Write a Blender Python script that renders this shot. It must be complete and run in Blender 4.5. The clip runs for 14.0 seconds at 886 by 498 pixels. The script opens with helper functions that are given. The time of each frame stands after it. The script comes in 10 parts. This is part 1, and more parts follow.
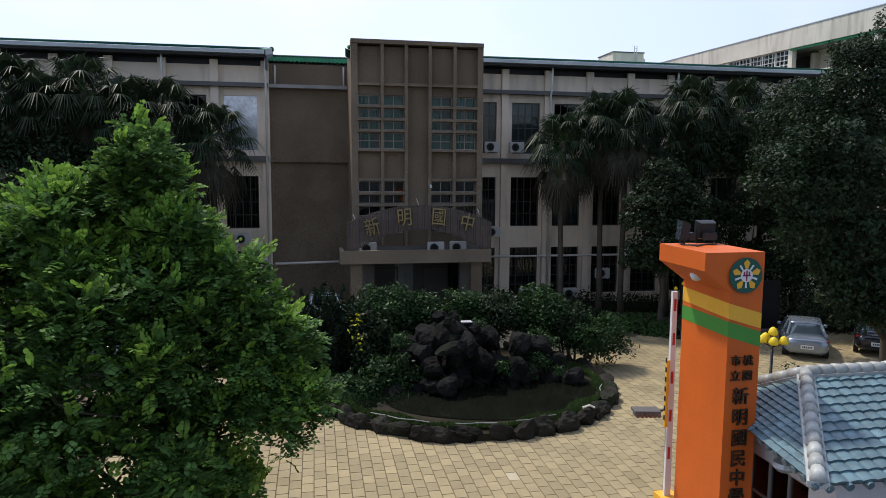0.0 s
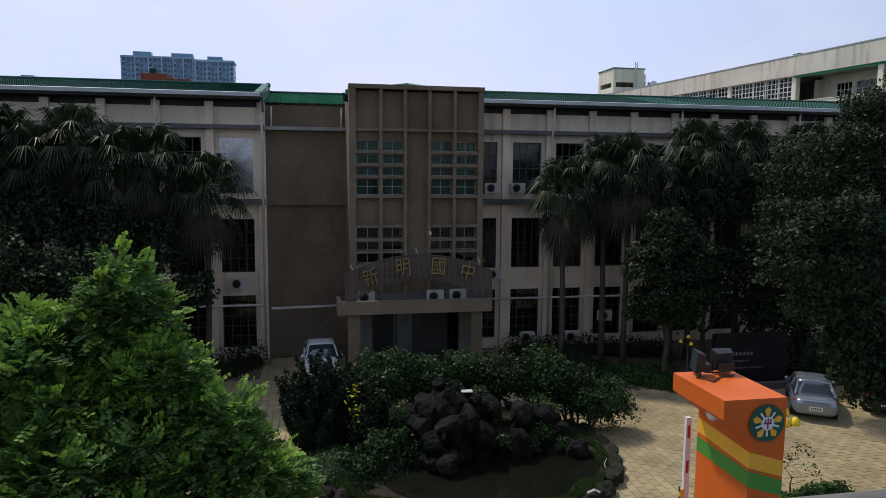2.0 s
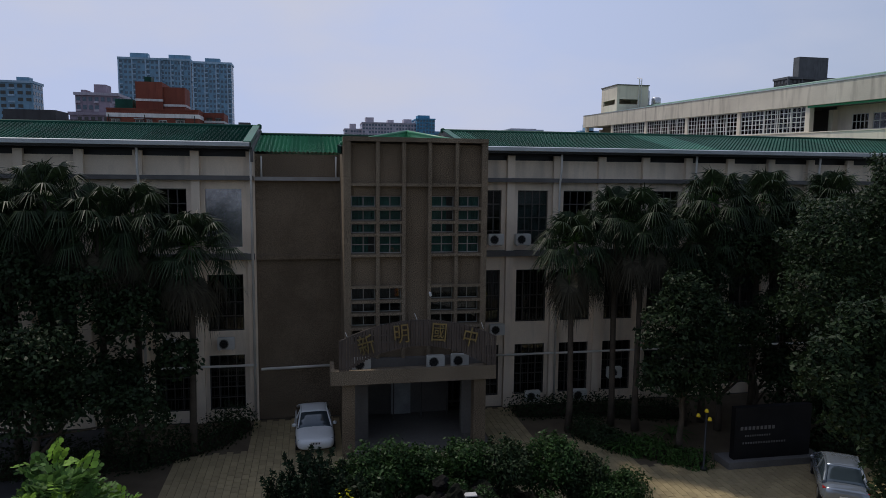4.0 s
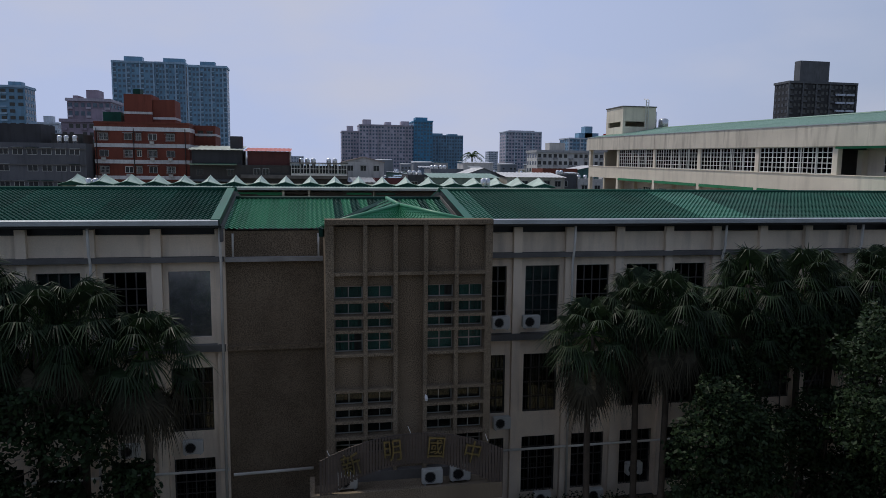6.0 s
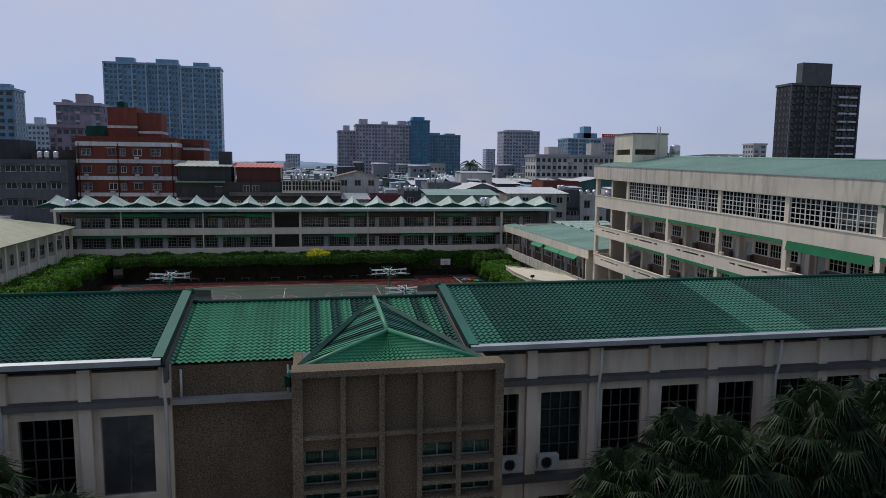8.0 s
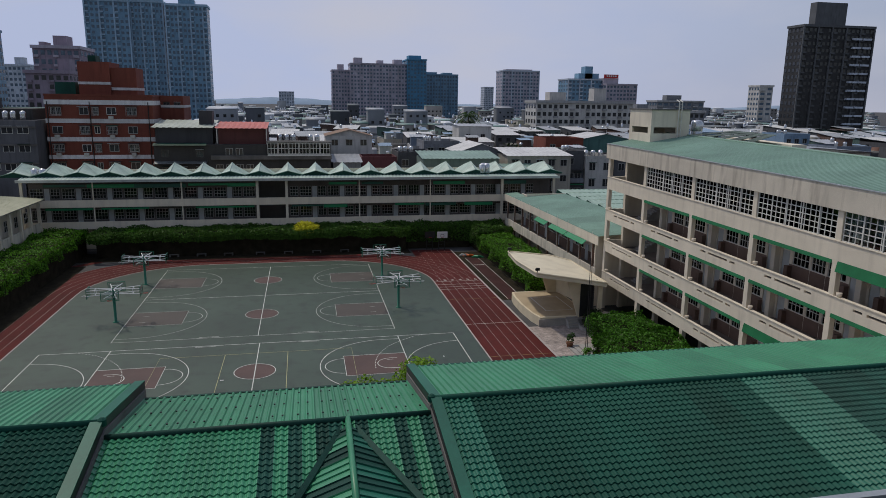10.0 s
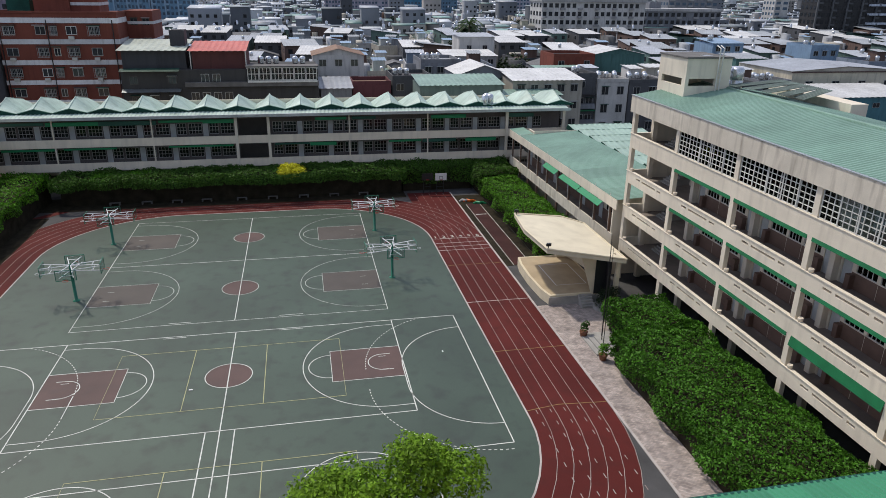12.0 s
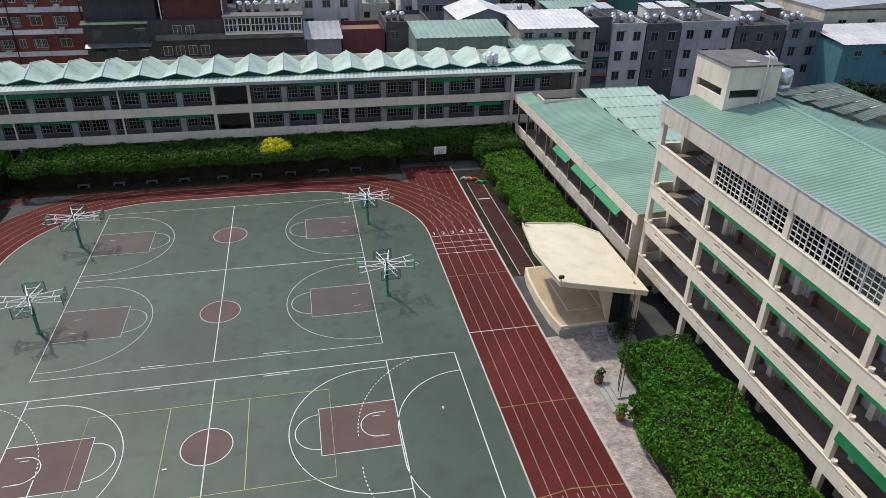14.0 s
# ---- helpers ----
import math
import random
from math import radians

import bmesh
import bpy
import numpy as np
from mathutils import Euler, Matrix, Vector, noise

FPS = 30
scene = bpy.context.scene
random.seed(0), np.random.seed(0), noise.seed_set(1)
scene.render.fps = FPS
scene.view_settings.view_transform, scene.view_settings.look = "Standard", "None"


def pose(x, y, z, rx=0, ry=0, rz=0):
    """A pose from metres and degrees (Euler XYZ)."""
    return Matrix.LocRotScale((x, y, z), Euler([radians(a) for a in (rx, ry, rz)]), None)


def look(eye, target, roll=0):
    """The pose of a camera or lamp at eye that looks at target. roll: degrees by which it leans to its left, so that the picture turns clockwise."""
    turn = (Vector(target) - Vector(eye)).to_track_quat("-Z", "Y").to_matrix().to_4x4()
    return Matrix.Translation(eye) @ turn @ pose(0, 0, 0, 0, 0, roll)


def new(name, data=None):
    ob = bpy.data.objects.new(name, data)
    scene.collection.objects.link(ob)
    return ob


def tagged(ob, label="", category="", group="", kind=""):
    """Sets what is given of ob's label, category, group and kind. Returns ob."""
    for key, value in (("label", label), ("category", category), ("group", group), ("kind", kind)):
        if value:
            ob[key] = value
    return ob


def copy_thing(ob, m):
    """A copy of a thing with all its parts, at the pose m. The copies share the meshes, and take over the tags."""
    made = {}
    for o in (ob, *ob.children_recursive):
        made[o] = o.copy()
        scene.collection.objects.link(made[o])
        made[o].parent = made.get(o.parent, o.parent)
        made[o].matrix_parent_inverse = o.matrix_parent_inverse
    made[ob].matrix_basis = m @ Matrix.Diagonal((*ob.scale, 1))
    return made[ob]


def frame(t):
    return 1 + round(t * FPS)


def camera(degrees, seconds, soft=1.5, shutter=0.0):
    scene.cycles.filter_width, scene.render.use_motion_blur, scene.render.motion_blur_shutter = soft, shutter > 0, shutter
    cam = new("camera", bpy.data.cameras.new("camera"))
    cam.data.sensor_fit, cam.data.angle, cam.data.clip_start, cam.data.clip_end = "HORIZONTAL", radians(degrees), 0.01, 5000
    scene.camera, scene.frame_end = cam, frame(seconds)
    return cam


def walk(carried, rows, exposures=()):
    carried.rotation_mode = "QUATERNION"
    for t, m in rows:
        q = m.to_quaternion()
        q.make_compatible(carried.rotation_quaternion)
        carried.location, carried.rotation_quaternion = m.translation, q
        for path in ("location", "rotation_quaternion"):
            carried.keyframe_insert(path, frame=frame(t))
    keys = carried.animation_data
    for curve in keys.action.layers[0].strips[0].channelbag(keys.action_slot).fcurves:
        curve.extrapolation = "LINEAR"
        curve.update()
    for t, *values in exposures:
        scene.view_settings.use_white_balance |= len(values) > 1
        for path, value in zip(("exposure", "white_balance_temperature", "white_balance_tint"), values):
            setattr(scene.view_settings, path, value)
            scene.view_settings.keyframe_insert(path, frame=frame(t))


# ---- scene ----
cam = camera(65.6, 14.0, 0.8)
METRES, EYE, TILT, LEAN, TURN = 54.0, 6.65, 0.0, 0.0, -10.6
ROWS = [
    (0.0, 0.0, 0.0, 0.0, 0.04, -6.35, -0.36),
    (0.5, -0.0005, 0.0029, 0.0089, -0.01, -6.39, -0.39),
    (1.0, -0.0011, 0.0064, 0.0193, -0.05, -6.39, -0.4),
    (1.5, -0.0014, 0.0114, 0.0309, -0.05, -6.39, -0.42),
    (2.0, -0.0012, 0.0182, 0.0418, -0.06, -6.35, -0.47),
    (2.5, -0.0014, 0.0261, 0.0531, -0.08, -6.35, -0.54),
    (3.0, -0.0023, 0.0356, 0.0652, -0.13, -6.38, -0.6),
    (5.5, -0.0041, 0.1233, 0.136, -0.28, -6.53, -0.57),
    (6.0, -0.004, 0.1478, 0.1537, -0.35, -6.54, -0.59),
    (6.5, -0.0043, 0.1742, 0.1726, -0.41, -6.57, -0.63),
    (7.0, -0.0046, 0.2022, 0.1918, -0.47, -6.59, -0.62),
    (7.5, -0.0048, 0.2303, 0.2118, -0.54, -6.61, -0.61),
    (10.0, -0.0031, 0.4137, 0.3167, -0.81, -12.06, -0.73),
    (10.5, -0.0029, 0.4605, 0.34, -0.85, -14.2, -0.66),
    (11.0, -0.0035, 0.5083, 0.3628, -0.89, -16.34, -0.66),
    (11.5, -0.0023, 0.558, 0.3861, -0.9, -18.6, -0.7),
    (12.0, -0.0015, 0.6086, 0.4119, -0.9, -20.81, -0.8),
    (12.5, -0.0019, 0.6589, 0.4442, -0.95, -23.09, -0.88),
    (13.0, -0.0024, 0.7103, 0.4792, -0.99, -25.45, -0.94),
    (13.5, -0.003, 0.7629, 0.5157, -1.0, -28.23, -0.93),
    (14.0, -0.0044, 0.8174, 0.554, -1.07, -29.25, -0.9),
]
EXPOSURES = [(0.0, 0.26, 6400, 10), (3.0, -0.4, 6620, 10), (5.5, -0.68, 6420, 10), (7.5, -0.7, 6420, 10), (10.0, -0.76, 6700, 10), (11.0, -0.4, 6800, 10), (12.0, -0.08, 6700, 10), (14.0, 0.08, 6650, 10)]
walk(cam, [(t, pose(0, 0, EYE, TILT, LEAN, TURN) @ pose(METRES * x, METRES * y, METRES * z, 90 + pitch, roll, yaw)) for t, x, y, z, yaw, pitch, roll in ROWS], EXPOSURES)

# world: hazy bright sky, a soft high sun from behind the school
SUN = Vector((-0.55, 0.75, 1.45)).normalized()
world = bpy.data.worlds.new("world")
scene.world = world
world.use_nodes = True
wt = world.node_tree
wt.nodes.clear()
w_out = wt.nodes.new("ShaderNodeOutputWorld")
w_bg = wt.nodes.new("ShaderNodeBackground")
w_sky = wt.nodes.new("ShaderNodeTexSky")
w_sky.sky_type = "NISHITA"
w_sky.sun_disc = False
w_sky.sun_elevation = math.asin(SUN.z)
w_sky.sun_rotation = math.atan2(SUN.x, SUN.y)
w_sky.air_density, w_sky.dust_density, w_sky.ozone_density = 1.3, 2.5, 2.0
w_co = wt.nodes.new("ShaderNodeTexCoord")
w_map = wt.nodes.new("ShaderNodeMapping")
w_map.inputs["Scale"].default_value = (1.2, 1.2, 3.2)
w_map.inputs["Location"].default_value = (0.35, 0.1, 0.0)
w_noise = wt.nodes.new("ShaderNodeTexNoise")
w_noise.inputs["Scale"].default_value = 1.7
w_noise.inputs["Detail"].default_value = 5.0
w_noise.inputs["Roughness"].default_value = 0.5
w_ramp = wt.nodes.new("ShaderNodeValToRGB")
w_ramp.color_ramp.elements[0].position, w_ramp.color_ramp.elements[0].color = 0.42, (0.05, 0.05, 0.05, 1)
w_ramp.color_ramp.elements[1].position, w_ramp.color_ramp.elements[1].color = 0.66, (0.85, 0.85, 0.85, 1)
w_mix = wt.nodes.new("ShaderNodeMixRGB")
w_mix.inputs["Color2"].default_value = (7.0, 8.2, 11.8, 1)
w_bg.inputs["Strength"].default_value = 0.1
wt.links.new(w_co.outputs["Generated"], w_map.inputs["Vector"])
wt.links.new(w_map.outputs["Vector"], w_noise.inputs["Vector"])
wt.links.new(w_noise.outputs["Fac"], w_ramp.inputs["Fac"])
# the haze glows towards the sun and clears behind the camera
w_dot = wt.nodes.new("ShaderNodeVectorMath")
w_dot.operation = "DOT_PRODUCT"
w_dot.inputs[1].default_value = Vector((-0.57, 0.82, 0)).normalized()
w_grad = wt.nodes.new("ShaderNodeMapRange")
for i, x in enumerate((-0.55, 1.0, 0.25, 1.1)):
    w_grad.inputs[i + 1].default_value = x
w_grad.interpolation_type = "SMOOTHSTEP"
w_cloud = wt.nodes.new("ShaderNodeMixRGB")
w_cloud.inputs["Color2"].default_value = (8.6, 8.8, 10.2, 1)
w_mul = wt.nodes.new("ShaderNodeMath")
w_mul.operation = "MULTIPLY"
wt.links.new(w_ramp.outputs["Color"], w_mul.inputs[0])
wt.links.new(w_co.outputs["Generated"], w_dot.inputs[0])
wt.links.new(w_dot.outputs["Value"], w_grad.inputs[0])
wt.links.new(w_grad.outputs[0], w_mul.inputs[1])
wt.links.new(w_grad.outputs[0], w_mix.inputs["Fac"])
wt.links.new(w_mul.outputs[0], w_cloud.inputs["Fac"])
wt.links.new(w_mix.outputs["Color"], w_cloud.inputs["Color1"])
wt.links.new(w_sky.outputs["Color"], w_mix.inputs["Color1"])
wt.links.new(w_cloud.outputs["Color"], w_bg.inputs["Color"])
wt.links.new(w_bg.outputs["Background"], w_out.inputs["Surface"])

sun = new("sun", bpy.data.lights.new("sun", "SUN"))
sun.data.energy, sun.data.angle, sun.data.color = 2.95, radians(3), (1.0, 0.93, 0.82)
sun.matrix_world = look(SUN * 300, (0, 0, 0))

# ---- materials ----
def material(name, col, rough=0.8, var=0.18, scale=1.2, grain=30.0, bump=0.15, metal=0.0, rand=0.0, island=0.0, stain=None, streak=0.0, spec=0.4, blotch=0.5, patch=0.0):
    """Procedural surface: slow blotches, fine grain, optional vertical streaks of a stain colour and a random value by object or island."""
    m = bpy.data.materials.new(name)
    m.use_nodes = True
    t = m.node_tree
    b = t.nodes["Principled BSDF"]
    b.inputs["Roughness"].default_value, b.inputs["Metallic"].default_value = rough, metal
    b.inputs["Specular IOR Level"].default_value = spec
    co = t.nodes.new("ShaderNodeTexCoord")
    vec = co.outputs["Object"]
    info = t.nodes.new("ShaderNodeObjectInfo")
    if rand:
        add = t.nodes.new("ShaderNodeVectorMath")
        add.operation = "MULTIPLY_ADD"
        add.inputs[1].default_value = (1, 1, 1)
        sc = t.nodes.new("ShaderNodeMath")
        sc.operation = "MULTIPLY"
        sc.inputs[1].default_value = 91.0
        t.links.new(info.outputs["Random"], sc.inputs[0])
        t.links.new(vec, add.inputs[0])
        t.links.new(sc.outputs[0], add.inputs[2])
        vec = add.outputs[0]

    def tex(s, detail, v=vec):
        n = t.nodes.new("ShaderNodeTexNoise")
        n.inputs["Scale"].default_value, n.inputs["Detail"].default_value = s, detail
        t.links.new(v, n.inputs["Vector"])
        return n.outputs["Fac"]

    def ramp(f, lo, hi, a, c):
        r = t.nodes.new("ShaderNodeMapRange")
        for i, x in enumerate((lo, hi, a, c)):
            r.inputs[i + 1].default_value = x
        t.links.new(f, r.inputs[0])
        return r.outputs[0]

    def times(c, f):
        x = t.nodes.new("ShaderNodeVectorMath")
        x.operation = "SCALE"
        if isinstance(c, tuple):
            x.inputs[0].default_value = c
        else:
            t.links.new(c, x.inputs[0])
        t.links.new(f, x.inputs["Scale"])
        return x.outputs[0]

    out = times(tuple(col), ramp(tex(scale, 4), 0.3, 0.7, 1 - var, 1 + var))
    gr = tex(grain, 2)
    out = times(out, ramp(gr, 0.25, 0.75, 1 - var * blotch, 1 + var * blotch))
    if rand:
        out = times(out, ramp(info.outputs["Random"], 0, 1, 1 - rand, 1 + rand))
    if island:
        g = t.nodes.new("ShaderNodeNewGeometry")
        out = times(out, ramp(g.outputs["Random Per Island"], 0, 1, 1 - island, 1 + island))
    if stain:
        mp = t.nodes.new("ShaderNodeMapping")
        mp.inputs["Scale"].default_value = (1, 1, 0.12) if streak else (1, 1, 1)
        t.links.new(vec, mp.inputs["Vector"])
        f = ramp(tex(1.6 if streak else 0.7, 6, mp.outputs[0]), 0.5, 0.72, 0.0, patch or streak or 0.5)
        mx = t.nodes.new("ShaderNodeMixRGB")
        mx.inputs["Color2"].default_value = (*stain, 1)
        t.links.new(f, mx.inputs["Fac"])
        t.links.new(out, mx.inputs["Color1"])
        out = mx.outputs[0]
    t.links.new(out, b.inputs["Base Color"])
    if bump:
        bp = t.nodes.new("ShaderNodeBump")
        bp.inputs["Strength"].default_value, bp.inputs["Distance"].default_value = bump, 0.02
        t.links.new(gr, bp.inputs["Height"])
        t.links.new(bp.outputs[0], b.inputs["Normal"])
    return m


def glass(name, tint=(0.75, 0.85, 0.85), ior=1.5):
    m = bpy.data.materials.new(name)
    m.use_nodes = True
    t = m.node_tree
    t.nodes.clear()
    o = t.nodes.new("ShaderNodeOutputMaterial")
    mix, tr, gl, fr = (t.nodes.new("ShaderNode" + k) for k in ("MixShader", "BsdfTransparent", "BsdfGlossy", "Fresnel"))
    tr.inputs[0].default_value = (*tint, 1)
    gl.inputs["Roughness"].default_value = 0.03
    fr.inputs["IOR"].default_value = ior
    t.links.new(fr.outputs[0], mix.inputs[0])
    t.links.new(tr.outputs[0], mix.inputs[1])
    t.links.new(gl.outputs[0], mix.inputs[2])
    t.links.new(mix.outputs[0], o.inputs[0])
    return m


def brickify(m, w, h, dark=0.6):
    """Lay a fine running bond of small setts over a material."""
    t = m.node_tree
    b = t.nodes["Principled BSDF"]
    src = b.inputs["Base Color"].links[0].from_socket
    bt = t.nodes.new("ShaderNodeTexBrick")
    co = t.nodes.new("ShaderNodeTexCoord")
    t.links.new(co.outputs["Object"], bt.inputs["Vector"])
    for key, val in (("Scale", 1.0), ("Brick Width", w), ("Row Height", h), ("Mortar Size", 0.012), ("Color1", (1.2, 1.15, 1.15, 1)), ("Color2", (0.75, 0.75, 0.78, 1)), ("Mortar", (dark, dark, dark, 1))):
        bt.inputs[key].default_value = val
    mx = t.nodes.new("ShaderNodeMixRGB")
    mx.blend_type = "MULTIPLY"
    mx.inputs["Fac"].default_value = 1.0
    t.links.new(src, mx.inputs["Color1"])
    t.links.new(bt.outputs["Color"], mx.inputs["Color2"])
    t.links.new(mx.outputs[0], b.inputs["Base Color"])


def leafy(name, col, island=0.45, rough=0.5, trans=0.25):
    m = material(name, col, rough, 0.2, 0.6, 8.0, 0.0, island=island, spec=0.14)
    b = m.node_tree.nodes["Principled BSDF"]
    t = m.node_tree
    tl = t.nodes.new("ShaderNodeBsdfTranslucent")
    mix = t.nodes.new("ShaderNodeMixShader")
    mix.inputs[0].default_value = trans
    t.links.new(b.inputs["Base Color"].links[0].from_socket, tl.inputs[0])
    t.links.new(b.outputs[0], mix.inputs[1])
    t.links.new(tl.outputs[0], mix.inputs[2])
    t.links.new(mix.outputs[0], t.nodes["Material Output"].inputs[0])
    return m


CREAM = material("cream_paint", (0.78, 0.66, 0.52), 0.85, 0.12, 0.5, 25, 0.1, stain=(0.26, 0.23, 0.19), streak=0.45)
CREAM2 = material("cream_wall", (0.72, 0.65, 0.53), 0.85, 0.08, 0.4, 25, 0.1, stain=(0.36, 0.32, 0.27), streak=0.3)
FASCIA = material("stained_concrete", (0.6, 0.55, 0.46), 0.9, 0.12, 0.4, 20, 0.15, stain=(0.2, 0.17, 0.14), streak=0.6)
PEBBLE = material("washed_pebble", (0.168, 0.13, 0.09), 0.95, 0.2, 0.5, 24, 0.9, blotch=3.8, spec=0.15)
PEBBLE2 = material("washed_pebble_fins", (0.188, 0.15, 0.106), 0.95, 0.2, 0.5, 24, 0.8, blotch=3.4, spec=0.15)
CONCRETE = material("concrete", (0.32, 0.31, 0.29), 0.9, 0.2, 0.6, 25, 0.2, stain=(0.14, 0.13, 0.12))
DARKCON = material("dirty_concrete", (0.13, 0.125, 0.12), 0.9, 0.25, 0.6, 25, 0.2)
GREENTILE = material("green_tile_roof", (0.0068, 0.0646, 0.0442), 0.6, 0.25, 0.35, 9, 0.1, rand=0.14, stain=(0.006, 0.045, 0.035), patch=0.5, spec=0.15)
GREENDARK = material("dark_tile_roof", (0.01, 0.06, 0.045), 0.65, 0.3, 0.35, 9, 0.1, rand=0.25, spec=0.2)
GREENSHEET = material("green_ribbed_sheet", (0.036, 0.22, 0.112), 0.42, 0.1, 0.4, 9, 0.05, spec=0.45, rand=0.14, stain=(0.02, 0.11, 0.065), patch=0.25)
GREENFRESH = material("fresh_tile_roof", (0.013, 0.12, 0.078), 0.5, 0.2, 0.35, 9, 0.1, rand=0.14, spec=0.3)
PALESHEET = material("pale_green_sheet", (0.185, 0.31, 0.245), 0.5, 0.14, 0.25, 9, 0.05, rand=0.06, stain=(0.15, 0.24, 0.19), streak=0.35)
PALESAW = material("pale_sawtooth_sheet", (0.42, 0.53, 0.47), 0.5, 0.12, 0.5, 9, 0.05, rand=0.08, stain=(0.2, 0.26, 0.22), patch=0.4)
PALELINK = material("pale_stepped_sheet", (0.3, 0.42, 0.35), 0.5, 0.12, 0.4, 9, 0.05, rand=0.08, stain=(0.2, 0.28, 0.23), patch=0.4)
LEFTROOF = material("faded_yellow_sheet", (0.42, 0.42, 0.29), 0.6, 0.1, 0.4, 9, 0.05, stain=(0.26, 0.26, 0.18), patch=0.4)
AWNGREEN = material("awning_green", (0.008, 0.15, 0.055), 0.6, 0.15, 1, 12, 0.05)
GREENTRIM = material("green_trim", (0.012, 0.22, 0.09), 0.5, 0.1, 1, 12, 0.05)
GUTTER = material("metal_gutter", (0.42, 0.45, 0.46), 0.4, 0.15, 0.7, 14, 0.05, metal=0.5)
WHITEPIPE = material("white_pipe", (0.62, 0.6, 0.55), 0.5, 0.1, 1, 15, 0.05)
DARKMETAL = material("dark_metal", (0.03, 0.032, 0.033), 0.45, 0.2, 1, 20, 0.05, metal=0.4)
ALUFRAME = material("window_aluminium", (0.35, 0.36, 0.36), 0.4, 0.1, 1, 20, 0.03, metal=0.6)
GRIDFRAME = material("weathered_grid_frame", (0.44, 0.44, 0.43), 0.6, 0.15, 1, 20, 0.05, stain=(0.28, 0.27, 0.25), patch=0.4)
WHITEFRAME = material("white_window_frame", (0.6, 0.6, 0.57), 0.55, 0.12, 1, 20, 0.05, stain=(0.35, 0.34, 0.31), patch=0.4)
DARKFRAME = material("dark_window_frame", (0.08, 0.075, 0.07), 0.5, 0.15, 1, 20, 0.05)
GLASS = glass("window_glass", (0.55, 0.62, 0.62))
GLASSPALE = glass("pale_glass", (0.8, 0.85, 0.85), 1.35)
# interior surfaces share one dark colour, so rooms and openings look unlit
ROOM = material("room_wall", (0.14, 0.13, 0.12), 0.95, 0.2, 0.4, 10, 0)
CURTAIN = material("green_curtain", (0.04, 0.15, 0.115), 0.9, 0.2, 2, 20, 0.2)
TOWERFRAME = material("tower_window_frame", (0.3, 0.3, 0.28), 0.5, 0.15, 1, 20, 0.03, metal=0.4)
CURTAINBROWN = material("brown_grey_curtain", (0.13, 0.11, 0.1), 0.9, 0.25, 2, 20, 0.2)
GRIDPANEL = material("grey_blue_blind", (0.17, 0.19, 0.21), 0.9, 0.2, 2, 20, 0.2)
# dark grey-green sheet with darker patches
OLDTIN = material("mossy_old_tin", (0.13, 0.17, 0.15), 0.7, 0.3, 0.6, 9, 0.1, rand=0.2, stain=(0.05, 0.06, 0.05), patch=0.6)
CURTAINPALE = material("pale_curtain", (0.35, 0.36, 0.36), 0.9, 0.2, 2, 20, 0.2)
MIRRORFILM = material("clouded_mirror_film", (0.42, 0.43, 0.47), 0.22, 0.4, 0.9, 6, 0.0, metal=0.9)
PAVER = material("yellow_paver", (0.31, 0.248, 0.138), 0.85, 0.16, 0.6, 18, 0.15, rand=0.13, stain=(0.25, 0.2, 0.13), patch=0.3)
PAVERS = material("yellow_paver_field", (0.31, 0.248, 0.138), 0.85, 0.16, 0.6, 18, 0.15, island=0.13, stain=(0.25, 0.2, 0.13), patch=0.3)
PAVERPALE = material("pale_paver", (0.46, 0.4, 0.27), 0.85, 0.14, 0.6, 18, 0.15)
JOINT = material("paving_joint", (0.11, 0.085, 0.055), 0.95, 0.2, 1, 20, 0.2)
ASPHALT = material("asphalt", (0.06, 0.06, 0.062), 0.9, 0.25, 0.4, 30, 0.2)
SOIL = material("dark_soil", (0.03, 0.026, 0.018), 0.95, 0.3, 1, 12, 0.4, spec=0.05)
COURT = material("court_green", (0.042, 0.069, 0.05), 0.52, 0.2, 0.09, 25, 0.08, stain=(0.027, 0.038, 0.031), patch=0.75, spec=0.42)
KEYRED = material("court_brown_red", (0.09, 0.054, 0.048), 0.7, 0.18, 0.3, 25, 0.08, stain=(0.07, 0.05, 0.048), patch=0.5)
TRACK = material("track_red", (0.09, 0.0165, 0.0145), 0.75, 0.2, 0.15, 25, 0.12, stain=(0.065, 0.017, 0.015), patch=0.6, spec=0.12)
RUNWAY = material("dark_runway", (0.05, 0.02, 0.018), 0.85, 0.25, 0.4, 25, 0.1, spec=0.15)
KEYDULL = material("court_dull_brown", (0.068, 0.058, 0.05), 0.65, 0.18, 0.3, 25, 0.08, stain=(0.065, 0.058, 0.054), patch=0.5)
LANE = material("worn_lane_paint", (0.33, 0.29, 0.27), 0.7, 0.2, 1.5, 12, 0.02, stain=(0.16, 0.06, 0.05), patch=0.6)
PAINT = material("white_line_paint", (0.6, 0.62, 0.58), 0.7, 0.15, 1.5, 12, 0.02, stain=(0.25, 0.28, 0.26), patch=0.45)
FARPAINT = material("faded_line_paint", (0.4, 0.43, 0.39), 0.7, 0.18, 1.5, 12, 0.02, stain=(0.16, 0.19, 0.17), patch=0.6)
YPAINT = material("yellow_line_paint", (0.38, 0.38, 0.2), 0.7, 0.15, 1.5, 12, 0.02, stain=(0.18, 0.2, 0.12), patch=0.5)
YWORN = material("worn_yellow_paint", (0.24, 0.17, 0.06), 0.7, 0.2, 1.5, 12, 0.02, stain=(0.12, 0.04, 0.02), patch=0.7)
KERB = material("pale_kerb", (0.42, 0.38, 0.36), 0.85, 0.15, 0.8, 20, 0.1)
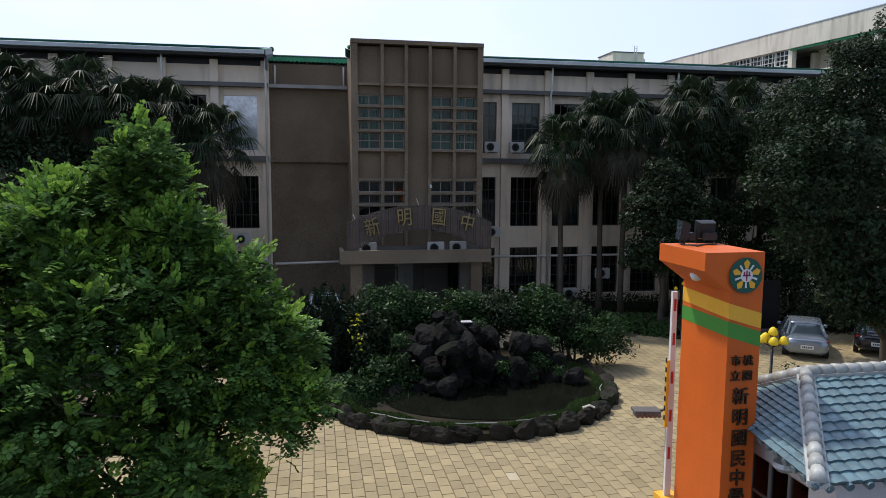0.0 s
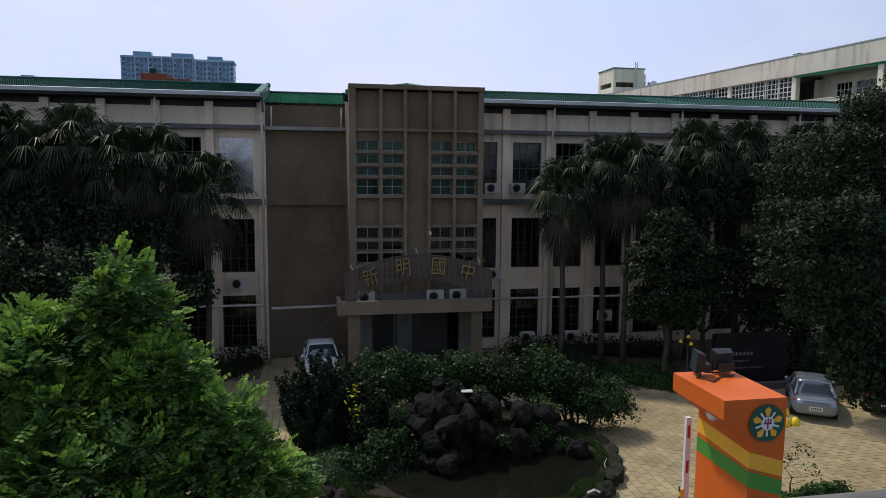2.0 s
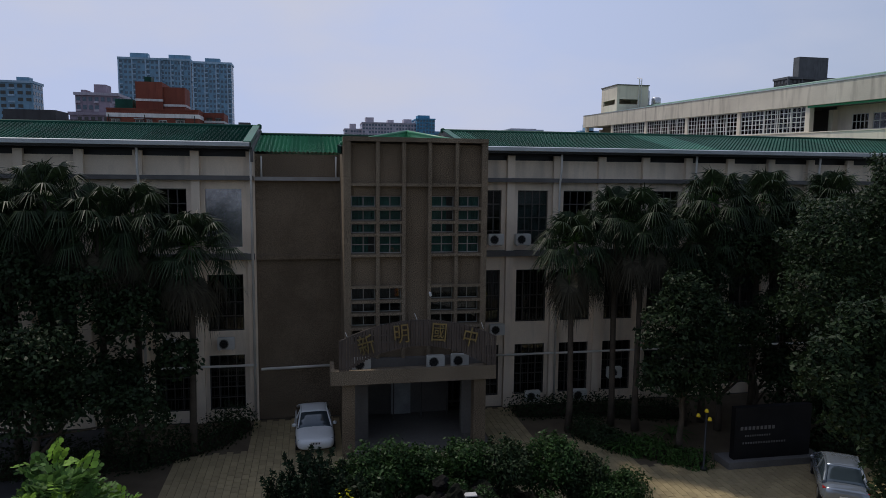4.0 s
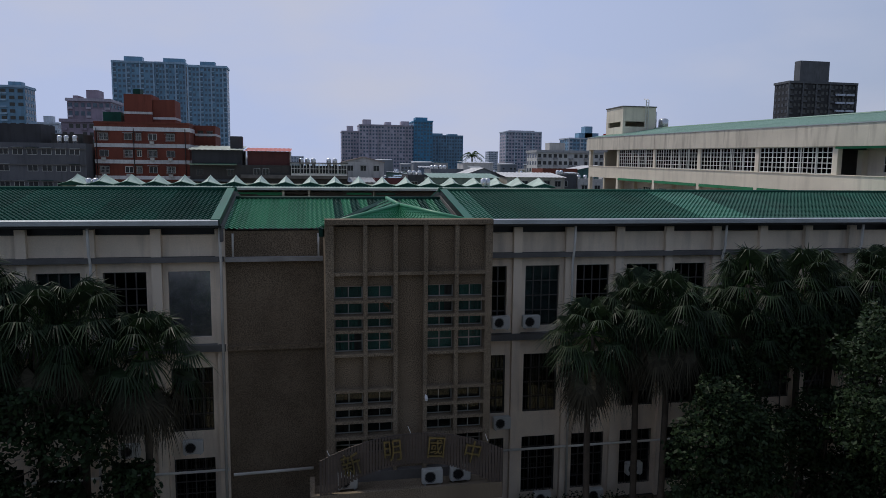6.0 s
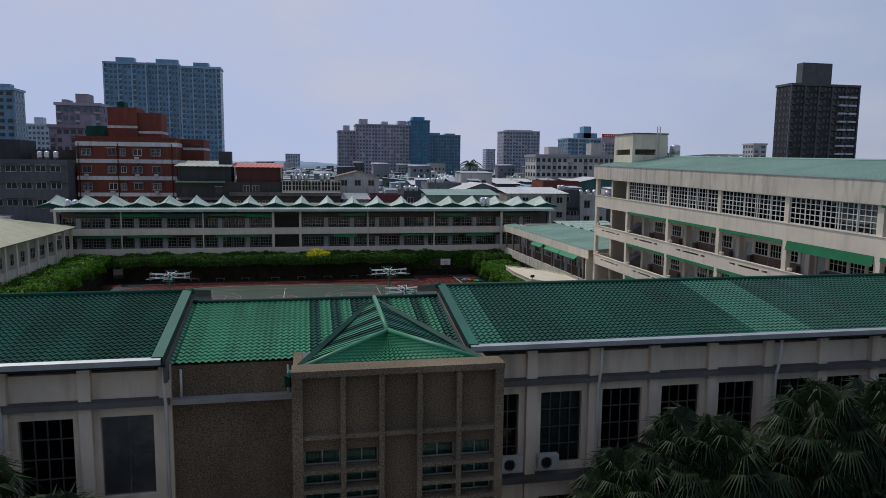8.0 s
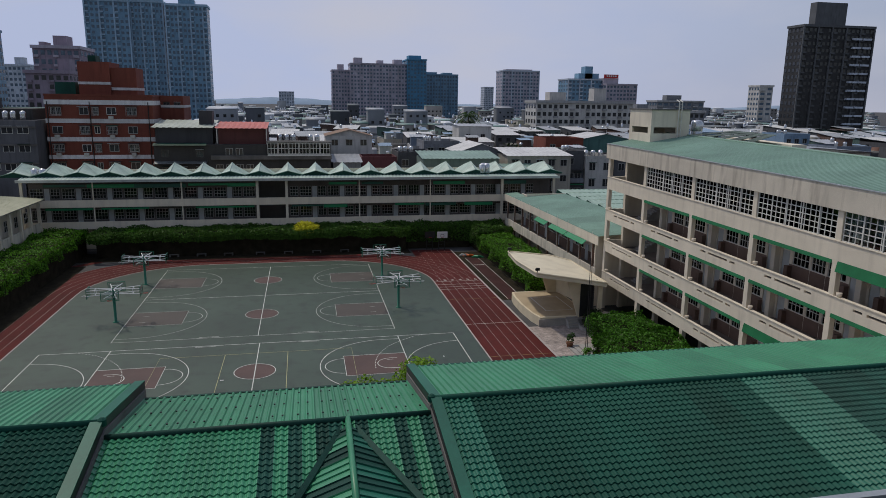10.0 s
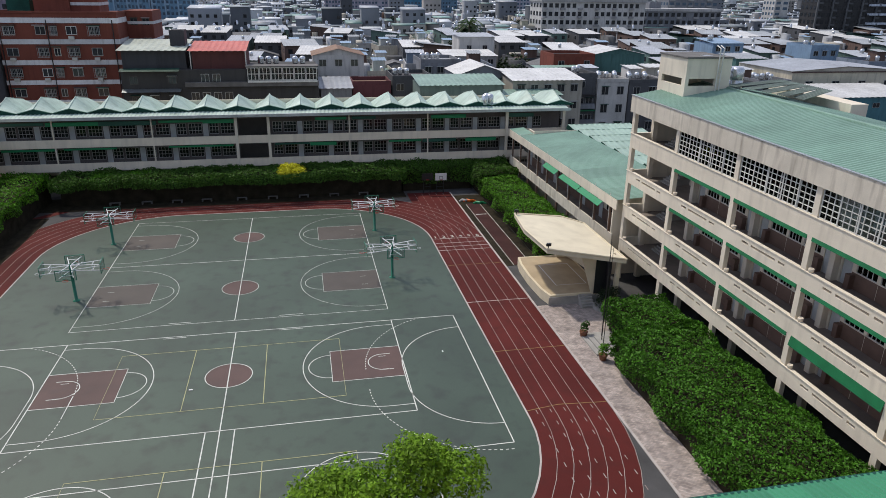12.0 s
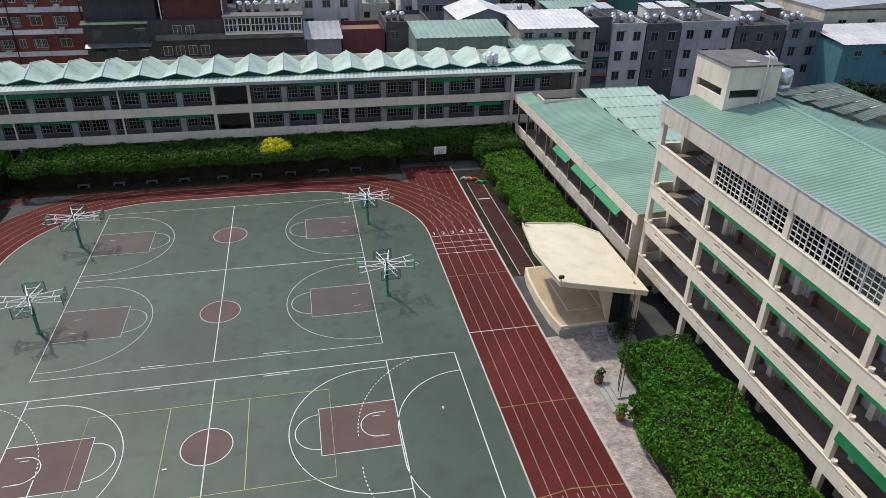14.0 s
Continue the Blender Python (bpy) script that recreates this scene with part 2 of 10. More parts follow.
GRANITE = material("pink_grey_paving", (0.36, 0.315, 0.285), 0.85, 0.3, 1.6, 14, 0.3, stain=(0.13, 0.11, 0.1), patch=0.5)
brickify(GRANITE, 0.24, 0.12)
FLOORTILE = material("brown_corridor_floor", (0.2, 0.17, 0.15), 0.7, 0.2, 0.8, 20, 0.05)
SAWCREAM = material("pale_parapet", (0.76, 0.67, 0.54), 0.85, 0.08, 0.4, 25, 0.1, stain=(0.45, 0.4, 0.34), streak=0.3)
SLAT = material("brown_slat", (0.085, 0.066, 0.054), 0.7, 0.2, 1, 14, 0.1)
BLACKSTONE = material("black_stone", (0.012, 0.012, 0.013), 0.6, 0.2, 1, 14, 0.05, spec=0.12)
STAGEPAINT = material("stage_cream", (0.66, 0.58, 0.42), 0.8, 0.08, 0.5, 20, 0.08, stain=(0.4, 0.33, 0.22), patch=0.3)
STAGEFLOOR = material("stage_floor_tan", (0.44, 0.35, 0.23), 0.75, 0.1, 0.6, 20, 0.08, stain=(0.3, 0.23, 0.15), patch=0.4)
STAGEROOF = material("stage_roof_cream", (0.66, 0.6, 0.46), 0.8, 0.08, 0.4, 20, 0.08, stain=(0.4, 0.34, 0.25), patch=0.25)
STAGESTAIN = material("stage_roof_stain", (0.26, 0.21, 0.14), 0.9, 0.4, 1.5, 12, 0.1, stain=(0.1, 0.085, 0.055), patch=0.7)
BROWNTILE = material("brown_wall_tile", (0.16, 0.1, 0.075), 0.6, 0.15, 1, 20, 0.1)
DOORPALE = material("pale_door", (0.45, 0.47, 0.47), 0.6, 0.1, 1, 20, 0.05)
ORANGE = material("orange_paint", (0.62, 0.12, 0.012), 0.55, 0.08, 0.8, 20, 0.08, stain=(0.42, 0.09, 0.02), streak=0.25)
YELLOWP = material("yellow_paint", (0.8, 0.42, 0.04), 0.55, 0.08, 1, 20, 0.05)
GREENP = material("green_paint", (0.07, 0.26, 0.04), 0.55, 0.08, 1, 20, 0.05)
TEALP = material("teal_paint", (0.015, 0.09, 0.065), 0.5, 0.08, 1, 20, 0.05)
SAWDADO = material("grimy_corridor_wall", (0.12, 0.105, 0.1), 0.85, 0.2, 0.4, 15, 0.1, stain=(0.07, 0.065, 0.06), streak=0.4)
GOLD = material("gold_letters", (0.3, 0.25, 0.13), 0.3, 0.1, 2, 20, 0.05, metal=0.8)
BRONZE = material("dark_bronze_letters", (0.06, 0.04, 0.025), 0.45, 0.1, 2, 20, 0.05, metal=0.5)
WHITEP = material("white_paint", (0.7, 0.7, 0.68), 0.5, 0.06, 1, 20, 0.03)
PURPLEP = material("purple_red_paint", (0.3, 0.03, 0.11), 0.5, 0.08, 1, 20, 0.03)
REDP = material("red_paint", (0.45, 0.03, 0.03), 0.5, 0.08, 1, 20, 0.03)
BLUETILE = material("grey_blue_glazed_tile", (0.105, 0.175, 0.2), 0.32, 0.25, 1.2, 14, 0.1, rand=0.22, stain=(0.06, 0.08, 0.085), patch=0.4, spec=0.55)
RIDGETILE = material("ridge_tile", (0.36, 0.37, 0.35), 0.45, 0.25, 1.5, 14, 0.2, rand=0.15)
WALLTILE = material("white_wall_tile", (0.55, 0.54, 0.55), 0.4, 0.1, 1, 20, 0.05)
ROCK = material("dark_rock", (0.012, 0.011, 0.0105), 0.95, 0.5, 1.6, 14, 1.0, rand=0.45, stain=(0.012, 0.018, 0.008), patch=0.6, spec=0.1)
RIMROCK = material("rim_rock", (0.021, 0.019, 0.0155), 0.9, 0.45, 1.6, 12, 1.0, rand=0.35, stain=(0.014, 0.026, 0.01), patch=0.6, spec=0.12)
WATER = material("pond_water", (0.008, 0.009, 0.006), 0.1, 0.2, 0.5, 4, 0.03, spec=0.5)
GRASS = leafy("grass_blades", (0.055, 0.09, 0.025), 0.4, 0.6, 0.2)
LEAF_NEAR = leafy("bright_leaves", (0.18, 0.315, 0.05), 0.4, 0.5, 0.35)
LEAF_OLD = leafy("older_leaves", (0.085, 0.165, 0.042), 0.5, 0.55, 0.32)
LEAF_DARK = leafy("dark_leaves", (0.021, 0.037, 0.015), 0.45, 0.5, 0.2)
LEAF_ISLE = leafy("rockery_leaves", (0.028, 0.06, 0.018), 0.55, 0.45, 0.22)
LEAF_MID = leafy("mid_leaves", (0.038, 0.085, 0.02), 0.45, 0.5, 0.25)
LEAF_HEDGE = leafy("hedge_leaves", (0.075, 0.205, 0.014), 0.65, 0.5, 0.25)
LEAF_HEDGE2 = leafy("deep_hedge_leaves", (0.05, 0.15, 0.013), 0.7, 0.5, 0.2)
LEAF_HEDGED = leafy("dark_hedge_leaves", (0.05, 0.118, 0.017), 0.65, 0.5, 0.25)
LEAF_YARD = leafy("olive_yard_leaves", (0.16, 0.29, 0.024), 0.5, 0.5, 0.3)
LEAF_YELLOW = leafy("yellow_leaves", (0.58, 0.56, 0.03), 0.3, 0.5, 0.2)
LEAF_PINE = leafy("juniper_leaves", (0.017, 0.034, 0.018), 0.4, 0.6, 0.15)
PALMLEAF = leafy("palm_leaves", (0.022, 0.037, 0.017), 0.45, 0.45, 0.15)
PALMDEAD = leafy("old_palm_leaves", (0.05, 0.045, 0.03), 0.4, 0.7, 0.1)
BARK = material("bark", (0.075, 0.06, 0.045), 0.95, 0.3, 1.5, 14, 0.6)
CARWHITE = material("white_car_paint", (0.68, 0.7, 0.7), 0.2, 0.03, 1, 10, 0.0, spec=0.6)
CARSILVER = material("silver_car_paint", (0.26, 0.3, 0.35), 0.22, 0.03, 1, 10, 0.0, metal=0.6)
CARBLACK = material("black_car_paint", (0.015, 0.016, 0.018), 0.15, 0.03, 1, 10, 0.0, spec=0.6)
CARGLASS = material("car_glass", (0.05, 0.07, 0.085), 0.03, 0.1, 1, 10, 0.0, spec=1.0, metal=0.35)
TYRE = material("tyre_rubber", (0.015, 0.015, 0.015), 0.9, 0.2, 2, 20, 0.1)
RIM = material("wheel_rim", (0.4, 0.4, 0.42), 0.3, 0.1, 2, 20, 0.0, metal=0.9)
TAILRED = material("tail_lamp_red", (0.35, 0.015, 0.015), 0.2, 0.1, 2, 20, 0.0)
LAMPYELLOW = material("yellow_lamp_shade", (0.75, 0.55, 0.02), 0.4, 0.06, 2, 20, 0.0)
ACBODY = material("ac_housing", (0.5, 0.5, 0.47), 0.5, 0.1, 2, 20, 0.05, stain=(0.3, 0.29, 0.26), patch=0.4)
POLEGREEN = material("green_pole_paint", (0.015, 0.16, 0.1), 0.45, 0.1, 2, 20, 0.05)
STEELWHITE = material("white_steel_arm", (0.8, 0.81, 0.81), 0.4, 0.1, 2, 20, 0.03)
STEEL = material("stainless_steel", (0.62, 0.63, 0.64), 0.25, 0.1, 2, 12, 0.03, metal=0.9)
TERRACOTTA = material("clay_pot", (0.2, 0.09, 0.05), 0.8, 0.2, 2, 20, 0.1)


# ---- building tools ----
class G:
    """Collects vertices and faces of one part."""

    def __init__(self):
        self.v, self.f = [], []

    def add(self, verts, faces):
        n = len(self.v)
        self.v.extend(tuple(p) for p in verts)
        self.f.extend(tuple(n + i for i in f) for f in faces)
        return self

    def poly(self, *pts):
        return self.add(pts, [tuple(range(len(pts)))])

    def box(self, x0, x1, y0, y1, z0, z1):
        return self.add([(x0, y0, z0), (x1, y0, z0), (x1, y1, z0), (x0, y1, z0), (x0, y0, z1), (x1, y0, z1), (x1, y1, z1), (x0, y1, z1)],
                        [(3, 2, 1, 0), (4, 5, 6, 7), (0, 1, 5, 4), (1, 2, 6, 5), (2, 3, 7, 6), (3, 0, 4, 7)])

    def prism(self, pts, z0, z1):
        n = len(pts)
        return self.add([(x, y, z0) for x, y in pts] + [(x, y, z1) for x, y in pts],
                        [tuple(range(n - 1, -1, -1)), tuple(range(n, 2 * n))] + [(i, (i + 1) % n, n + (i + 1) % n, n + i) for i in range(n)])

    def loft(self, rings, caps=True):
        n, m = len(rings[0]), len(rings)
        faces = [(k * n + i, k * n + (i + 1) % n, (k + 1) * n + (i + 1) % n, (k + 1) * n + i) for k in range(m - 1) for i in range(n)]
        if caps:
            faces += [tuple(range(n - 1, -1, -1)), tuple(range((m - 1) * n, m * n))]
        return self.add([p for r in rings for p in r], faces)

    def tube(self, pts, radii, n=8):
        pts = [Vector(p) for p in pts]
        if not isinstance(radii, (list, tuple)):
            radii = [radii] * len(pts)
        rings = []
        for i, p in enumerate(pts):
            d = (pts[min(i + 1, len(pts) - 1)] - pts[max(i - 1, 0)]).normalized()
            a = d.orthogonal().normalized() if abs(d.z) < 0.99 else Vector((1, 0, 0))
            a = (a - d * a.dot(d)).normalized()
            c = d.cross(a)
            rings.append([p + (a * math.cos(q) + c * math.sin(q)) * radii[i] for q in (2 * math.pi * k / n for k in range(n))])
        return self.loft(rings)

    def ring(self, c, prof, n=16):
        """Turned body: prof is rows of (radius, height)."""
        return self.loft([[(c[0] + r * math.cos(a), c[1] + r * math.sin(a), c[2] + h) for a in (2 * math.pi * k / n for k in range(n))] for r, h in prof])

    def strip(self, pts, w, z, closed=False):
        """A painted line of width w along points of the ground."""
        n = len(pts)
        left, right = [], []
        for i, p in enumerate(pts):
            q0 = pts[(i - 1) % n] if closed or i else p
            q1 = pts[(i + 1) % n] if closed or i < n - 1 else p
            dx, dy = q1[0] - q0[0], q1[1] - q0[1]
            s = math.hypot(dx, dy) or 1
            nx, ny = -dy / s * w / 2, dx / s * w / 2
            left.append((p[0] + nx, p[1] + ny, z))
            right.append((p[0] - nx, p[1] - ny, z))
        return self.add(left + right, [(n + i, n + (i + 1) % n, (i + 1) % n, i) for i in range(n if closed else n - 1)])

    def mesh(self, name):
        me = bpy.data.meshes.new(name)
        me.from_pydata(self.v, [], self.f)
        me.update()
        return me


def mesh_np(name, v, faces):
    """Fast mesh of equal-sided faces from arrays."""
    v, faces = np.asarray(v, np.float32), np.asarray(faces, np.int32)
    me = bpy.data.meshes.new(name)
    me.vertices.add(len(v))
    me.vertices.foreach_set("co", v.ravel())
    k = faces.shape[1]
    me.loops.add(faces.size)
    me.loops.foreach_set("vertex_index", faces.ravel())
    me.polygons.add(len(faces))
    me.polygons.foreach_set("loop_start", np.arange(len(faces), dtype=np.int32) * k)
    me.update(calc_edges=True)
    return me


def thing(name, label, category, base=(0, 0, 0), group="", kind=""):
    ob = new(name)
    ob.location = base
    ob.empty_display_size = 0.2
    return tagged(ob, label, category, group, kind)


def depth_base(ob):
    p = Vector((0, 0, 0))
    while ob:
        p += ob.location
        ob = ob.parent
    return p


def part(name, g, mat, parent=None, label="", smooth=False, local=False):
    """Links a part under its thing; its coordinates are the world's unless local."""
    me = g.mesh(name) if isinstance(g, G) else g
    if not me.materials:
        me.materials.append(mat)
    if smooth:
        me.polygons.foreach_set("use_smooth", [True] * len(me.polygons))
    ob = new(name, me)
    if parent:
        ob.parent = parent
        if not local:
            ob.location = -depth_base(parent)
    if label:
        ob["label"] = label
    return ob


def solid(name, g, mat, label, category, kind="structure", group="", smooth=False):
    return tagged(part(name, g, mat, smooth=smooth), label, category, group, kind)


def plate(g, us, zs, full, place):
    """A slab with openings as one connected skin: full(i, j) tells which cells are solid; place(u, side, z) gives the point."""
    idx = {}

    def vid(i, j, k):
        if (i, j, k) not in idx:
            idx[(i, j, k)] = len(g.v)
            g.v.append(tuple(place(us[i], k, zs[j])))
        return idx[(i, j, k)]

    nu, nz = len(us) - 1, len(zs) - 1
    on = [[full(i, j) for j in range(nz)] for i in range(nu)]
    for i in range(nu):
        for j in range(nz):
            if not on[i][j]:
                continue
            g.f.append((vid(i, j, 0), vid(i + 1, j, 0), vid(i + 1, j + 1, 0), vid(i, j + 1, 0)))
            g.f.append((vid(i, j + 1, 1), vid(i + 1, j + 1, 1), vid(i + 1, j, 1), vid(i, j, 1)))
            for di, dj, a, b in ((-1, 0, (i, j + 1), (i, j)), (1, 0, (i + 1, j), (i + 1, j + 1)), (0, -1, (i, j), (i + 1, j)), (0, 1, (i + 1, j + 1), (i, j + 1))):
                x, y = i + di, j + dj
                if not (0 <= x < nu and 0 <= y < nz and on[x][y]):
                    g.f.append((vid(*b, 0), vid(*a, 0), vid(*a, 1), vid(*b, 1)))
    return g


class Face:
    """A facade: u along it, d inwards from its plane, z up."""

    def __init__(self, axis, at, inward):
        self.axis, self.at, self.s = axis, at, inward

    def box(self, g, u0, u1, d0, d1, z0, z1):
        a, b = sorted((self.at + self.s * d0, self.at + self.s * d1))
        return g.box(u0, u1, a, b, z0, z1) if self.axis == "y" else g.box(a, b, u0, u1, z0, z1)

    def p(self, u, d, z):
        return (u, self.at + self.s * d, z) if self.axis == "y" else (self.at + self.s * d, u, z)

    def wall(self, g, u0, u1, z0, z1, d0, d1, holes=()):
        us = sorted({u0, u1, *(h[0] for h in holes), *(h[1] for h in holes)})
        zs = sorted({z0, z1, *(h[2] for h in holes), *(h[3] for h in holes)})
        us, zs = [u for u in us if u0 <= u <= u1], [z for z in zs if z0 <= z <= z1]

        def full(i, j):
            u, z = (us[i] + us[i + 1]) / 2, (zs[j] + zs[j + 1]) / 2
            return not any(h[0] < u < h[1] and h[2] < z < h[3] for h in holes)

        return plate(g, us, zs, full, lambda u, k, z: self.p(u, d1 if k else d0, z))

    def grid(self, g, u0, u1, z0, z1, d0, d1, cols, rows, w):
        us, zs = [], []
        for k in range(cols + 1):
            c = u0 + (u1 - u0 - w) * k / cols
            us += [c, c + w]
        for k in range(rows + 1):
            c = z0 + (z1 - z0 - w) * k / rows
            zs += [c, c + w]
        return plate(g, us, zs, lambda i, j: i % 2 == 0 or j % 2 == 0, lambda u, k, z: self.p(u, d1 if k else d0, z))

    def window(self, parent, u0, u1, z0, z1, d=0.12, cols=2, rows=2, frame=ALUFRAME, pane=GLASS, w=0.05, bars=0, barmat=DARKMETAL, label=""):
        g = G()
        self.grid(g, u0, u1, z0, z1, d, d + 0.06, cols, rows, w)
        win = part("window", g, frame, parent, label)
        gp = G()
        self.box(gp, u0 + 0.01, u1 - 0.01, d + 0.025, d + 0.035, z0 + 0.01, z1 - 0.01)
        pn = part("pane", gp, pane, win, local=True)
        pn.visible_shadow = False
        if bars:
            gb = G()
            self.grid(gb, u0 + 0.004, u1 - 0.004, z0 + 0.004, z1 - 0.004, d - 0.1, d - 0.08, max(2, int((u1 - u0) / bars)), 4, 0.024)
            part("grille", gb, barmat, win, local=True)
        return win


def arc(cx, cy, r, a0, a1, n=40):
    return [(cx + r * math.cos(radians(a0 + (a1 - a0) * k / n)), cy + r * math.sin(radians(a0 + (a1 - a0) * k / n))) for k in range(n + 1)]


def round_rect(x0, x1, y0, y1, r, n=14):
    pts = []
    for cx, cy, a in ((x1 - r, y0 + r, -90), (x1 - r, y1 - r, 0), (x0 + r, y1 - r, 90), (x0 + r, y0 + r, 180)):
        pts += arc(cx, cy, r, a, a + 90, n)
    return pts


def lettering(name, body, size, mat, parent, m, depth=0.02, label=""):
    """Raised characters in the built-in font, as a mesh part."""
    cu = bpy.data.curves.new(name, "FONT")
    cu.body, cu.size, cu.extrude, cu.align_x, cu.align_y = body, size, depth, "CENTER", "CENTER"
    cu.resolution_u = 3
    tmp = bpy.data.objects.new(name, cu)
    scene.collection.objects.link(tmp)
    me = bpy.data.meshes.new_from_object(tmp.evaluated_get(bpy.context.evaluated_depsgraph_get()))
    bpy.data.objects.remove(tmp)
    bpy.data.curves.remove(cu)
    me.materials.clear()
    me.materials.append(mat)
    me.name = name
    ob = new(name, me)
    ob.parent = parent
    ob.matrix_basis = Matrix.Translation(-depth_base(parent)) @ m
    if label:
        ob["label"] = label
    return ob


rng = np.random.default_rng(7)


def unit(n, r=rng):
    d = r.normal(size=(n, 3))
    return d / np.linalg.norm(d, axis=1)[:, None]


def leaf_quads(c, nrm, size, r=rng, aspect=0.55, fold=0.25):
    """Folded diamond leaves at centres c, facing nrm, of the given sizes."""
    n = len(c)
    nrm = nrm / np.linalg.norm(nrm, axis=1)[:, None]
    t = np.cross(nrm, unit(n, r))
    t /= np.linalg.norm(t, axis=1)[:, None] + 1e-9
    b = np.cross(nrm, t)
    s = np.asarray(size).reshape(-1, 1)
    v = np.stack([c - t * s * 0.5, c + b * s * aspect * 0.5 - nrm * s * fold * 0.3, c + t * s * 0.5, c - b * s * aspect * 0.5 - nrm * s * fold * 0.3], 1)
    return v.reshape(-1, 3), np.arange(4 * n).reshape(-1, 4)


def crown(blobs, n, size, r=rng, up=0.35, shell=0.45, rough=0.35):
    """Leaf points over many lobes (x, y, z, rx, ry, rz), thinning inwards, with an uneven surface."""
    B = np.array(blobs, float)
    area = (B[:, 3] * B[:, 4] + B[:, 4] * B[:, 5] + B[:, 3] * B[:, 5])
    k = r.choice(len(B), n, p=area / area.sum())
    d = unit(n, r)
    d[:, 2] = np.where(d[:, 2] < -0.55, -d[:, 2], d[:, 2])
    wob = 1 + rough * (np.sin(d[:, 0] * 7 + k * 1.7) * np.cos(d[:, 1] * 8 + k) * 0.5 + np.sin(d[:, 2] * 9 + k * 2.3) * 0.4)
    rad = (1 - shell * r.random(n) ** 1.8) * wob
    c = B[k, :3] + d * B[k, 3:6] * rad[:, None]
    nrm = d * 0.7 + unit(n, r) * 0.8 + np.array([0, 0, up])
    return leaf_quads(c, nrm, size * (0.6 + 0.8 * r.random(n)), r)


def limbs(g, base, top, tips, r0, r=rng, n=7):
    """A tapered bent trunk from base to top and branches out to the tips."""
    base, top = Vector(base), Vector(top)
    pts, rad = [], []
    for i in range(6):
        f = i / 5
        p = base.lerp(top, f) + Vector((r.normal() * 0.08, r.normal() * 0.08, 0)) * (i > 0)
        pts.append(p)
        rad.append(r0 * (1.25 if i == 0 else 1 - 0.6 * f))
    g.tube(pts, rad, n)
    for tip in tips:
        tip = Vector(tip)
        s = pts[int(r.integers(2, 6))]
        mid = s.lerp(tip, 0.5) + Vector((r.normal() * 0.2, r.normal() * 0.2, -0.15))
        g.tube([s, mid, tip], [r0 * 0.4, r0 * 0.22, r0 * 0.06], 5)
    return g


def tree(name, label, base, top, blobs, n, size, leaf, r0, category="tree", group="", up=0.35, rough=0.35):
    th = thing(name, label, category, base, group)
    g = G()
    limbs(g, base, top, [b[:3] for b in blobs], r0)
    part("trunk", g, BARK, th, smooth=True)
    v, f = crown(blobs, n, size, up=up, rough=rough)
    part("crown", mesh_np("crown", v, f), leaf, th)
    return th


# ---- ground ----
FG = -1.0  # level of the front yard; the school yard behind lies at 0
g = G()
g.poly((-3000, -3000, FG - 0.04), (3000, -3000, FG - 0.04), (3000, 43, FG - 0.04), (-3000, 43, FG - 0.04))
g.poly((-3000, 43, FG - 0.04), (3000, 43, FG - 0.04), (3000, 43, -0.02), (-3000, 43, -0.02))
g.poly((-3000, 43, -0.02), (3000, 43, -0.02), (3000, 4800, -0.02), (-3000, 4800, -0.02))
solid("ground", g, ASPHALT, "grey asphalt ground reaching to the horizon", "ground")

# front yard: bed of dark joints, the pavers stand on it
g = G()
g.box(-9, 34, 8, 38, FG - 0.03, FG - 0.012)
yard = solid("pavement", g, JOINT, "front yard paved with yellow-tan concrete pavers", "pavement")

# school yard: red running track, green courts
g = G()
g.prism(round_rect(-30.2, 27.25, 51.6, 131.2, 20.4), -0.012, 0.004)
track = solid("running_track", g, TRACK, "dark red rubber running track with white lanes", "running track")
g = G()
g.box(20.85, 27.25, 105, 130.6, -0.012, 0.008)
part("sprint_straight", g, TRACK, track)
g = G()
g.add([(-31.5, 124.0, 0.008), (-29.8, 124.0, 0.008), (-23.5, 130.5, 0.008), (-25.2, 130.5, 0.008)], [(0, 1, 2, 3)])
part("run_up", g, TRACK, track)
INNER = round_rect(-23.8, 20.85, 58.0, 124.8, 14.0)
g = G()
g.prism(INNER, -0.01, 0.016)
court = solid("sports_court", g, COURT, "weathered dark green sports court with painted lines", "sports court")
g = G()
g.strip(INNER, 0.13, 0.03, True)
part("kerb_line", g, KERB, track, "pale edging of the track")
lane = 6.4 / 6
for k in range(1, 7):
    d = lane * k
    g = G()
    g.strip(round_rect(-23.8 - d, 20.85 + d, 58.0 - d, 124.8 + d, 14.0 + d), 0.042, 0.014, True)
    part("lane_line", g, LANE, track)
for k in range(1, 6):
    g = G()
    x = 20.85 + lane * k
    for y in np.arange(111.5, 130, 1.6):
        g.strip([(x, y), (x, y + 0.8)], 0.05, 0.018)
    part("lane_line", g, LANE, track)
    g = G()
    for y in np.arange(60.5, 73.5, 1.5):
        g.strip([(x - 0.3 - (73 - y) * 0.02, y), (x - 0.3 - (73 - y) * 0.02, y + 0.45)], 0.06, 0.018)
    part("change_mark", g, LANE, track)
for y, mt in ((110.2, PAINT), (108.6, PAINT), (107.4, PAINT), (106.2, PAINT), (91.8, PAINT), (81.9, YPAINT), (73.0, YPAINT), (101.5, YPAINT)):
    g = G()
    g.strip([(20.95, y), (27.2, y)] if y > 80 else [(20.95, y), (23.5, y + 0.4), (27.2, y + 0.1)], 0.07, 0.02)
    part("cross_line", g, mt if mt is PAINT else YWORN, track)
for k in range(6):
    lettering("lane_number", str(k + 1), 0.95, PAINT, track, pose(20.85 + lane * (k + 0.5), 110.85, 0.022), 0.002)

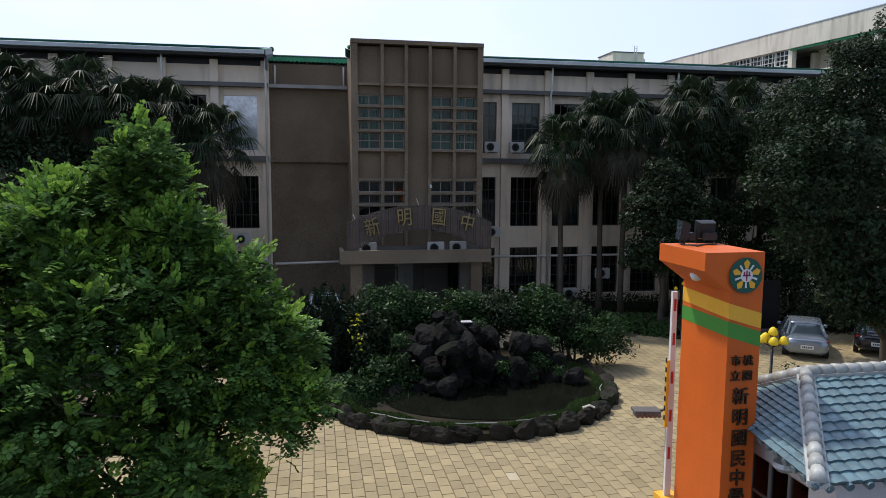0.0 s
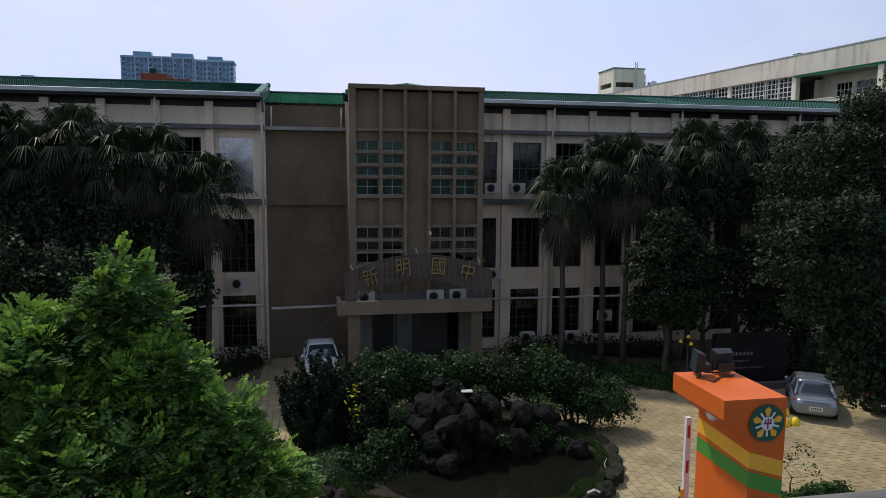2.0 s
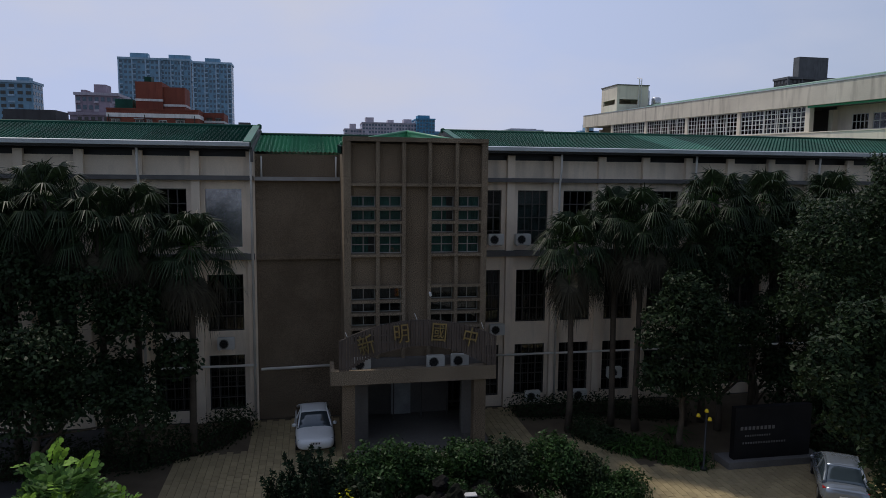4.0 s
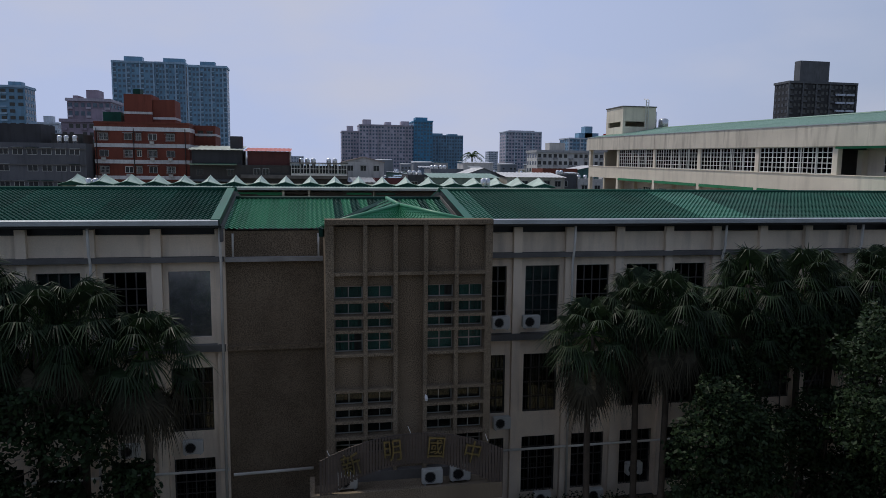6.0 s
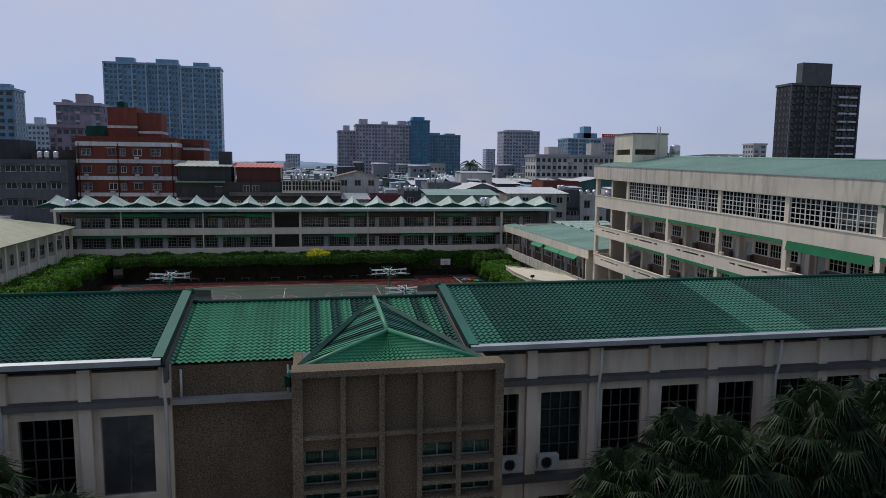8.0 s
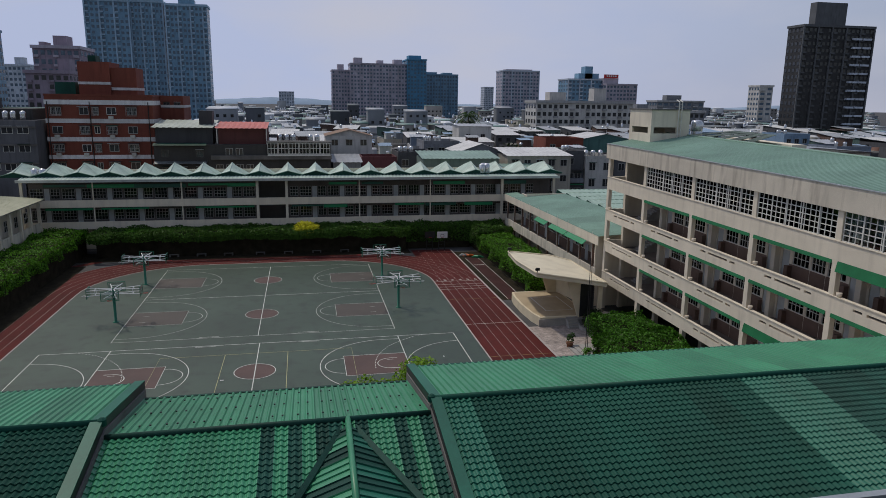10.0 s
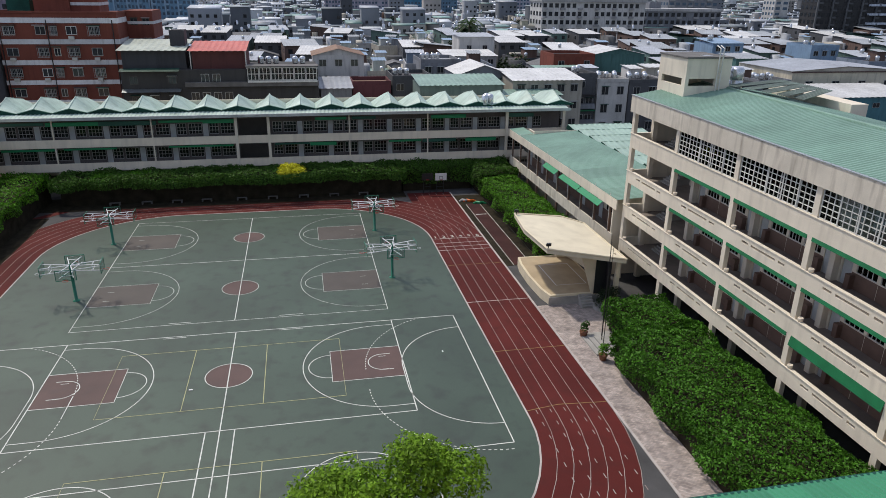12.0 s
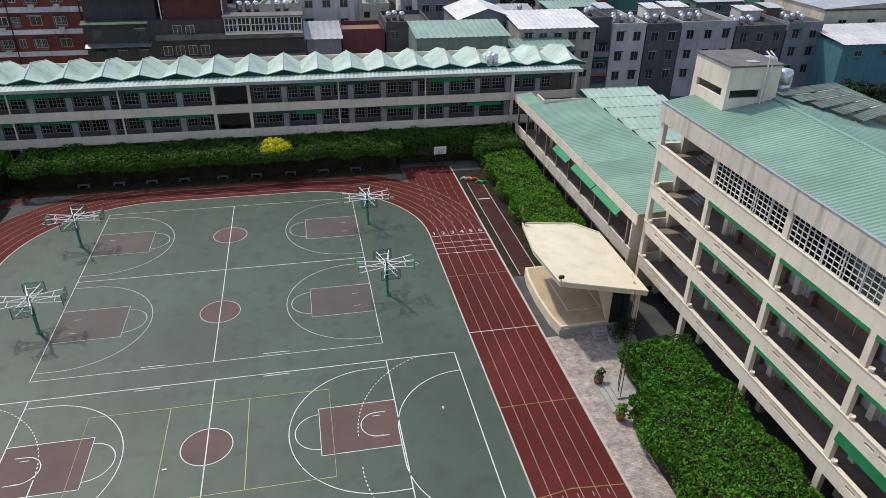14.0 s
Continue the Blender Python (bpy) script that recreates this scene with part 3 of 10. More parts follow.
part("soil_strip", G().box(27.44, 31.6, 100.4, 128.4, -0.012, 0.006), SOIL, track, "dark damp earth beside the track")
# grey strip, long-jump run-up and pebble paving beside the track
g = G()
g.box(27.25, 27.43, 50, 130, -0.012, 0.05)
solid("kerb", g, KERB, "narrow pale kerb along the track", "kerb")
g = G()
g.box(27.43, 34.5, 46, 89.9, -0.012, 0.012)
solid("pavement", g, GRANITE, "worn pinkish-grey pebble paving beside the track", "pavement")
g = G()
g.box(28.3, 30.4, 100.6, 124, -0.012, 0.012)
runway = solid("jump_runway", g, RUNWAY, "dark red long-jump runway with white edges", "runway")
g = G()
for x in (28.35, 30.35):
    g.strip([(x, 100.6), (x, 124)], 0.06, 0.018)
part("edge_line", g, PAINT, runway)
g = G()
g.strip([(28.6, 119), (30.1, 119)], 0.2, 0.02)
part("take_off_board", g, PAINT, runway)


def line(pts, w=0.07, m=PAINT, z=0.03, closed=False):
    g = G()
    g.strip(pts, w, z, closed)
    part("yellow_line" if m is YPAINT else "court_line", g, m, court)


def dashes(pts, m=PAINT):
    g = G()
    for a, b in zip(pts[::2], pts[1::2]):
        g.strip([a, b], 0.07, 0.031)
    part("dashed_line", g, m, court)


def basket_end(xb, yc, s, three=6.5, key=KEYDULL, ink=FARPAINT):
    """Key, free-throw half circle and three-point arc at the baseline xb; s points into the court."""
    g = G()
    g.box(min(xb, xb + s * 5.85), max(xb, xb + s * 5.85), yc - 2.43, yc + 2.43, 0.0, 0.022)
    part("painted_key", g, key, court, "faded brown-red key of the court")
    line([(xb, yc - 2.43), (xb + s * 5.85, yc - 2.43), (xb + s * 5.85, yc + 2.43), (xb, yc + 2.43)], m=ink)
    a = 0 if s > 0 else 180
    line(arc(xb + s * 5.85, yc, 1.8, a - 90, a + 90), m=ink)
    c = xb + s * 1.6
    line([(xb, yc - s * three)] + arc(c, yc, three, a - 90, a + 90) + [(xb, yc + s * three)], m=ink)
    for o in (-1.2, 0.9):
        line([(xb + s * 1.3, yc + o), (xb + s * 1.9, yc + o)], 0.06, ink)
    if ink is PAINT:
        line([(xb + s * 0.9, yc - s * 1.25)] + arc(c, yc, 1.25, a - 90, a + 90, 20) + [(xb + s * 0.9, yc + s * 1.25)])


def disc(x, y, ink=PAINT):
    g = G()
    g.prism(arc(x, y, 1.8, 0, 360, 36)[:-1], 0.0, 0.022)
    part("centre_circle", g, KEYRED, court, "faded brown-red centre circle")
    line(arc(x, y, 1.8, 0, 360, 40)[:-1], m=ink, closed=True)


XL, XR, XM = -15.2, 13.05, -1.1
line([(XL, 91.7), (XR, 91.7), (XR, 122.0), (XL, 122.0)], 0.08, closed=True)
line([(XL, 106.9), (XR, 106.9)])
line([(XM, 91.7), (XM, 122.0)])
for yc in (114.5, 99.2):
    disc(XM, yc, FARPAINT)
    basket_end(XL, yc, 1)
    basket_end(XR, yc, -1)
# middle court: basketball, handball and volleyball lines over one another
line([(-20.9, 89.3), (18.92, 89.3)], 0.08)
line([(-20.9, 69.6), (-20.9, 89.3)], 0.08)
line([(18.92, 69.6), (18.92, 89.3)], 0.08)
line([(-14.6, 74.5), (-14.6, 89.3)], 0.08)
line([(13.05, 74.5), (13.05, 89.3)], 0.08)
line([(-14.6, 74.5), (13.05, 74.5)], 0.08)
line([(-20.9, 69.6), (18.92, 69.6)], 0.08)
line([(-0.8, 64), (-0.8, 89.3)], 0.08)
disc(-0.8, 81.9)
basket_end(-14.6, 81.9, 1, key=KEYRED, ink=PAINT)
basket_end(13.05, 81.9, -1, key=KEYRED, ink=PAINT)
for xb, s in ((-20.9, 1), (18.92, -1)):
    a = 0 if s > 0 else 180
    for rr, fn in ((6.0, line), (9.0, dashes)):
        q0, q1 = arc(xb, 79.4 - 1.5 * s, rr, a - 90, a, 72), arc(xb, 79.4 + 1.5 * s, rr, a, a + 90, 72)
        pts = [p for p in q0 + q1 if p[1] < 89.3]
        fn(pts)
line([(-9.65, 77.4), (8.1, 77.4), (8.1, 86.5), (-9.65, 86.5)], 0.06, YPAINT, closed=True)
for x in (-3.8, 2.0):
    line([(x, 77.4), (x, 86.5)], 0.06, YPAINT)
line([(-6.9, 92.0), (-4.95, 92.0)]), line([(2.9, 92.05), (5.1, 92.05)]), line([(-6.9, 89.05), (-4.95, 89.05)]), line([(2.95, 89.05), (5.05, 89.05)])
# nearest courts, half hidden by the front building
line([(-9.65, 61.4), (8.3, 61.4), (8.3, 70.6), (-9.65, 70.6)], 0.06, YPAINT, closed=True)
for x in (-3.8, 2.2):
    line([(x, 61.4), (x, 70.6)], 0.06, YPAINT)
for x in (-1.76, 0.2):
    line([(x, 62), (x, 74.5)], 0.08)
line(arc(8.2, 66.5, 3.9, 20, 180)), line(arc(-9.6, 66.3, 3.9, 0, 160)), line(arc(-9.2, 66.0, 1.8, 0, 180)), line(arc(7.4, 66.0, 1.8, 0, 180))
line([(13.05, 60), (13.05, 71.6)], 0.08)
line([(16.6, 82.6), (16.6, 82.9)], 0.1)


# ---- front school building ----
school = thing("school_building", "three-storey cream school building with green tiled roof", "school building", (5, 43, FG))
FR = Face("y", 38.1, 1)
COLS_L = [-2.47 - 2.55 * k for k in range(14)]
COLS_R = [10.6 + 2.51 * k for k in range(12)]
XW0, XW1 = COLS_L[-1] - 0.2, COLS_R[-1] + 0.2
LEVELS = ((-0.4, 2.37), (3.6, 6.41), (7.75, 10.6))


def bay_holes(a, b):
    return [(a, b, lo, hi) for lo, hi in LEVELS]


bays = [(COLS_L[k + 1] + 0.4, COLS_L[k] - 0.45) for k in range(13)]
bays_r = [(9.37, 10.16)] + [(COLS_R[k] + 0.45, COLS_R[k + 1] - 0.4) for k in range(11)]
g = G()
FR.wall(g, XW0, -2.3, FG, 12.15, 0, 0.25, [h for a, b in bays for h in bay_holes(a, b)])
part("wall", g, CREAM, school, "cream painted wall with dirt streaks")
g = G()
FR.wall(g, 8.38, XW1, FG, 12.15, 0, 0.25, [h for a, b in bays_r for h in bay_holes(a, b)])
part("wall", g, CREAM, school, "cream painted wall with dirt streaks")
g = G()
g.box(XW0, XW1, 48.3, 48.55, FG, 11.8).box(XW0, XW0 + 0.25, 38.35, 48.6, FG, 12.6).box(XW1 - 0.25, XW1, 38.35, 48.6, FG, 12.6)
part("wall", g, CREAM, school)
g = G()
for z in (-0.6, 3.1, 7.2, 11.6):
    g.box(XW0 + 0.3, XW1 - 0.3, 38.36, 48.58, z - 0.15, z)
g.box(XW0 + 0.3, XW1 - 0.3, 43.5, 43.6, FG, 11.4)
for x in np.arange(XW0 + 6, XW1, 7.5):
    g.box(x, x + 0.12, 38.4, 43.4, FG, 11.4)
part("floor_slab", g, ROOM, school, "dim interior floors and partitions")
for x in COLS_L + COLS_R:
    g = G()
    g.box(x - 0.2, x + 0.2, 37.88, 38.096, FG, 12.4)
    part("column", g, CREAM, school)
for u0, u1 in ((XW0, -2.32), (8.4, XW1)):
    for z0, z1, d in ((11.03, 11.24, 0.42), (7.17, 7.46, 0.36)):
        g = G()
        g.box(u0, u1, 38.1 - d, 38.093, z0, z1)
        part("cornice", g, DARKCON, school, "dark concrete ledge")
    g = G()
    g.tube([(u0, 37.75, 1.9), (u1, 37.75, 1.9)], 0.06, 8)
    part("pipe", g, WHITEPIPE, school, "white horizontal pipe", True)
    # soffit and back panel are near black to stand for the eave gap's shade
    g = G()
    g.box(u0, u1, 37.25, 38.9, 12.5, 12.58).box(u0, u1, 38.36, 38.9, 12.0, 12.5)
    part("soffit", g, DARKMETAL, school, "eave soffit and back panel coloured black as shade")
for x in (-2.42, -7.5, 13.2, 20.85, 28.4, -14.9):
    g = G()
    g.tube([(x, 37.5, 12.5), (x, 37.55, 11.5), (x, 37.72, 10.9), (x, 37.72, FG)], 0.06, 8)
    part("downpipe", g, WHITEPIPE, school, "white downpipe", True)
for j, (a, b) in enumerate(bays + bays_r):
    for i, (lo, hi) in enumerate(LEVELS):
        n = 1 if b - a < 1 else 2
        if j == 0 and i == 2:
            continue
        w = FR.window(school, a, b, lo, hi, 0.14, n * 2, 4 if i else 5, DARKFRAME, GLASS, 0.05, 0.16 if i < 2 else 0.0)
        if (j * 7 + i * 3) % 4 == 0 and i:
            g = G()
            k = int((b - a) / 0.09)
            g.loft([[FR.p(a + (b - a) * q / k, 0.34 + 0.03 * (q % 2), z) for q in range(k + 1)] for z in (lo + 0.05, hi - 0.1)], False)
            part("curtain", g, CURTAINPALE, w, local=True)
# film-coated mirror window beside the brown wall; its cloudy reflection is in the colour
a, b = bays[0]
g = G()
FR.box(g, a, b, 0.1, 0.14, 7.75, 10.6)
FR.box(g, a + (b - a) / 2 - 0.02, a + (b - a) / 2 + 0.02, 0.07, 0.096, 7.75, 10.6)
part("window_board", g, MIRRORFILM, school, "window with clouded grey mirror film")

# brown pebble-dash bay left of the tower
g = G()
g.box(-2.3, 1.82, 38.05, 38.6, FG, 12.3)
g.box(-2.27, 1.82, 37.86, 38.046, 7.15, 7.35)
part("wall", g, PEBBLE, school, "windowless brown pebble-dash wall")
g = G()
g.box(-2.26, 1.8, 37.7, 38.046, 11.02, 11.2)
part("ledge", g, CONCRETE, school, "pale concrete ledge")
g = G()
g.tube([(-2.1, 37.6, 1.72), (1.3, 37.6, 1.78)], 0.07, 8)
part("pipe", g, WHITEPIPE, school, "", True)
for x in (-1.95, 1.62):
    g = G()
    g.tube([(x, 37.92, 12.2), (x, 37.92, 11.2)], 0.045, 8)
    part("downpipe", g, WHITEPIPE, school, "", True)

# tower: washed-pebble fins and beams before a recessed wall with ribbon windows
TW = Face("y", 34.2, 1)
X0, X1 = 1.82, 8.4
FINS = (3.34, 4.52, 5.71, 6.96)
rows3 = ((9.93, 10.42), (9.3, 9.78), (8.74, 9.16), (7.8, 8.6))
rows2 = ((5.66, 6.22), (5.08, 5.54), (4.45, 4.96), (3.6, 4.3))
g = G()
pairs = ((2.16, 3.26), (3.42, 4.44), (5.79, 6.88), (7.04, 8.1))
TW.wall(g, X0, X1, FG + 3.4, 12.75, 0.3, 0.55, [(a, b, lo, hi) for a, b in pairs for lo, hi in rows3 + rows2])
g.box(X0, X0 + 0.3, 34.76, 38.04, FG, 12.6).box(X1 - 0.3, X1, 34.76, 38.04, FG, 12.6)
tower = part("tower_wall", g, PEBBLE, school, "brown washed-pebble entrance tower")
for x, w in [(X0, 0.32), (X1 - 0.28, 0.28)] + [(x - 0.08, 0.16) for x in FINS]:
    g = G()
    g.box(x, x + w, 34.2, 34.496, 2.95, 12.98)
    part("fin", g, PEBBLE2, school)
g = G()
g.box(X0 - 0.004, X1 + 0.004, 34.16, 34.9, 12.84, 13.04).box(X0, X1, 34.9, 35.1, 12.4, 13.0)
part("parapet", g, PEBBLE2, school)
g = G()
g.box(X0 + 0.32, X1 - 0.28, 34.24, 34.49, 10.86, 11.0)
part("beam", g, PEBBLE2, school)
for a, b in ((X0 + 0.32, FINS[1] - 0.08), (FINS[2] + 0.08, X1 - 0.28)):
    for z in (9.78, 9.16, 8.6, 7.66, 6.22, 5.54, 4.96, 4.3):
        g = G()
        g.box(a, b, 34.18, 34.492, z + 0.01, z + 0.13)
        part("beam", g, PEBBLE2, school)
for a, b in pairs:
    for lo, hi in rows3 + rows2:
        w = TW.window(school, a, b, lo, hi, 0.42, 2, 2 if hi - lo > 0.65 else 1, TOWERFRAME, GLASSPALE if hi > 7 else GLASS, 0.04)
        g = G()
        k = 14
        u0_, u1_ = (a, b) if (int(a * 7 + lo * 5) % 3) else (a + 0.02, b - 0.32)
        g.loft([[TW.p(u0_ + (u1_ - u0_) * q / k, 0.56 + 0.09 * (q % 2) + 0.03 * math.sin(q * 2.3 + a), z) for q in range(k + 1)] for z in (lo, hi)], False)
        part("curtain", g, CURTAIN if hi > 7 else CURTAINBROWN, w, "green curtain" if hi > 7 else "", local=True)
g = G()
g.box(2.1, 8.1, 35.4, 35.45, 3, 12).box(2.1, 8.1, 34.8, 35.4, 6.9, 7.0)
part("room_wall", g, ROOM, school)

# porch: slab with a lip, two pillars, dark recessed entrance
g = G()
g.prism([(1.15, 32.5), (8.5, 32.5), (8.5, 34.19), (1.15, 34.19)], 2.3, 2.55)
g.box(1.15, 8.5, 32.5, 32.68, 2.55, 2.93).box(1.15, 1.33, 32.68, 34.19, 2.55, 2.93).box(8.32, 8.5, 32.68, 34.19, 2.55, 2.93)
porch = part("porch_slab", g, PEBBLE2, school, "pebble-dash porch slab")
for x in (1.65, 7.55):
    g = G()
    g.box(x, x + 0.55, 32.75, 33.3, FG, 2.296)
    part("porch_pillar", g, PEBBLE, school)
g = G()
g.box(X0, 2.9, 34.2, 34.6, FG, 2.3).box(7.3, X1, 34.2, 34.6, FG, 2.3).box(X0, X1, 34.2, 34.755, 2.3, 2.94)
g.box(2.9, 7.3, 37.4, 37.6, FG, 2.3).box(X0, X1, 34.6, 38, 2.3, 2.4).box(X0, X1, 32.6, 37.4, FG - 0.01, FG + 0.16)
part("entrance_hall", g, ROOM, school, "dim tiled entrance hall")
g = G()
g.box(4.3, 5.3, 37.28, 37.38, FG + 0.16, 2.0)
part("notice_board", g, CURTAINPALE, school, "pale notice board in the hall")
for x in (3.0, 5.7):
    g = G()
    g.box(x, x + 0.06, 36.4, 36.5, FG + 0.16, 1.6).box(x + 1.3, x + 1.36, 36.4, 36.5, FG + 0.16, 1.6).box(x + 0.06, x + 1.3, 36.4, 36.5, 1.5, 1.6)
    part("door_frame", g, DARKFRAME, school)

# arched sign of upright slats with gold characters on the porch
sign = thing("arched_sign", "arched sign of brown slats with gold characters on the porch", "sign", (5, 32.58, 2.93))


def arch_top(x):
    return 5.1 - 0.83 * ((x - 5.0) / 3.45) ** 2


def arch_low(x):
    q = (x - 5.0) / 3.05
    return max(2.94, 3.92 - 0.95 * q * q) if abs(q) < 1 else 2.94


xs = np.arange(1.55, 8.46, 0.115)
for x in xs:
    g = G()
    z0, z1 = arch_low(x), arch_top(x)
    g.add([(x - 0.046, 32.52, z0), (x + 0.046, 32.52, z0), (x + 0.046, 32.58, z0), (x - 0.046, 32.58, z0),
           (x - 0.046, 32.52, z1), (x + 0.046, 32.52, z1), (x + 0.046, 32.58, z1), (x - 0.046, 32.58, z1)],
          [(3, 2, 1, 0), (4, 5, 6, 7), (0, 1, 5, 4), (1, 2, 6, 5), (2, 3, 7, 6), (3, 0, 4, 7)])
    part("slat", g, SLAT, sign)
g = G()
g.tube([(x, 32.62, arch_top(x) - 0.05) for x in np.linspace(1.55, 8.45, 30)], 0.035, 6)
part("rail", g, DARKMETAL, sign)
g = G()
g.tube([(x, 32.62, arch_low(x) + 0.06) for x in np.linspace(1.55, 8.45, 30)], 0.035, 6)
part("rail", g, DARKMETAL, sign)
g = G()
for ch, x, z, lean in (("新", 2.68, 4.02, 14), ("明", 4.2, 4.47, 5), ("國", 5.85, 4.48, -5), ("中", 7.25, 4.2, -13)):
    lettering("character", ch, 0.92, GOLD, sign, pose(x, 32.44, z, 90, 0, 0) @ pose(0, 0, 0, 0, 0, lean) @ Matrix.Diagonal((0.82, 1, 1, 1)), 0.05, "raised gold character")
for x, z, s in ((1.9, 4.35, -1), (4.9, 5.1, 0), (7.9, 4.6, 1)):
    g = G()
    g.tube([(x, 32.6, z), (x - 0.12, 32.5, z + 0.3)], 0.015, 5)
    part("spot_arm", g, STEELWHITE, sign)


# roofs: embossed tile sheets in front, ribbed sheets behind
def sheet(width, run, rise, waves, steps, tile):
    """One roofing sheet from its eave (y 0) up to y run."""
    nx, ny = waves * 6 + 1, steps * 2 if tile else 2
    v, f = [], []
    for j in range(ny):
        q = (j + 1) // 2 / steps if tile else j
        for i in range(nx):
            x = width * i / (nx - 1)
            ph = (i % 6) / 6 * 2 * math.pi
            if tile:
                h = 0.03 * math.cos(ph) + (0.0 if j % 2 else 0.042)
            else:
                h = 0.055 if i % 6 in (0, 1) else 0.0
            v.append((x, run * q, rise * q + h))
    for j in range(ny - 1):
        for i in range(nx - 1):
            a = j * nx + i
            f.append((a, a + 1, a + nx + 1, a + nx))
    me = bpy.data.meshes.new("roof_sheet")
    me.from_pydata(v, [], f)
    me.update()
    return me


def roof_run(parent, x0, x1, ye, ze, yr, zr, mesh_mat, waves, steps, tile, dark=(), bright=(), w=1.26):
    n = round((x1 - x0) / w)
    w = (x1 - x0) / n
    back = yr < ye
    me = sheet(w, abs(yr - ye), zr - ze, waves, steps, tile)
    me.materials.append(mesh_mat)
    med = me.copy()
    med.materials.clear()
    med.materials.append(GREENDARK)
    meb = me.copy()
    meb.materials.clear()
    meb.materials.append(GREENFRESH)
    for k in range(n):
        ob = new("roof_sheet", med if k in dark else meb if k in bright else me)
        ob.parent = parent
        c = Vector((x0 + w * (k + 1), ye, ze)) if back else Vector((x0 + w * k, ye, ze))
        ob.matrix_basis = Matrix.Translation(c - depth_base(parent)) @ pose(0, 0, 0, 0, 0, 180 if back else 0)


def beam_cap(parent, a, b, r, mat=GREENTILE, n=8, name="ridge_cap"):
    g = G()
    g.tube([a, b], r, n)
    return part(name, g, mat, parent, smooth=True)


for x0, x1, dark, bright in ((XW0 - 0.4, -2.42, (), ()), (8.02, XW1 + 0.4, (11, 12, 13), (0, 9, 10))):
    roof_run(school, x0, x1, 37.25, 12.77, 43.4, 13.86, GREENTILE, 6, 22, True, dark, bright)
    roof_run(school, x0, x1, 48.95, 12.84, 43.4, 13.86, GREENSHEET, 5, 1, False)
    beam_cap(school, (x0, 43.4, 13.9), (x1, 43.4, 13.9), 0.11)
    g = G()
    g.loft([[(x0, 37.05, 12.62), (x0, 37.25, 12.58), (x0, 37.25, 12.84), (x0, 37.05, 12.8)], [(x1, 37.05, 12.62), (x1, 37.25, 12.58), (x1, 37.25, 12.84), (x1, 37.05, 12.8)]])
    part("gutter", g, GUTTER, school, "grey metal gutter")
    g = G()
    g.box(x0, x1, 48.9, 49.02, 12.66, 12.86)
    part("gutter", g, GREENDARK, school)
    g = G()
    g.poly((x0, 37.3, 12.6), (x1, 37.3, 12.6), (x1, 43.4, 13.68), (x0, 43.4, 13.68)).poly((x0, 43.4, 13.68), (x1, 43.4, 13.68), (x1, 48.9, 12.66), (x0, 48.9, 12.66))
    part("roof_lining", g, DARKMETAL, school)
# verges: a flat green capping strip over a dark upright board
for x, sd in ((-2.42, -1), (8.02, 1)):
    for ya, za, yb, zb in ((37.2, 12.8, 43.4, 13.93), (43.4, 13.93, 49.0, 12.9)):
        g = G()
        xa, xb = sorted((x - sd * 0.06, x + sd * 0.3))
        g.loft([[(xa, y, z + 0.02), (xb, y, z + 0.02), (xb, y, z + 0.06), (xa, y, z + 0.06)] for y, z in ((ya, za), (yb, zb))])
        part("verge_cap", g, GREENFRESH, school, "green sheet verge capping")
        g = G()
        xa, xb = sorted((x - sd * 0.05, x))
        g.loft([[(xa, y, z - 0.3), (xb, y, z - 0.3), (xb, y, z + 0.015), (xa, y, z + 0.015)] for y, z in ((ya, za), (yb, zb))])
        part("verge", g, DARKMETAL, school, "dark verge board")
    part("ridge_end", G().ring((x - sd * 0.02, 43.4, 13.8), [(0.13, 0), (0.14, 0.1), (0.13, 0.2), (0.05, 0.26)], 10), GREENTILE, school)
roof_run(school, -2.3, 7.92, 37.95, 12.38, 43.2, 13.44, GREENSHEET, 2, 20, True, (11, 13, 15, 16, 18, 21, 23), (), 0.423)
roof_run(school, -2.3, 7.92, 48.4, 12.42, 43.2, 13.44, GREENSHEET, 5, 1, False)
# dark screw caps in rows on the rear sheets
g = G()
for i in range(24):
    for q in (0.18, 0.5, 0.82):
        x, y, z = -2.05 + i * 0.42 + 0.09 * (i % 2), 48.4 - 5.2 * q, 12.42 + 1.02 * q + 0.05
        g.box(x, x + 0.06, y, y + 0.06, z, z + 0.035)
tagged(part("screw_caps", g, DARKMETAL, school), kind="stuff")
beam_cap(school, (-2.3, 43.2, 13.48), (7.92, 43.2, 13.48), 0.1, GREENDARK)
g = G()
g.box(-2.3, 7.92, 48.35, 48.48, 12.24, 12.46)
part("gutter", g, GREENDARK, school)
# dark gable walls between the roofs
for x in (-2.36, 7.98):
    g = G()
    g.loft([[(x + d, 37.4, 11.9), (x + d, 37.4, 12.56), (x + d, 43.4, 13.66), (x + d, 48.8, 12.66), (x + d, 48.8, 11.9)] for d in (-0.05, 0.05)])
    part("gable", g, DARKCON, school, "dark gable wall between the roofs")
# small hipped roof over the tower
AP, RB = (5.05, 37.3, 13.4), (5.15, 43.2, 13.46)
EL, ER, BL, BR = (1.75, 35.0, 12.72), (8.35, 35.0, 12.72), (1.75, 40.6, 12.75), (8.0, 40.6, 12.75)


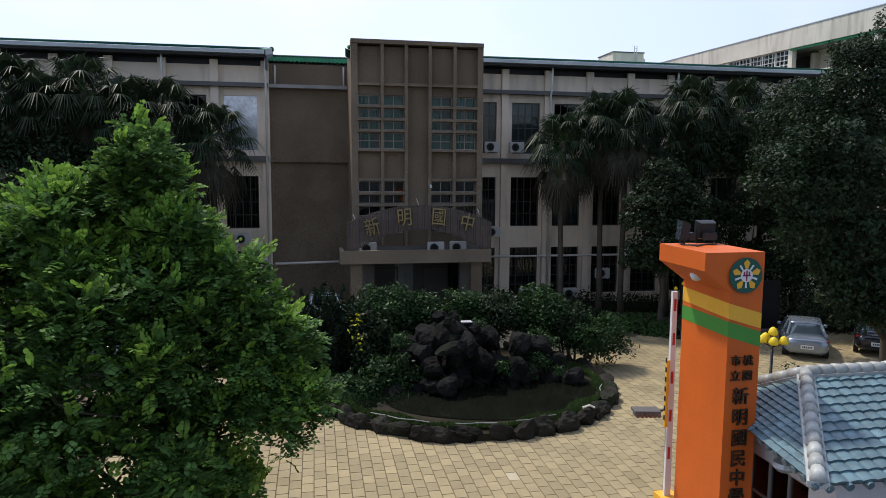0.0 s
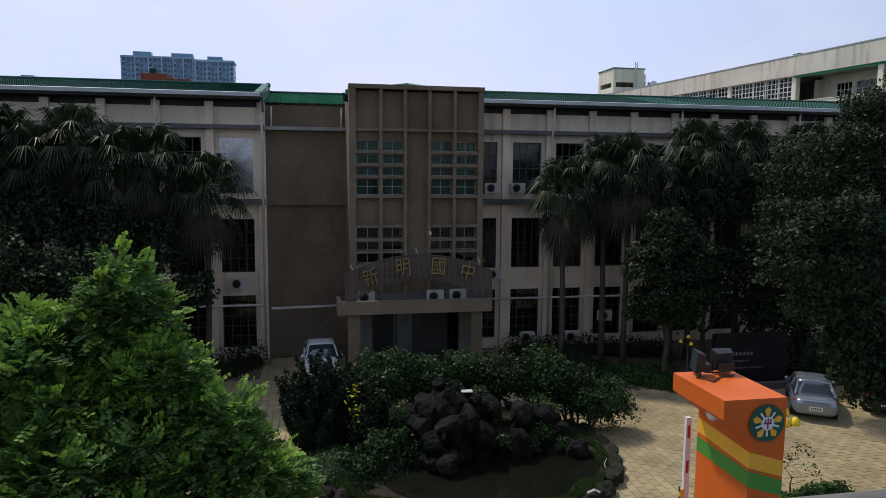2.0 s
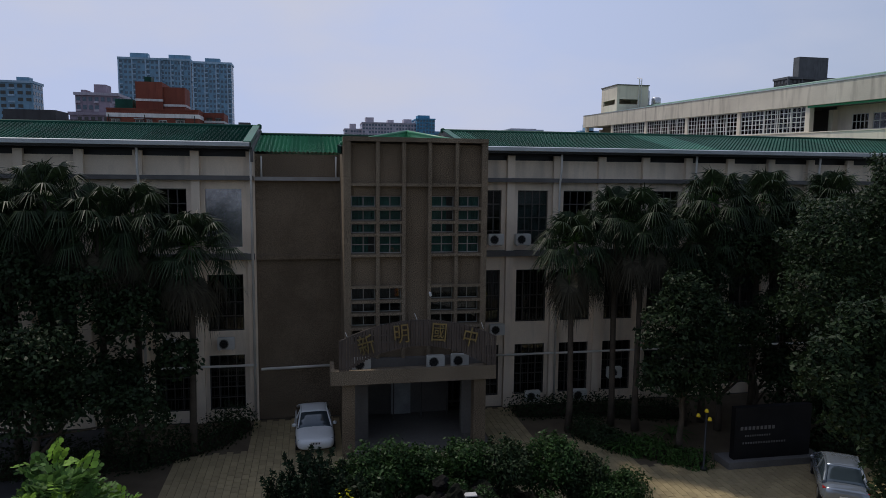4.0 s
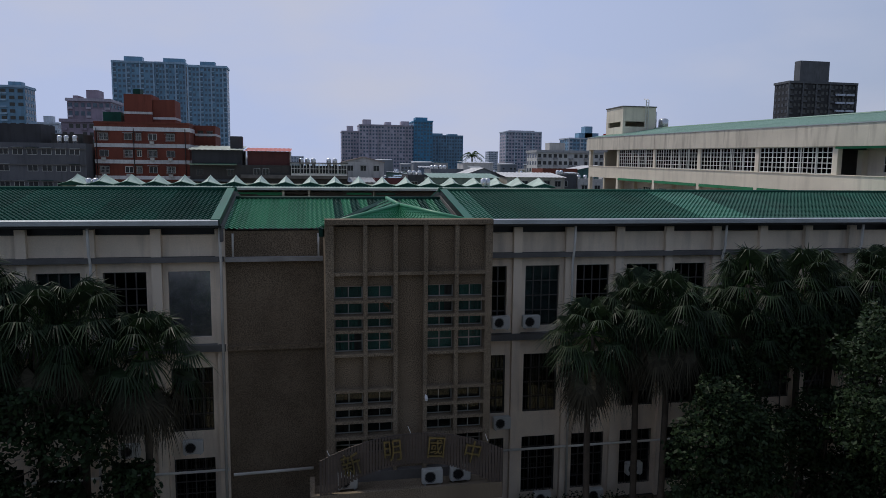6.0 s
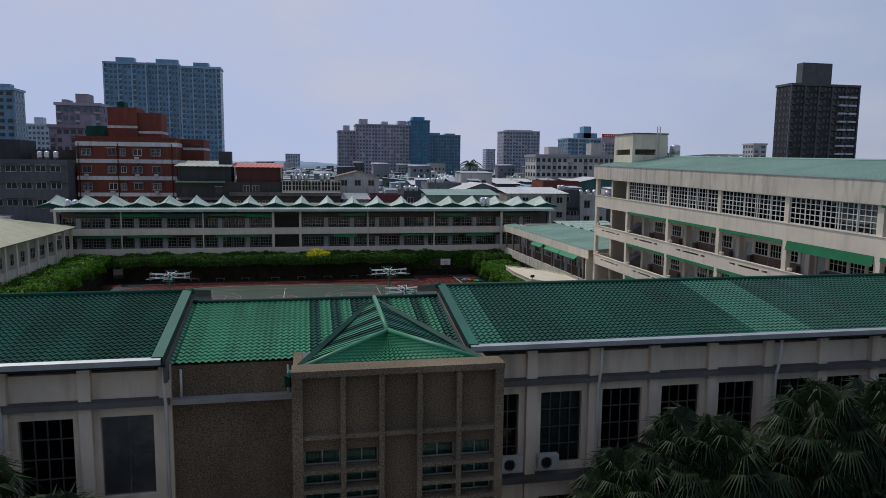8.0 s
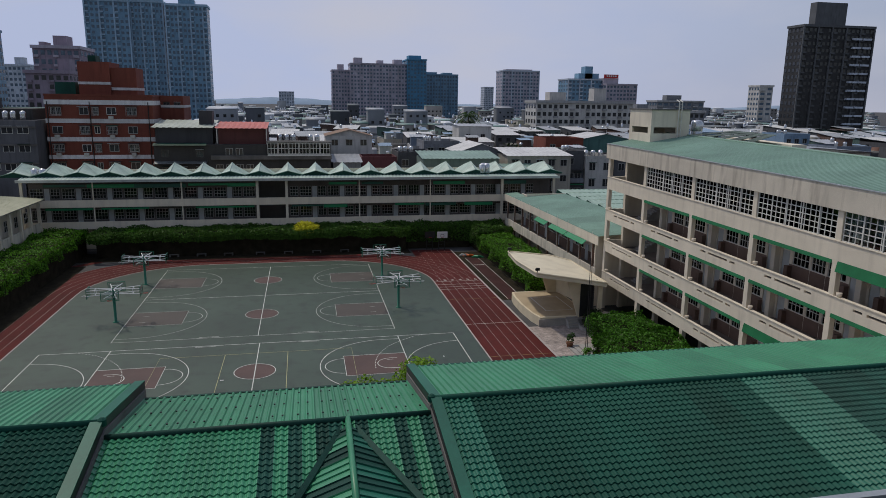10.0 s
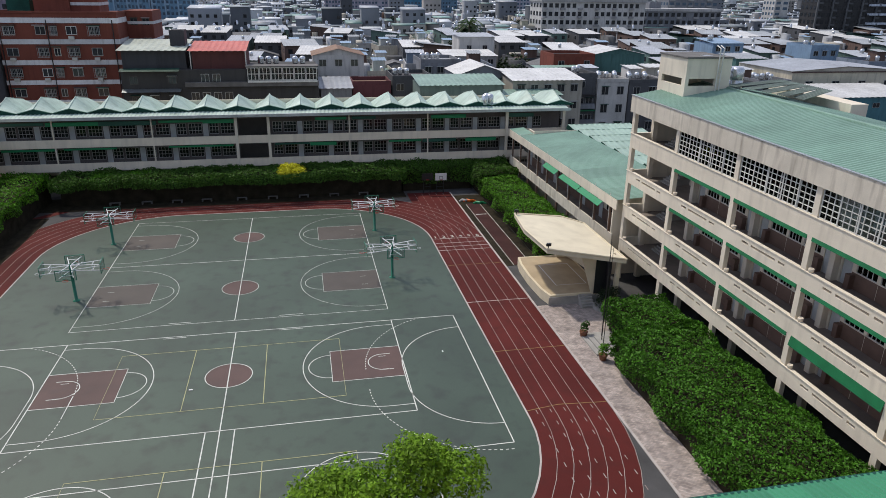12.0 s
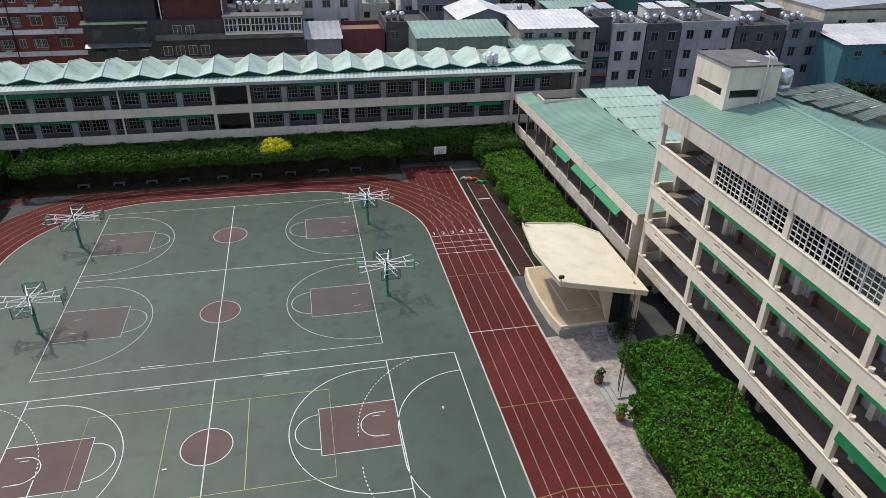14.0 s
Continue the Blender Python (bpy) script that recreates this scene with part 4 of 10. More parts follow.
def tiled_face(parent, corners, rows, cols, mat, name="hip_face"):
    """A roof face between eave a-b and top c-d, with scalloped tile rows."""
    a, b, c, d = (Vector(p) for p in corners)
    nrm = ((b - a) + (c - d)).cross((d - a) + (c - b)).normalized()
    nrm *= 1 if nrm.z > 0 else -1
    v, f = [], []
    nx, ny = cols * 4 + 1, rows * 2
    for j in range(ny):
        q = (j + 1) // 2 / rows
        l, r_ = a.lerp(d, q), b.lerp(c, q)
        for i in range(nx):
            s = i / (nx - 1)
            h = 0.032 * math.cos((i % 4) / 4 * 2 * math.pi) + (0.0 if j % 2 else 0.042)
            v.append(l.lerp(r_, s) + nrm * h)
    for j in range(ny - 1):
        for i in range(nx - 1):
            k = j * nx + i
            f.append((k, k + 1, k + nx + 1, k + nx))
    return part(name, G().add(v, f), mat, parent)


tiled_face(school, (EL, ER, AP, AP), 13, 28, GREENSHEET)


def ribbed_hip(e, mat, dark, every, dz):
    """The side of the small hip between its ridge and the valley; ribs run down the slope, some of them blackened."""
    e, ap, rb = Vector(e), Vector(AP), Vector(RB)
    n = 72
    plain, black = G(), G()

    def edge(q):
        y = e.y + (rb.y - e.y) * q
        top = e.lerp(ap, (y - e.y) / (ap.y - e.y)) if y < ap.y else ap.lerp(rb, (y - ap.y) / (rb.y - ap.y))
        low = e.lerp(rb, q)
        low.z = min(low.z, top.z - 0.01) - dz * math.sin(math.pi * q)
        return top, low

    for i in range(n):
        (t0, l0), (t1, l1) = edge(i / n), edge((i + 1) / n)
        up = Vector((0, 0, 0.05 if i % 3 == 0 else 0.0))
        g_ = black if (i // 3 * 7) % every < dark else plain
        g_.add([t0 + up, t1 + up, l1 + up, l0 + up], [(0, 1, 2, 3)])
        nx = Vector((0, 0, 0.05 if (i + 1) % 3 == 0 else 0.0))
        if nx != up:
            g_.add([t1 + up, t1 + nx, l1 + nx, l1 + up], [(0, 1, 2, 3)])
    tagged(part("hip_face", plain, mat, school), kind="stuff")
    tagged(part("hip_face", black, GREENDARK, school, "blackened strips of the hip"), kind="stuff")


ribbed_hip(EL, GREENSHEET, 4, 9, 0.25)
ribbed_hip(ER, GREENFRESH, 5, 9, 0.25)
for e in (EL, ER):
    g = G()
    e, q = Vector(e), Vector(RB)
    s = Vector((0.16 if e.x > 5 else -0.16, 0, 0))
    g.loft([[p + Vector((0, 0, -0.1)), p + s + Vector((0, 0, -0.02)), p + s - Vector((0, 0, dz)), p - Vector((0, 0, dz))] for p, dz in ((e, 0.4), (e.lerp(q, 0.4), 0.9), (q, 0.3))])
    part("valley_flashing", g, GREENDARK, school, "blackened valley flashing")
g = G()
g.box(X0 + 0.3, X1 - 0.3, 34.9, 38.0, 12.5, 12.58)
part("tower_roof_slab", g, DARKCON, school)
for a, b in ((EL, AP), (ER, AP), (AP, RB)):
    beam_cap(school, Vector(a) + Vector((0, 0, 0.04)), Vector(b) + Vector((0, 0, 0.04)), 0.1, GREENSHEET)


# ---- five-storey classroom block on the east side ----
block = thing("classroom_block", "five-storey cream classroom block with open corridors", "school building", (44, 70, 0))
EX = 38.25
EF = Face("x", EX, 1)
YN, YS = 95.0, 38.0
EC = [94.74, 86.6, 77.9, 69.35, 60.7, 52.0, 43.4]
RAILS = ((3.4, 4.45), (7.05, 8.1), (10.68, 11.73), (14.4, 15.45))
# back rooms, end walls, slabs
g = G()
g.box(52.0, 52.25, YS, YN, 0, 18.9).box(40.8, 52, YN - 0.25, YN, 0, 18.9).box(EX + 0.3, 52, YS, YS + 0.25, 0, 18.9)
part("wall", g, CREAM2, block, "cream rear and end walls")
for z0, z1 in RAILS:
    g = G()
    g.box(EX + 0.22, 52, YS + 0.25, YN - 0.26, z0 + 0.02, z0 + 0.2)
    part("floor_slab", g, FLOORTILE, block, "brown corridor floor")
g = G()
g.box(EX + 0.05, 52.2, YS, YN, 17.56, 17.7)
part("floor_slab", g, CONCRETE, block)
g = G()
g.box(EX - 0.25, EX, YS, YN + 0.2, 17.55, 19.12).box(EX, 52, YN, YN + 0.2, 17.55, 19.12)
part("fascia", g, FASCIA, block, "tall concrete fascia streaked with black stains")
for z0, z1 in RAILS:
    for ya, yb in zip(EC[1:], EC):
        g = G()
        c, n = (ya + yb) / 2, (yb - ya)
        slots = [(c - n * 0.3, c - n * 0.22, z1 - 0.52, z1 - 0.34), (c - n * 0.18, c + n * 0.14, z1 - 0.52, z1 - 0.34), (c + n * 0.18, c + n * 0.27, z1 - 0.52, z1 - 0.34)]
        top = z0 > 14
        EF.wall(g, ya, yb, z0 - (0.32 if top else 0.15), z1, -0.06, 0.14, [] if top and yb < 95 else slots)
        part("balustrade", g, CREAM2, block, "cream parapet with narrow drain slots")
    g = G()
    g.box(EX - 0.12, EX + 0.2, EC[-1] - 4.5, YN, z1, z1 + 0.06)
    part("coping", g, CREAM2, block)
    # green awning edge under the floor above
for z in (6.84, 10.5, 14.1):
    for k, (ya, yb) in enumerate(zip(EC[2:], EC[1:])):
        g = G()
        ext = 1.1 if (k * 3 + int(z)) % 11 == 1 else 0.22
        zl = z - 0.1 - ext * 0.5
        g.loft([[(EX - 0.07, y, z + 0.06), (EX - 0.03, y, z + 0.06), (EX - 0.06 - ext * 0.1, y, zl), (EX - 0.1 - ext * 0.1, y, zl)] for y in (ya + 0.25, yb - 0.25)])
        part("awning", g, AWNGREEN, block, "green roll-down awning")
for y in EC:
    g = G()
    g.box(EX - 0.05, EX + 0.34, y - 0.24, y + 0.24, 0, 17.55)
    part("column", g, CREAM2, block)
    g = G()
    g.box(40.3, 40.78, y - 0.24, y + 0.24, 0, 17.3)
    part("column", g, CREAM2, block)
for z0, z1 in RAILS[:3]:
    for y in EC[:-1]:
        g = G()
        g.ring((EX + 0.06, y - 0.62, z1 + 0.06), [(0.12, 0.0), (0.17, 0.05), (0.19, 0.28), (0.16, 0.3), (0.13, 0.22)], 12)
        part("basin", g, SAWCREAM, block, "small pale basin on the parapet", True)
# corridor back wall with doors and windows, brown tiled dado
IW = Face("x", 40.8, 1)
for fi, (z0, z1) in enumerate(RAILS[:3]):
    zf = z0 + 0.2
    holes = []
    for ya, yb in zip(EC[2:], EC[1:]):
        L = yb - ya
        for q0, q1 in ((0.05, 0.15), (0.85, 0.95)):
            holes.append((ya + L * q0, ya + L * q1, zf, zf + 2.1))
        for q0, q1 in ((0.19, 0.39), (0.42, 0.58), (0.61, 0.81)):
            holes.append((ya + L * q0, ya + L * q1, zf + 1.15, zf + 2.3))
    g = G()
    IW.wall(g, YS + 0.3, EC[1], zf, zf + 3.6, 0, 0.15, holes)
    part("corridor_wall", g, CREAM2, block)
    for (a, b, lo, hi) in holes:
        if hi - lo > 2:
            g = G()
            IW.box(g, a + 0.03, b - 0.03, 0.05, 0.09, lo, hi)
            IW.box(g, a + 0.12, b - 0.12, 0.035, 0.048, lo + 1.2, hi - 0.15)
            part("door", g, DOORPALE, block, "pale grey classroom door")
        else:
            IW.window(block, a, b, lo, hi, 0.04, 4, 2, WHITEFRAME, GLASS, 0.05)
    for ya, yb in zip(EC[2:], EC[1:]):
        L = yb - ya
        for q0, q1 in ((0.155, 0.405), (0.41, 0.59), (0.595, 0.845)):
            g = G()
            IW.box(g, ya + L * q0, ya + L * q1, -0.012, -0.002, zf, zf + 1.12)
            part("tile_dado", g, BROWNTILE, block, "brown tiled dado")
        for q in (0.17, 0.83):
            g = G()
            IW.box(g, ya + L * q - 0.2, ya + L * q + 0.2, -0.42, -0.02, zf, zf + 1.0)
            part("shoe_cupboard", g, BROWNTILE, block)
    g = G()
    g.box(44, 44.1, YS, YN - 0.3, zf, zf + 3.5)
    part("room_wall", g, ROOM, block)
# stair bay at the north end: inner walls
for z0, z1 in RAILS:
    g = G()
    g.box(43.2, 43.4, EC[1], YN - 0.3, z0 + 0.2, z0 + 3.7).box(40.8, 43.2, EC[1], EC[1] + 0.15, z0 + 0.2, z0 + 3.7)
    part("stair_wall", g, CREAM2, block)
    g = G()
    prof = [(41.0, z0 + 0.2)]
    for k in range(8):
        prof += [(41 + 0.28 * k, z0 + 0.36 + 0.17 * k), (41.28 + 0.28 * k, z0 + 0.36 + 0.17 * k)]
    prof.append((43.24, z0 + 0.2))
    g.loft([[(x, yy, z) for x, z in prof] for yy in (91.6, 93.2)])
    part("stairs", g, CONCRETE, block)
# north parapets of the open end bay
for z0, z1 in RAILS:
    g = G()
    g.box(EX + 0.34, 40.8, YN - 0.14, YN + 0.06, z0 - 0.15, z1)
    part("balustrade", g, CREAM2, block)
# top floor: white steel grid windows bay by bay
for ya, yb in zip(EC[2:-1], EC[1:-2]):
    a, b = ya + 0.3, yb - 0.3
    win = EF.window(block, a, b, 15.52, 17.54, 0.02, 16, 5, WHITEFRAME, GLASSPALE, 0.055, label="white steel window grid of small panes")
    # grey panels added behind the panes stand in for reflected sky
    for q in range(14):
        if (q * 5 + int(ya)) % 7 != 4:
            g = G()
            EF.box(g, a + (b - a) * q / 14 + 0.02, a + (b - a) * (q + 1) / 14 - 0.02, 0.22, 0.24, 15.6 + 0.25 * ((q * 3) % 4), 17.5)
            part("blind", g, CURTAINPALE if (q * 5 + int(ya)) % 7 in (0, 3) else GRIDPANEL, win, "grey panel toning the pane like reflected sky", local=True)
    for q in (1, 2, 3, 4):
        g = G()
        c = a + (b - a) * q / 5
        EF.box(g, c - 0.05, c + 0.05, -0.03, 0.014, 15.52, 17.54)
        part("mullion", g, WHITEFRAME, win, local=True)
g = G()
g.box(42.5, 42.6, EC[-2], EC[1], 14.6, 17.5)
part("room_wall", g, ROOM, block)
# the open south bay of the top floor
ho = [(44.2, 45.2, 14.6, 16.7), (46.0, 48.4, 15.7, 16.9), (48.8, 50.4, 15.7, 16.9)]
g = G()
IW.wall(g, YS + 0.3, EC[-2], 14.6, 17.55, 0, 0.15, ho)
part("corridor_wall", g, CREAM2, block)
part("door", IW.box(G(), 44.23, 45.17, 0.05, 0.09, 14.6, 16.7), DOORPALE, block)
for a, b, lo, hi in ho[1:]:
    IW.window(block, a, b, lo, hi, 0.04, 4, 2, WHITEFRAME, GLASS, 0.05)
part("green_trim", G().box(EX - 0.08, EX - 0.02, YS, EC[-2], 17.38, 17.54), GREENTRIM, block)

# roof of pale green ribbed sheets with a ridge, walled stair head on top
def flat_sheet(corners, ribs, mat, parent, name="roof_sheet", h=0.05):
    """A ribbed metal sheet between eave a-b and top d-c."""
    a, b, c, d = (Vector(p) for p in corners)
    nrm = (b - a).cross(d - a).normalized()
    n = ribs * 4
    lo, hi = [], []
    for i in range(n + 1):
        o = nrm * (h if i % 4 in (0, 1) else 0)
        lo.append(a.lerp(b, i / n) + o)
        hi.append(d.lerp(c, i / n) + o)
    return part(name, G().add(lo + hi, [(i, i + 1, n + 2 + i, n + 1 + i) for i in range(n)]), mat, parent)


for k in range(12):
    ya, yb = YN - (YN - YS) * (k + 1) / 12, YN - (YN - YS) * k / 12
    flat_sheet(((EX - 0.1, yb, 19.16), (EX - 0.1, ya, 19.16), (45.2, ya, 20.33), (45.2, yb, 20.33)), 14, PALESHEET, block)
    flat_sheet(((52.6, ya, 19.16), (52.6, yb, 19.16), (45.2, yb, 20.33), (45.2, ya, 20.33)), 14, PALESHEET, block)
beam_cap(block, (45.2, YS, 20.36), (45.2, YN, 20.36), 0.14, PALESHEET)
g = G()
g.box(EX - 0.3, EX - 0.05, YS, YN + 0.25, 19.122, 19.19)
part("coping", g, GUTTER, block)
g = G()
g.poly((EX, YN + 0.1, 19.1), (45.2, YN + 0.1, 20.23), (52.5, YN + 0.1, 19.1)).poly((EX, YS, 19.1), (52.5, YS, 19.1), (45.2, YS, 20.23))
part("gable", g, CREAM2, block)
BX = Face("y", 90.85, 1)
g = G()
BX.wall(g, 40.6, 45.1, 19.0, 23.2, 0, 0.25, [(40.95, 43.6, 20.75, 21.4)])
g.box(40.6, 45.1, 95.6, 95.85, 19.0, 23.2)
Face("x", 40.6, 1).wall(g, 91.1, 95.6, 19.0, 23.2, 0, 0.25, [(91.5, 95.2, 20.75, 21.4)])
g.box(44.85, 45.1, 91.1, 95.6, 19.0, 23.2)
part("stair_head", g, CREAM2, block, "cream stair head with long openings")
g = G()
g.box(40.5, 45.2, 90.75, 95.95, 23.2, 23.34)
part("stair_head_roof", g, DARKCON, block, "blackened flat roof")
g = G()
g.box(42.6, 43.5, 91.5, 92.2, 23.34, 23.4)
part("roof_hatch", g, GUTTER, block)
g = G()
for x in (43.6, 43.95):
    g.tube([(x, 90.6, 20), (x, 90.6, 24.1), (x, 91.2, 24.3)], 0.06, 6)
for z in np.arange(20.3, 24.0, 0.35):
    g.tube([(43.6, 90.6, z), (43.95, 90.6, z)], 0.025, 5)
part("ladder", g, WHITEPIPE, block)
for x, y, z, h in ((46.3, 94.2, 20.0, 2.9), (47.8, 93.8, 19.8, 2.1)):
    g = G()
    g.ring((x, y, z), [(0.62, 0), (0.66, 0.1), (0.66, h * 0.5), (0.63, h * 0.52), (0.66, h * 0.54), (0.66, h), (0.5, h + 0.18), (0.1, h + 0.26)], 18)
    tagged(part("water_tank", g, STEEL, smooth=True), "stainless steel water tank on the roof", "water tank", "roof tanks")
# old tin lean-to behind the stair head
for k in range(5):
    flat_sheet(((46.6 + k * 0.75, 93.0 - k * 1.4, 20.3 - 0.08 * k), (46.6 + k * 0.75, 91.6 - k * 1.4, 20.3 - 0.08 * k), (52.4, 91.6 - k * 1.4, 20.75), (52.4, 93.0 - k * 1.4, 20.75)), 5, OLDTIN, block, "tin_sheet")
g = G()
g.box(52.7, 54.4, 84, 95, 17.5, 19.9)
part("rear_annex", g, CREAM2, block)


def skew(ob, run, fall, y0, keep=()):
    """Turns a building a little in plan and lets its floors fall along y, with its uprights left upright."""
    done = set()

    def lean(o, base):
        base = base + o.location
        for c in o.children:
            if c.name.split(".")[0] in keep:
                continue
            if c.data and c.data.name not in done:
                done.add(c.data.name)
                c.data.transform(Matrix(((1, -run, 0, 0), (0, 1, 0, 0), (0, fall, 1, 0), (0, 0, 0, 1))))
            lean(c, base)
            dy = c.location.y + (base.y - y0 if o is ob else 0)
            c.location.x -= run * dy
            c.location.z += fall * dy

    lean(ob, Vector((0, 0, 0)))


# the block stands a little askew to the court and its storeys fall towards the street
skew(block, 0.021, 0.0195, 82.0, ("stair_head", "stair_head_roof", "roof_hatch", "ladder"))

# ---- two-storey link with a pale green roof ----
link = thing("link_building", "low cream link building with pale green sheet roof", "school building", (43, 114, 0))
LX = 37.5
g = G()
g.box(LX, 55.5, 96.2, 96.4, 0, 8.6)
part("wall", g, CREAM2, link)
part("wall", G().box(40.2, 40.4, 96.4, 133, 0, 8.8), CREAM2, link)
part("wall", G().box(55.5, 55.7, 96.2, 133, 0, 9.0), CREAM2, link)
part("floor_slab", G().box(LX, 40.2, 96.4, 133, 3.5, 3.65), FLOORTILE, link)
g = G()
g.box(40.1, 40.19, 98, 132, 3.7, 5.0)
part("tile_dado", g, BROWNTILE, link)
for y in np.arange(99, 131, 5.2):
    g = G()
    g.box(40.08, 40.185, y, y + 1.0, 5.3, 5.31).box(40.09, 40.18, y, y + 0.95, 3.7, 5.8)
    part("door", g, DOORPALE, link)
    Face("x", 40.05, 1).window(link, y + 1.5, y + 4.2, 5.1, 6.5, 0.02, 5, 2, WHITEFRAME, GLASS, 0.05)
g = G()
g.box(LX - 0.15, LX, 95.3, 133.8, 7.6, 8.65)
part("fascia", g, CREAM2, link, "cream fascia of the link")
g = G()
g.box(LX - 0.06, LX + 0.1, 95.9, 133.2, 3.4, 4.75)
part("balustrade", g, FASCIA, link)
for y in np.arange(97, 133, 3.9):
    g = G()
    g.tube([(LX - 0.1, y, 4.7), (LX - 0.1, y, 9.0)], 0.03, 6)
    part("rod", g, WHITEPIPE, link)
    g = G()
    g.box(LX - 0.03, LX + 0.15, y - 0.1, y + 0.1, 4.75, 7.6).box(LX - 0.03, LX + 0.2, y - 0.15, y + 0.15, 0, 3.4)
    part("column", g, BROWNTILE, link)
for a, b in ((98.5, 104.5), (104.7, 110.5), (112, 116.5)):
    g = G()
    g.add([(LX - 0.2, a, 7.6), (LX - 0.2, b, 7.6), (LX - 0.75, b, 7.15), (LX - 0.75, a, 7.15), (LX - 0.2, a, 7.56), (LX - 0.2, b, 7.56), (LX - 0.75, b, 7.11), (LX - 0.75, a, 7.11)],
          [(0, 3, 2, 1), (4, 5, 6, 7), (3, 7, 6, 2), (0, 4, 7, 3), (1, 2, 6, 5)])
    part("awning", g, GREENTRIM, link, "bright green awning")
for k in range(8):
    ya, yb = 128.5 - 33.3 * (k + 1) / 8, 128.5 - 33.3 * k / 8
    flat_sheet(((LX - 0.1, yb, 8.68), (LX - 0.1, ya, 8.68), (46.2, ya, 9.2), (46.2, yb, 9.2)), 10, PALESHEET, link)
flat_sheet(((LX - 0.1, 133.8, 8.68), (LX - 0.1, 128.5, 8.68), (39.6, 128.5, 8.86), (39.6, 133.8, 8.86)), 2, PALESHEET, link)
part("roof_edge", G().box(39.62, 46.2, 128.52, 128.62, 8.5, 9.3), CREAM2, link)
for k in range(7):
    y = 103.2 + 4.2 * k
    for ya, yb, za, zb in ((y, y + 3.7, 9.0, 9.42), (y + 3.7, y + 4.2, 9.42, 9.0)):
        flat_sheet(((46.2, ya, za), (56.5, ya, za), (56.5, yb, zb), (46.2, yb, zb)), 12, PALELINK, link)
    part("tooth_end", G().add([(46.18, y, 8.7), (46.18, y + 4.2, 8.7), (46.18, y + 4.2, 9.0), (46.18, y + 3.7, 9.42), (46.18, y, 9.0)], [(0, 1, 2, 3, 4)]), GREENDARK, link)
    beam_cap(link, (46.2, y + 3.7, 9.45), (56.5, y + 3.7, 9.45), 0.06, PALELINK)

# ---- two-storey sawtooth classroom range at the far end ----
saw = thing("sawtooth_range", "long three-storey cream classroom range with sawtooth roof", "school building", (5, 141, 0))
SY = 136.2
SX0, SX1 = -38.0, 47.3
g = G()
g.box(SX0, SX1, 146, 146.2, 0, 12).box(SX0, SX0 + 0.2, 138.3, 146, 0, 12).box(SX1 - 0.2, SX1, 138.3, 146, 0, 12)
part("wall", g, CREAM2, saw)
SB = Face("y", 138.3, 1)
SCOL = [SX0 + 0.2 + 4.55 * k for k in range(19)]
for zf in (0.1, 3.85, 7.2):
    holes = []
    for k, u in enumerate(SCOL[:-1]):
        bay = [(u + 0.18, u + 2.05, zf + 1.0, zf + 2.6), (u + 2.17, u + 2.97, zf + 0.02, zf + 2.6), (u + 3.1, u + 4.42, zf + 1.0, zf + 2.6)]
        holes += [h_ for h_ in bay if h_[1] < -3.4 or h_[0] > 1.2]
    stairwell = (-3.2, 1.0, zf + 0.02, zf + 3.1)
    g = G()
    SB.wall(g, SX0, SX1, zf, zf + 3.5, 0, 0.15, holes + [stairwell])
    # upper corridor walls are coloured dark to hold the corridor shade
    part("corridor_wall", g, CREAM2 if zf < 1 else SAWDADO, saw, "streaked grey corridor wall darkened for shade")
    if zf > 1:
        for a, b, lo, hi in holes:
            if hi - lo > 2:
                g = G()
                SB.box(g, a + 0.02, b - 0.02, 0.04, 0.09, lo, hi)
                part("door", g, DOORPALE, saw)
            else:
                SB.window(saw, a, b, lo, hi, 0.03, 4 if b - a > 1.4 else 3, 3, GRIDFRAME, GLASS, 0.05)
    g = G()
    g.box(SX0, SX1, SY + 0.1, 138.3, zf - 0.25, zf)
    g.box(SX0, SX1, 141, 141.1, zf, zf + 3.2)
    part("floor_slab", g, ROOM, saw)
for z0, z1 in ((7.1, 8.25), (3.7, 4.85)):
    g = G()
    g.box(SX0, SX1, SY - 0.1, SY + 0.1, z0, z1)
    part("balustrade", g, SAWCREAM, saw, "long cream parapet")
for u in [-38, -3.4, 1.2, 37.6, 47.0, -28, -15, 13, 25]:
    g = G()
    w = 0.2 if u in (-3.4, 1.2, 37.6, -38, 47.0) else 0.09
    g.box(u - w, u + w, SY - 0.22 if w > 0.1 else SY - 0.02, SY + 0.16, 0, 11.1)
    part("column", g, CREAM2, saw)
g = G()
g.box(SX0 - 0.3, SX1 + 0.3, SY - 1.0, SY + 2.2, 11.15, 11.4)
part("eave_slab", g, CONCRETE, saw, "pale concrete eave slab")
g = G()
g.box(SX0 - 0.3, SX1 + 0.3, SY - 1.25, SY - 1.0, 11.1, 11.5)
part("gutter", g, GUTTER, saw)
flat_sheet(((SX0, SY - 1.0, 11.45), (SX1, SY - 1.0, 11.45), (SX1, SY + 0.6, 11.72), (SX0, SY + 0.6, 11.72)), 150, PALESAW, saw)
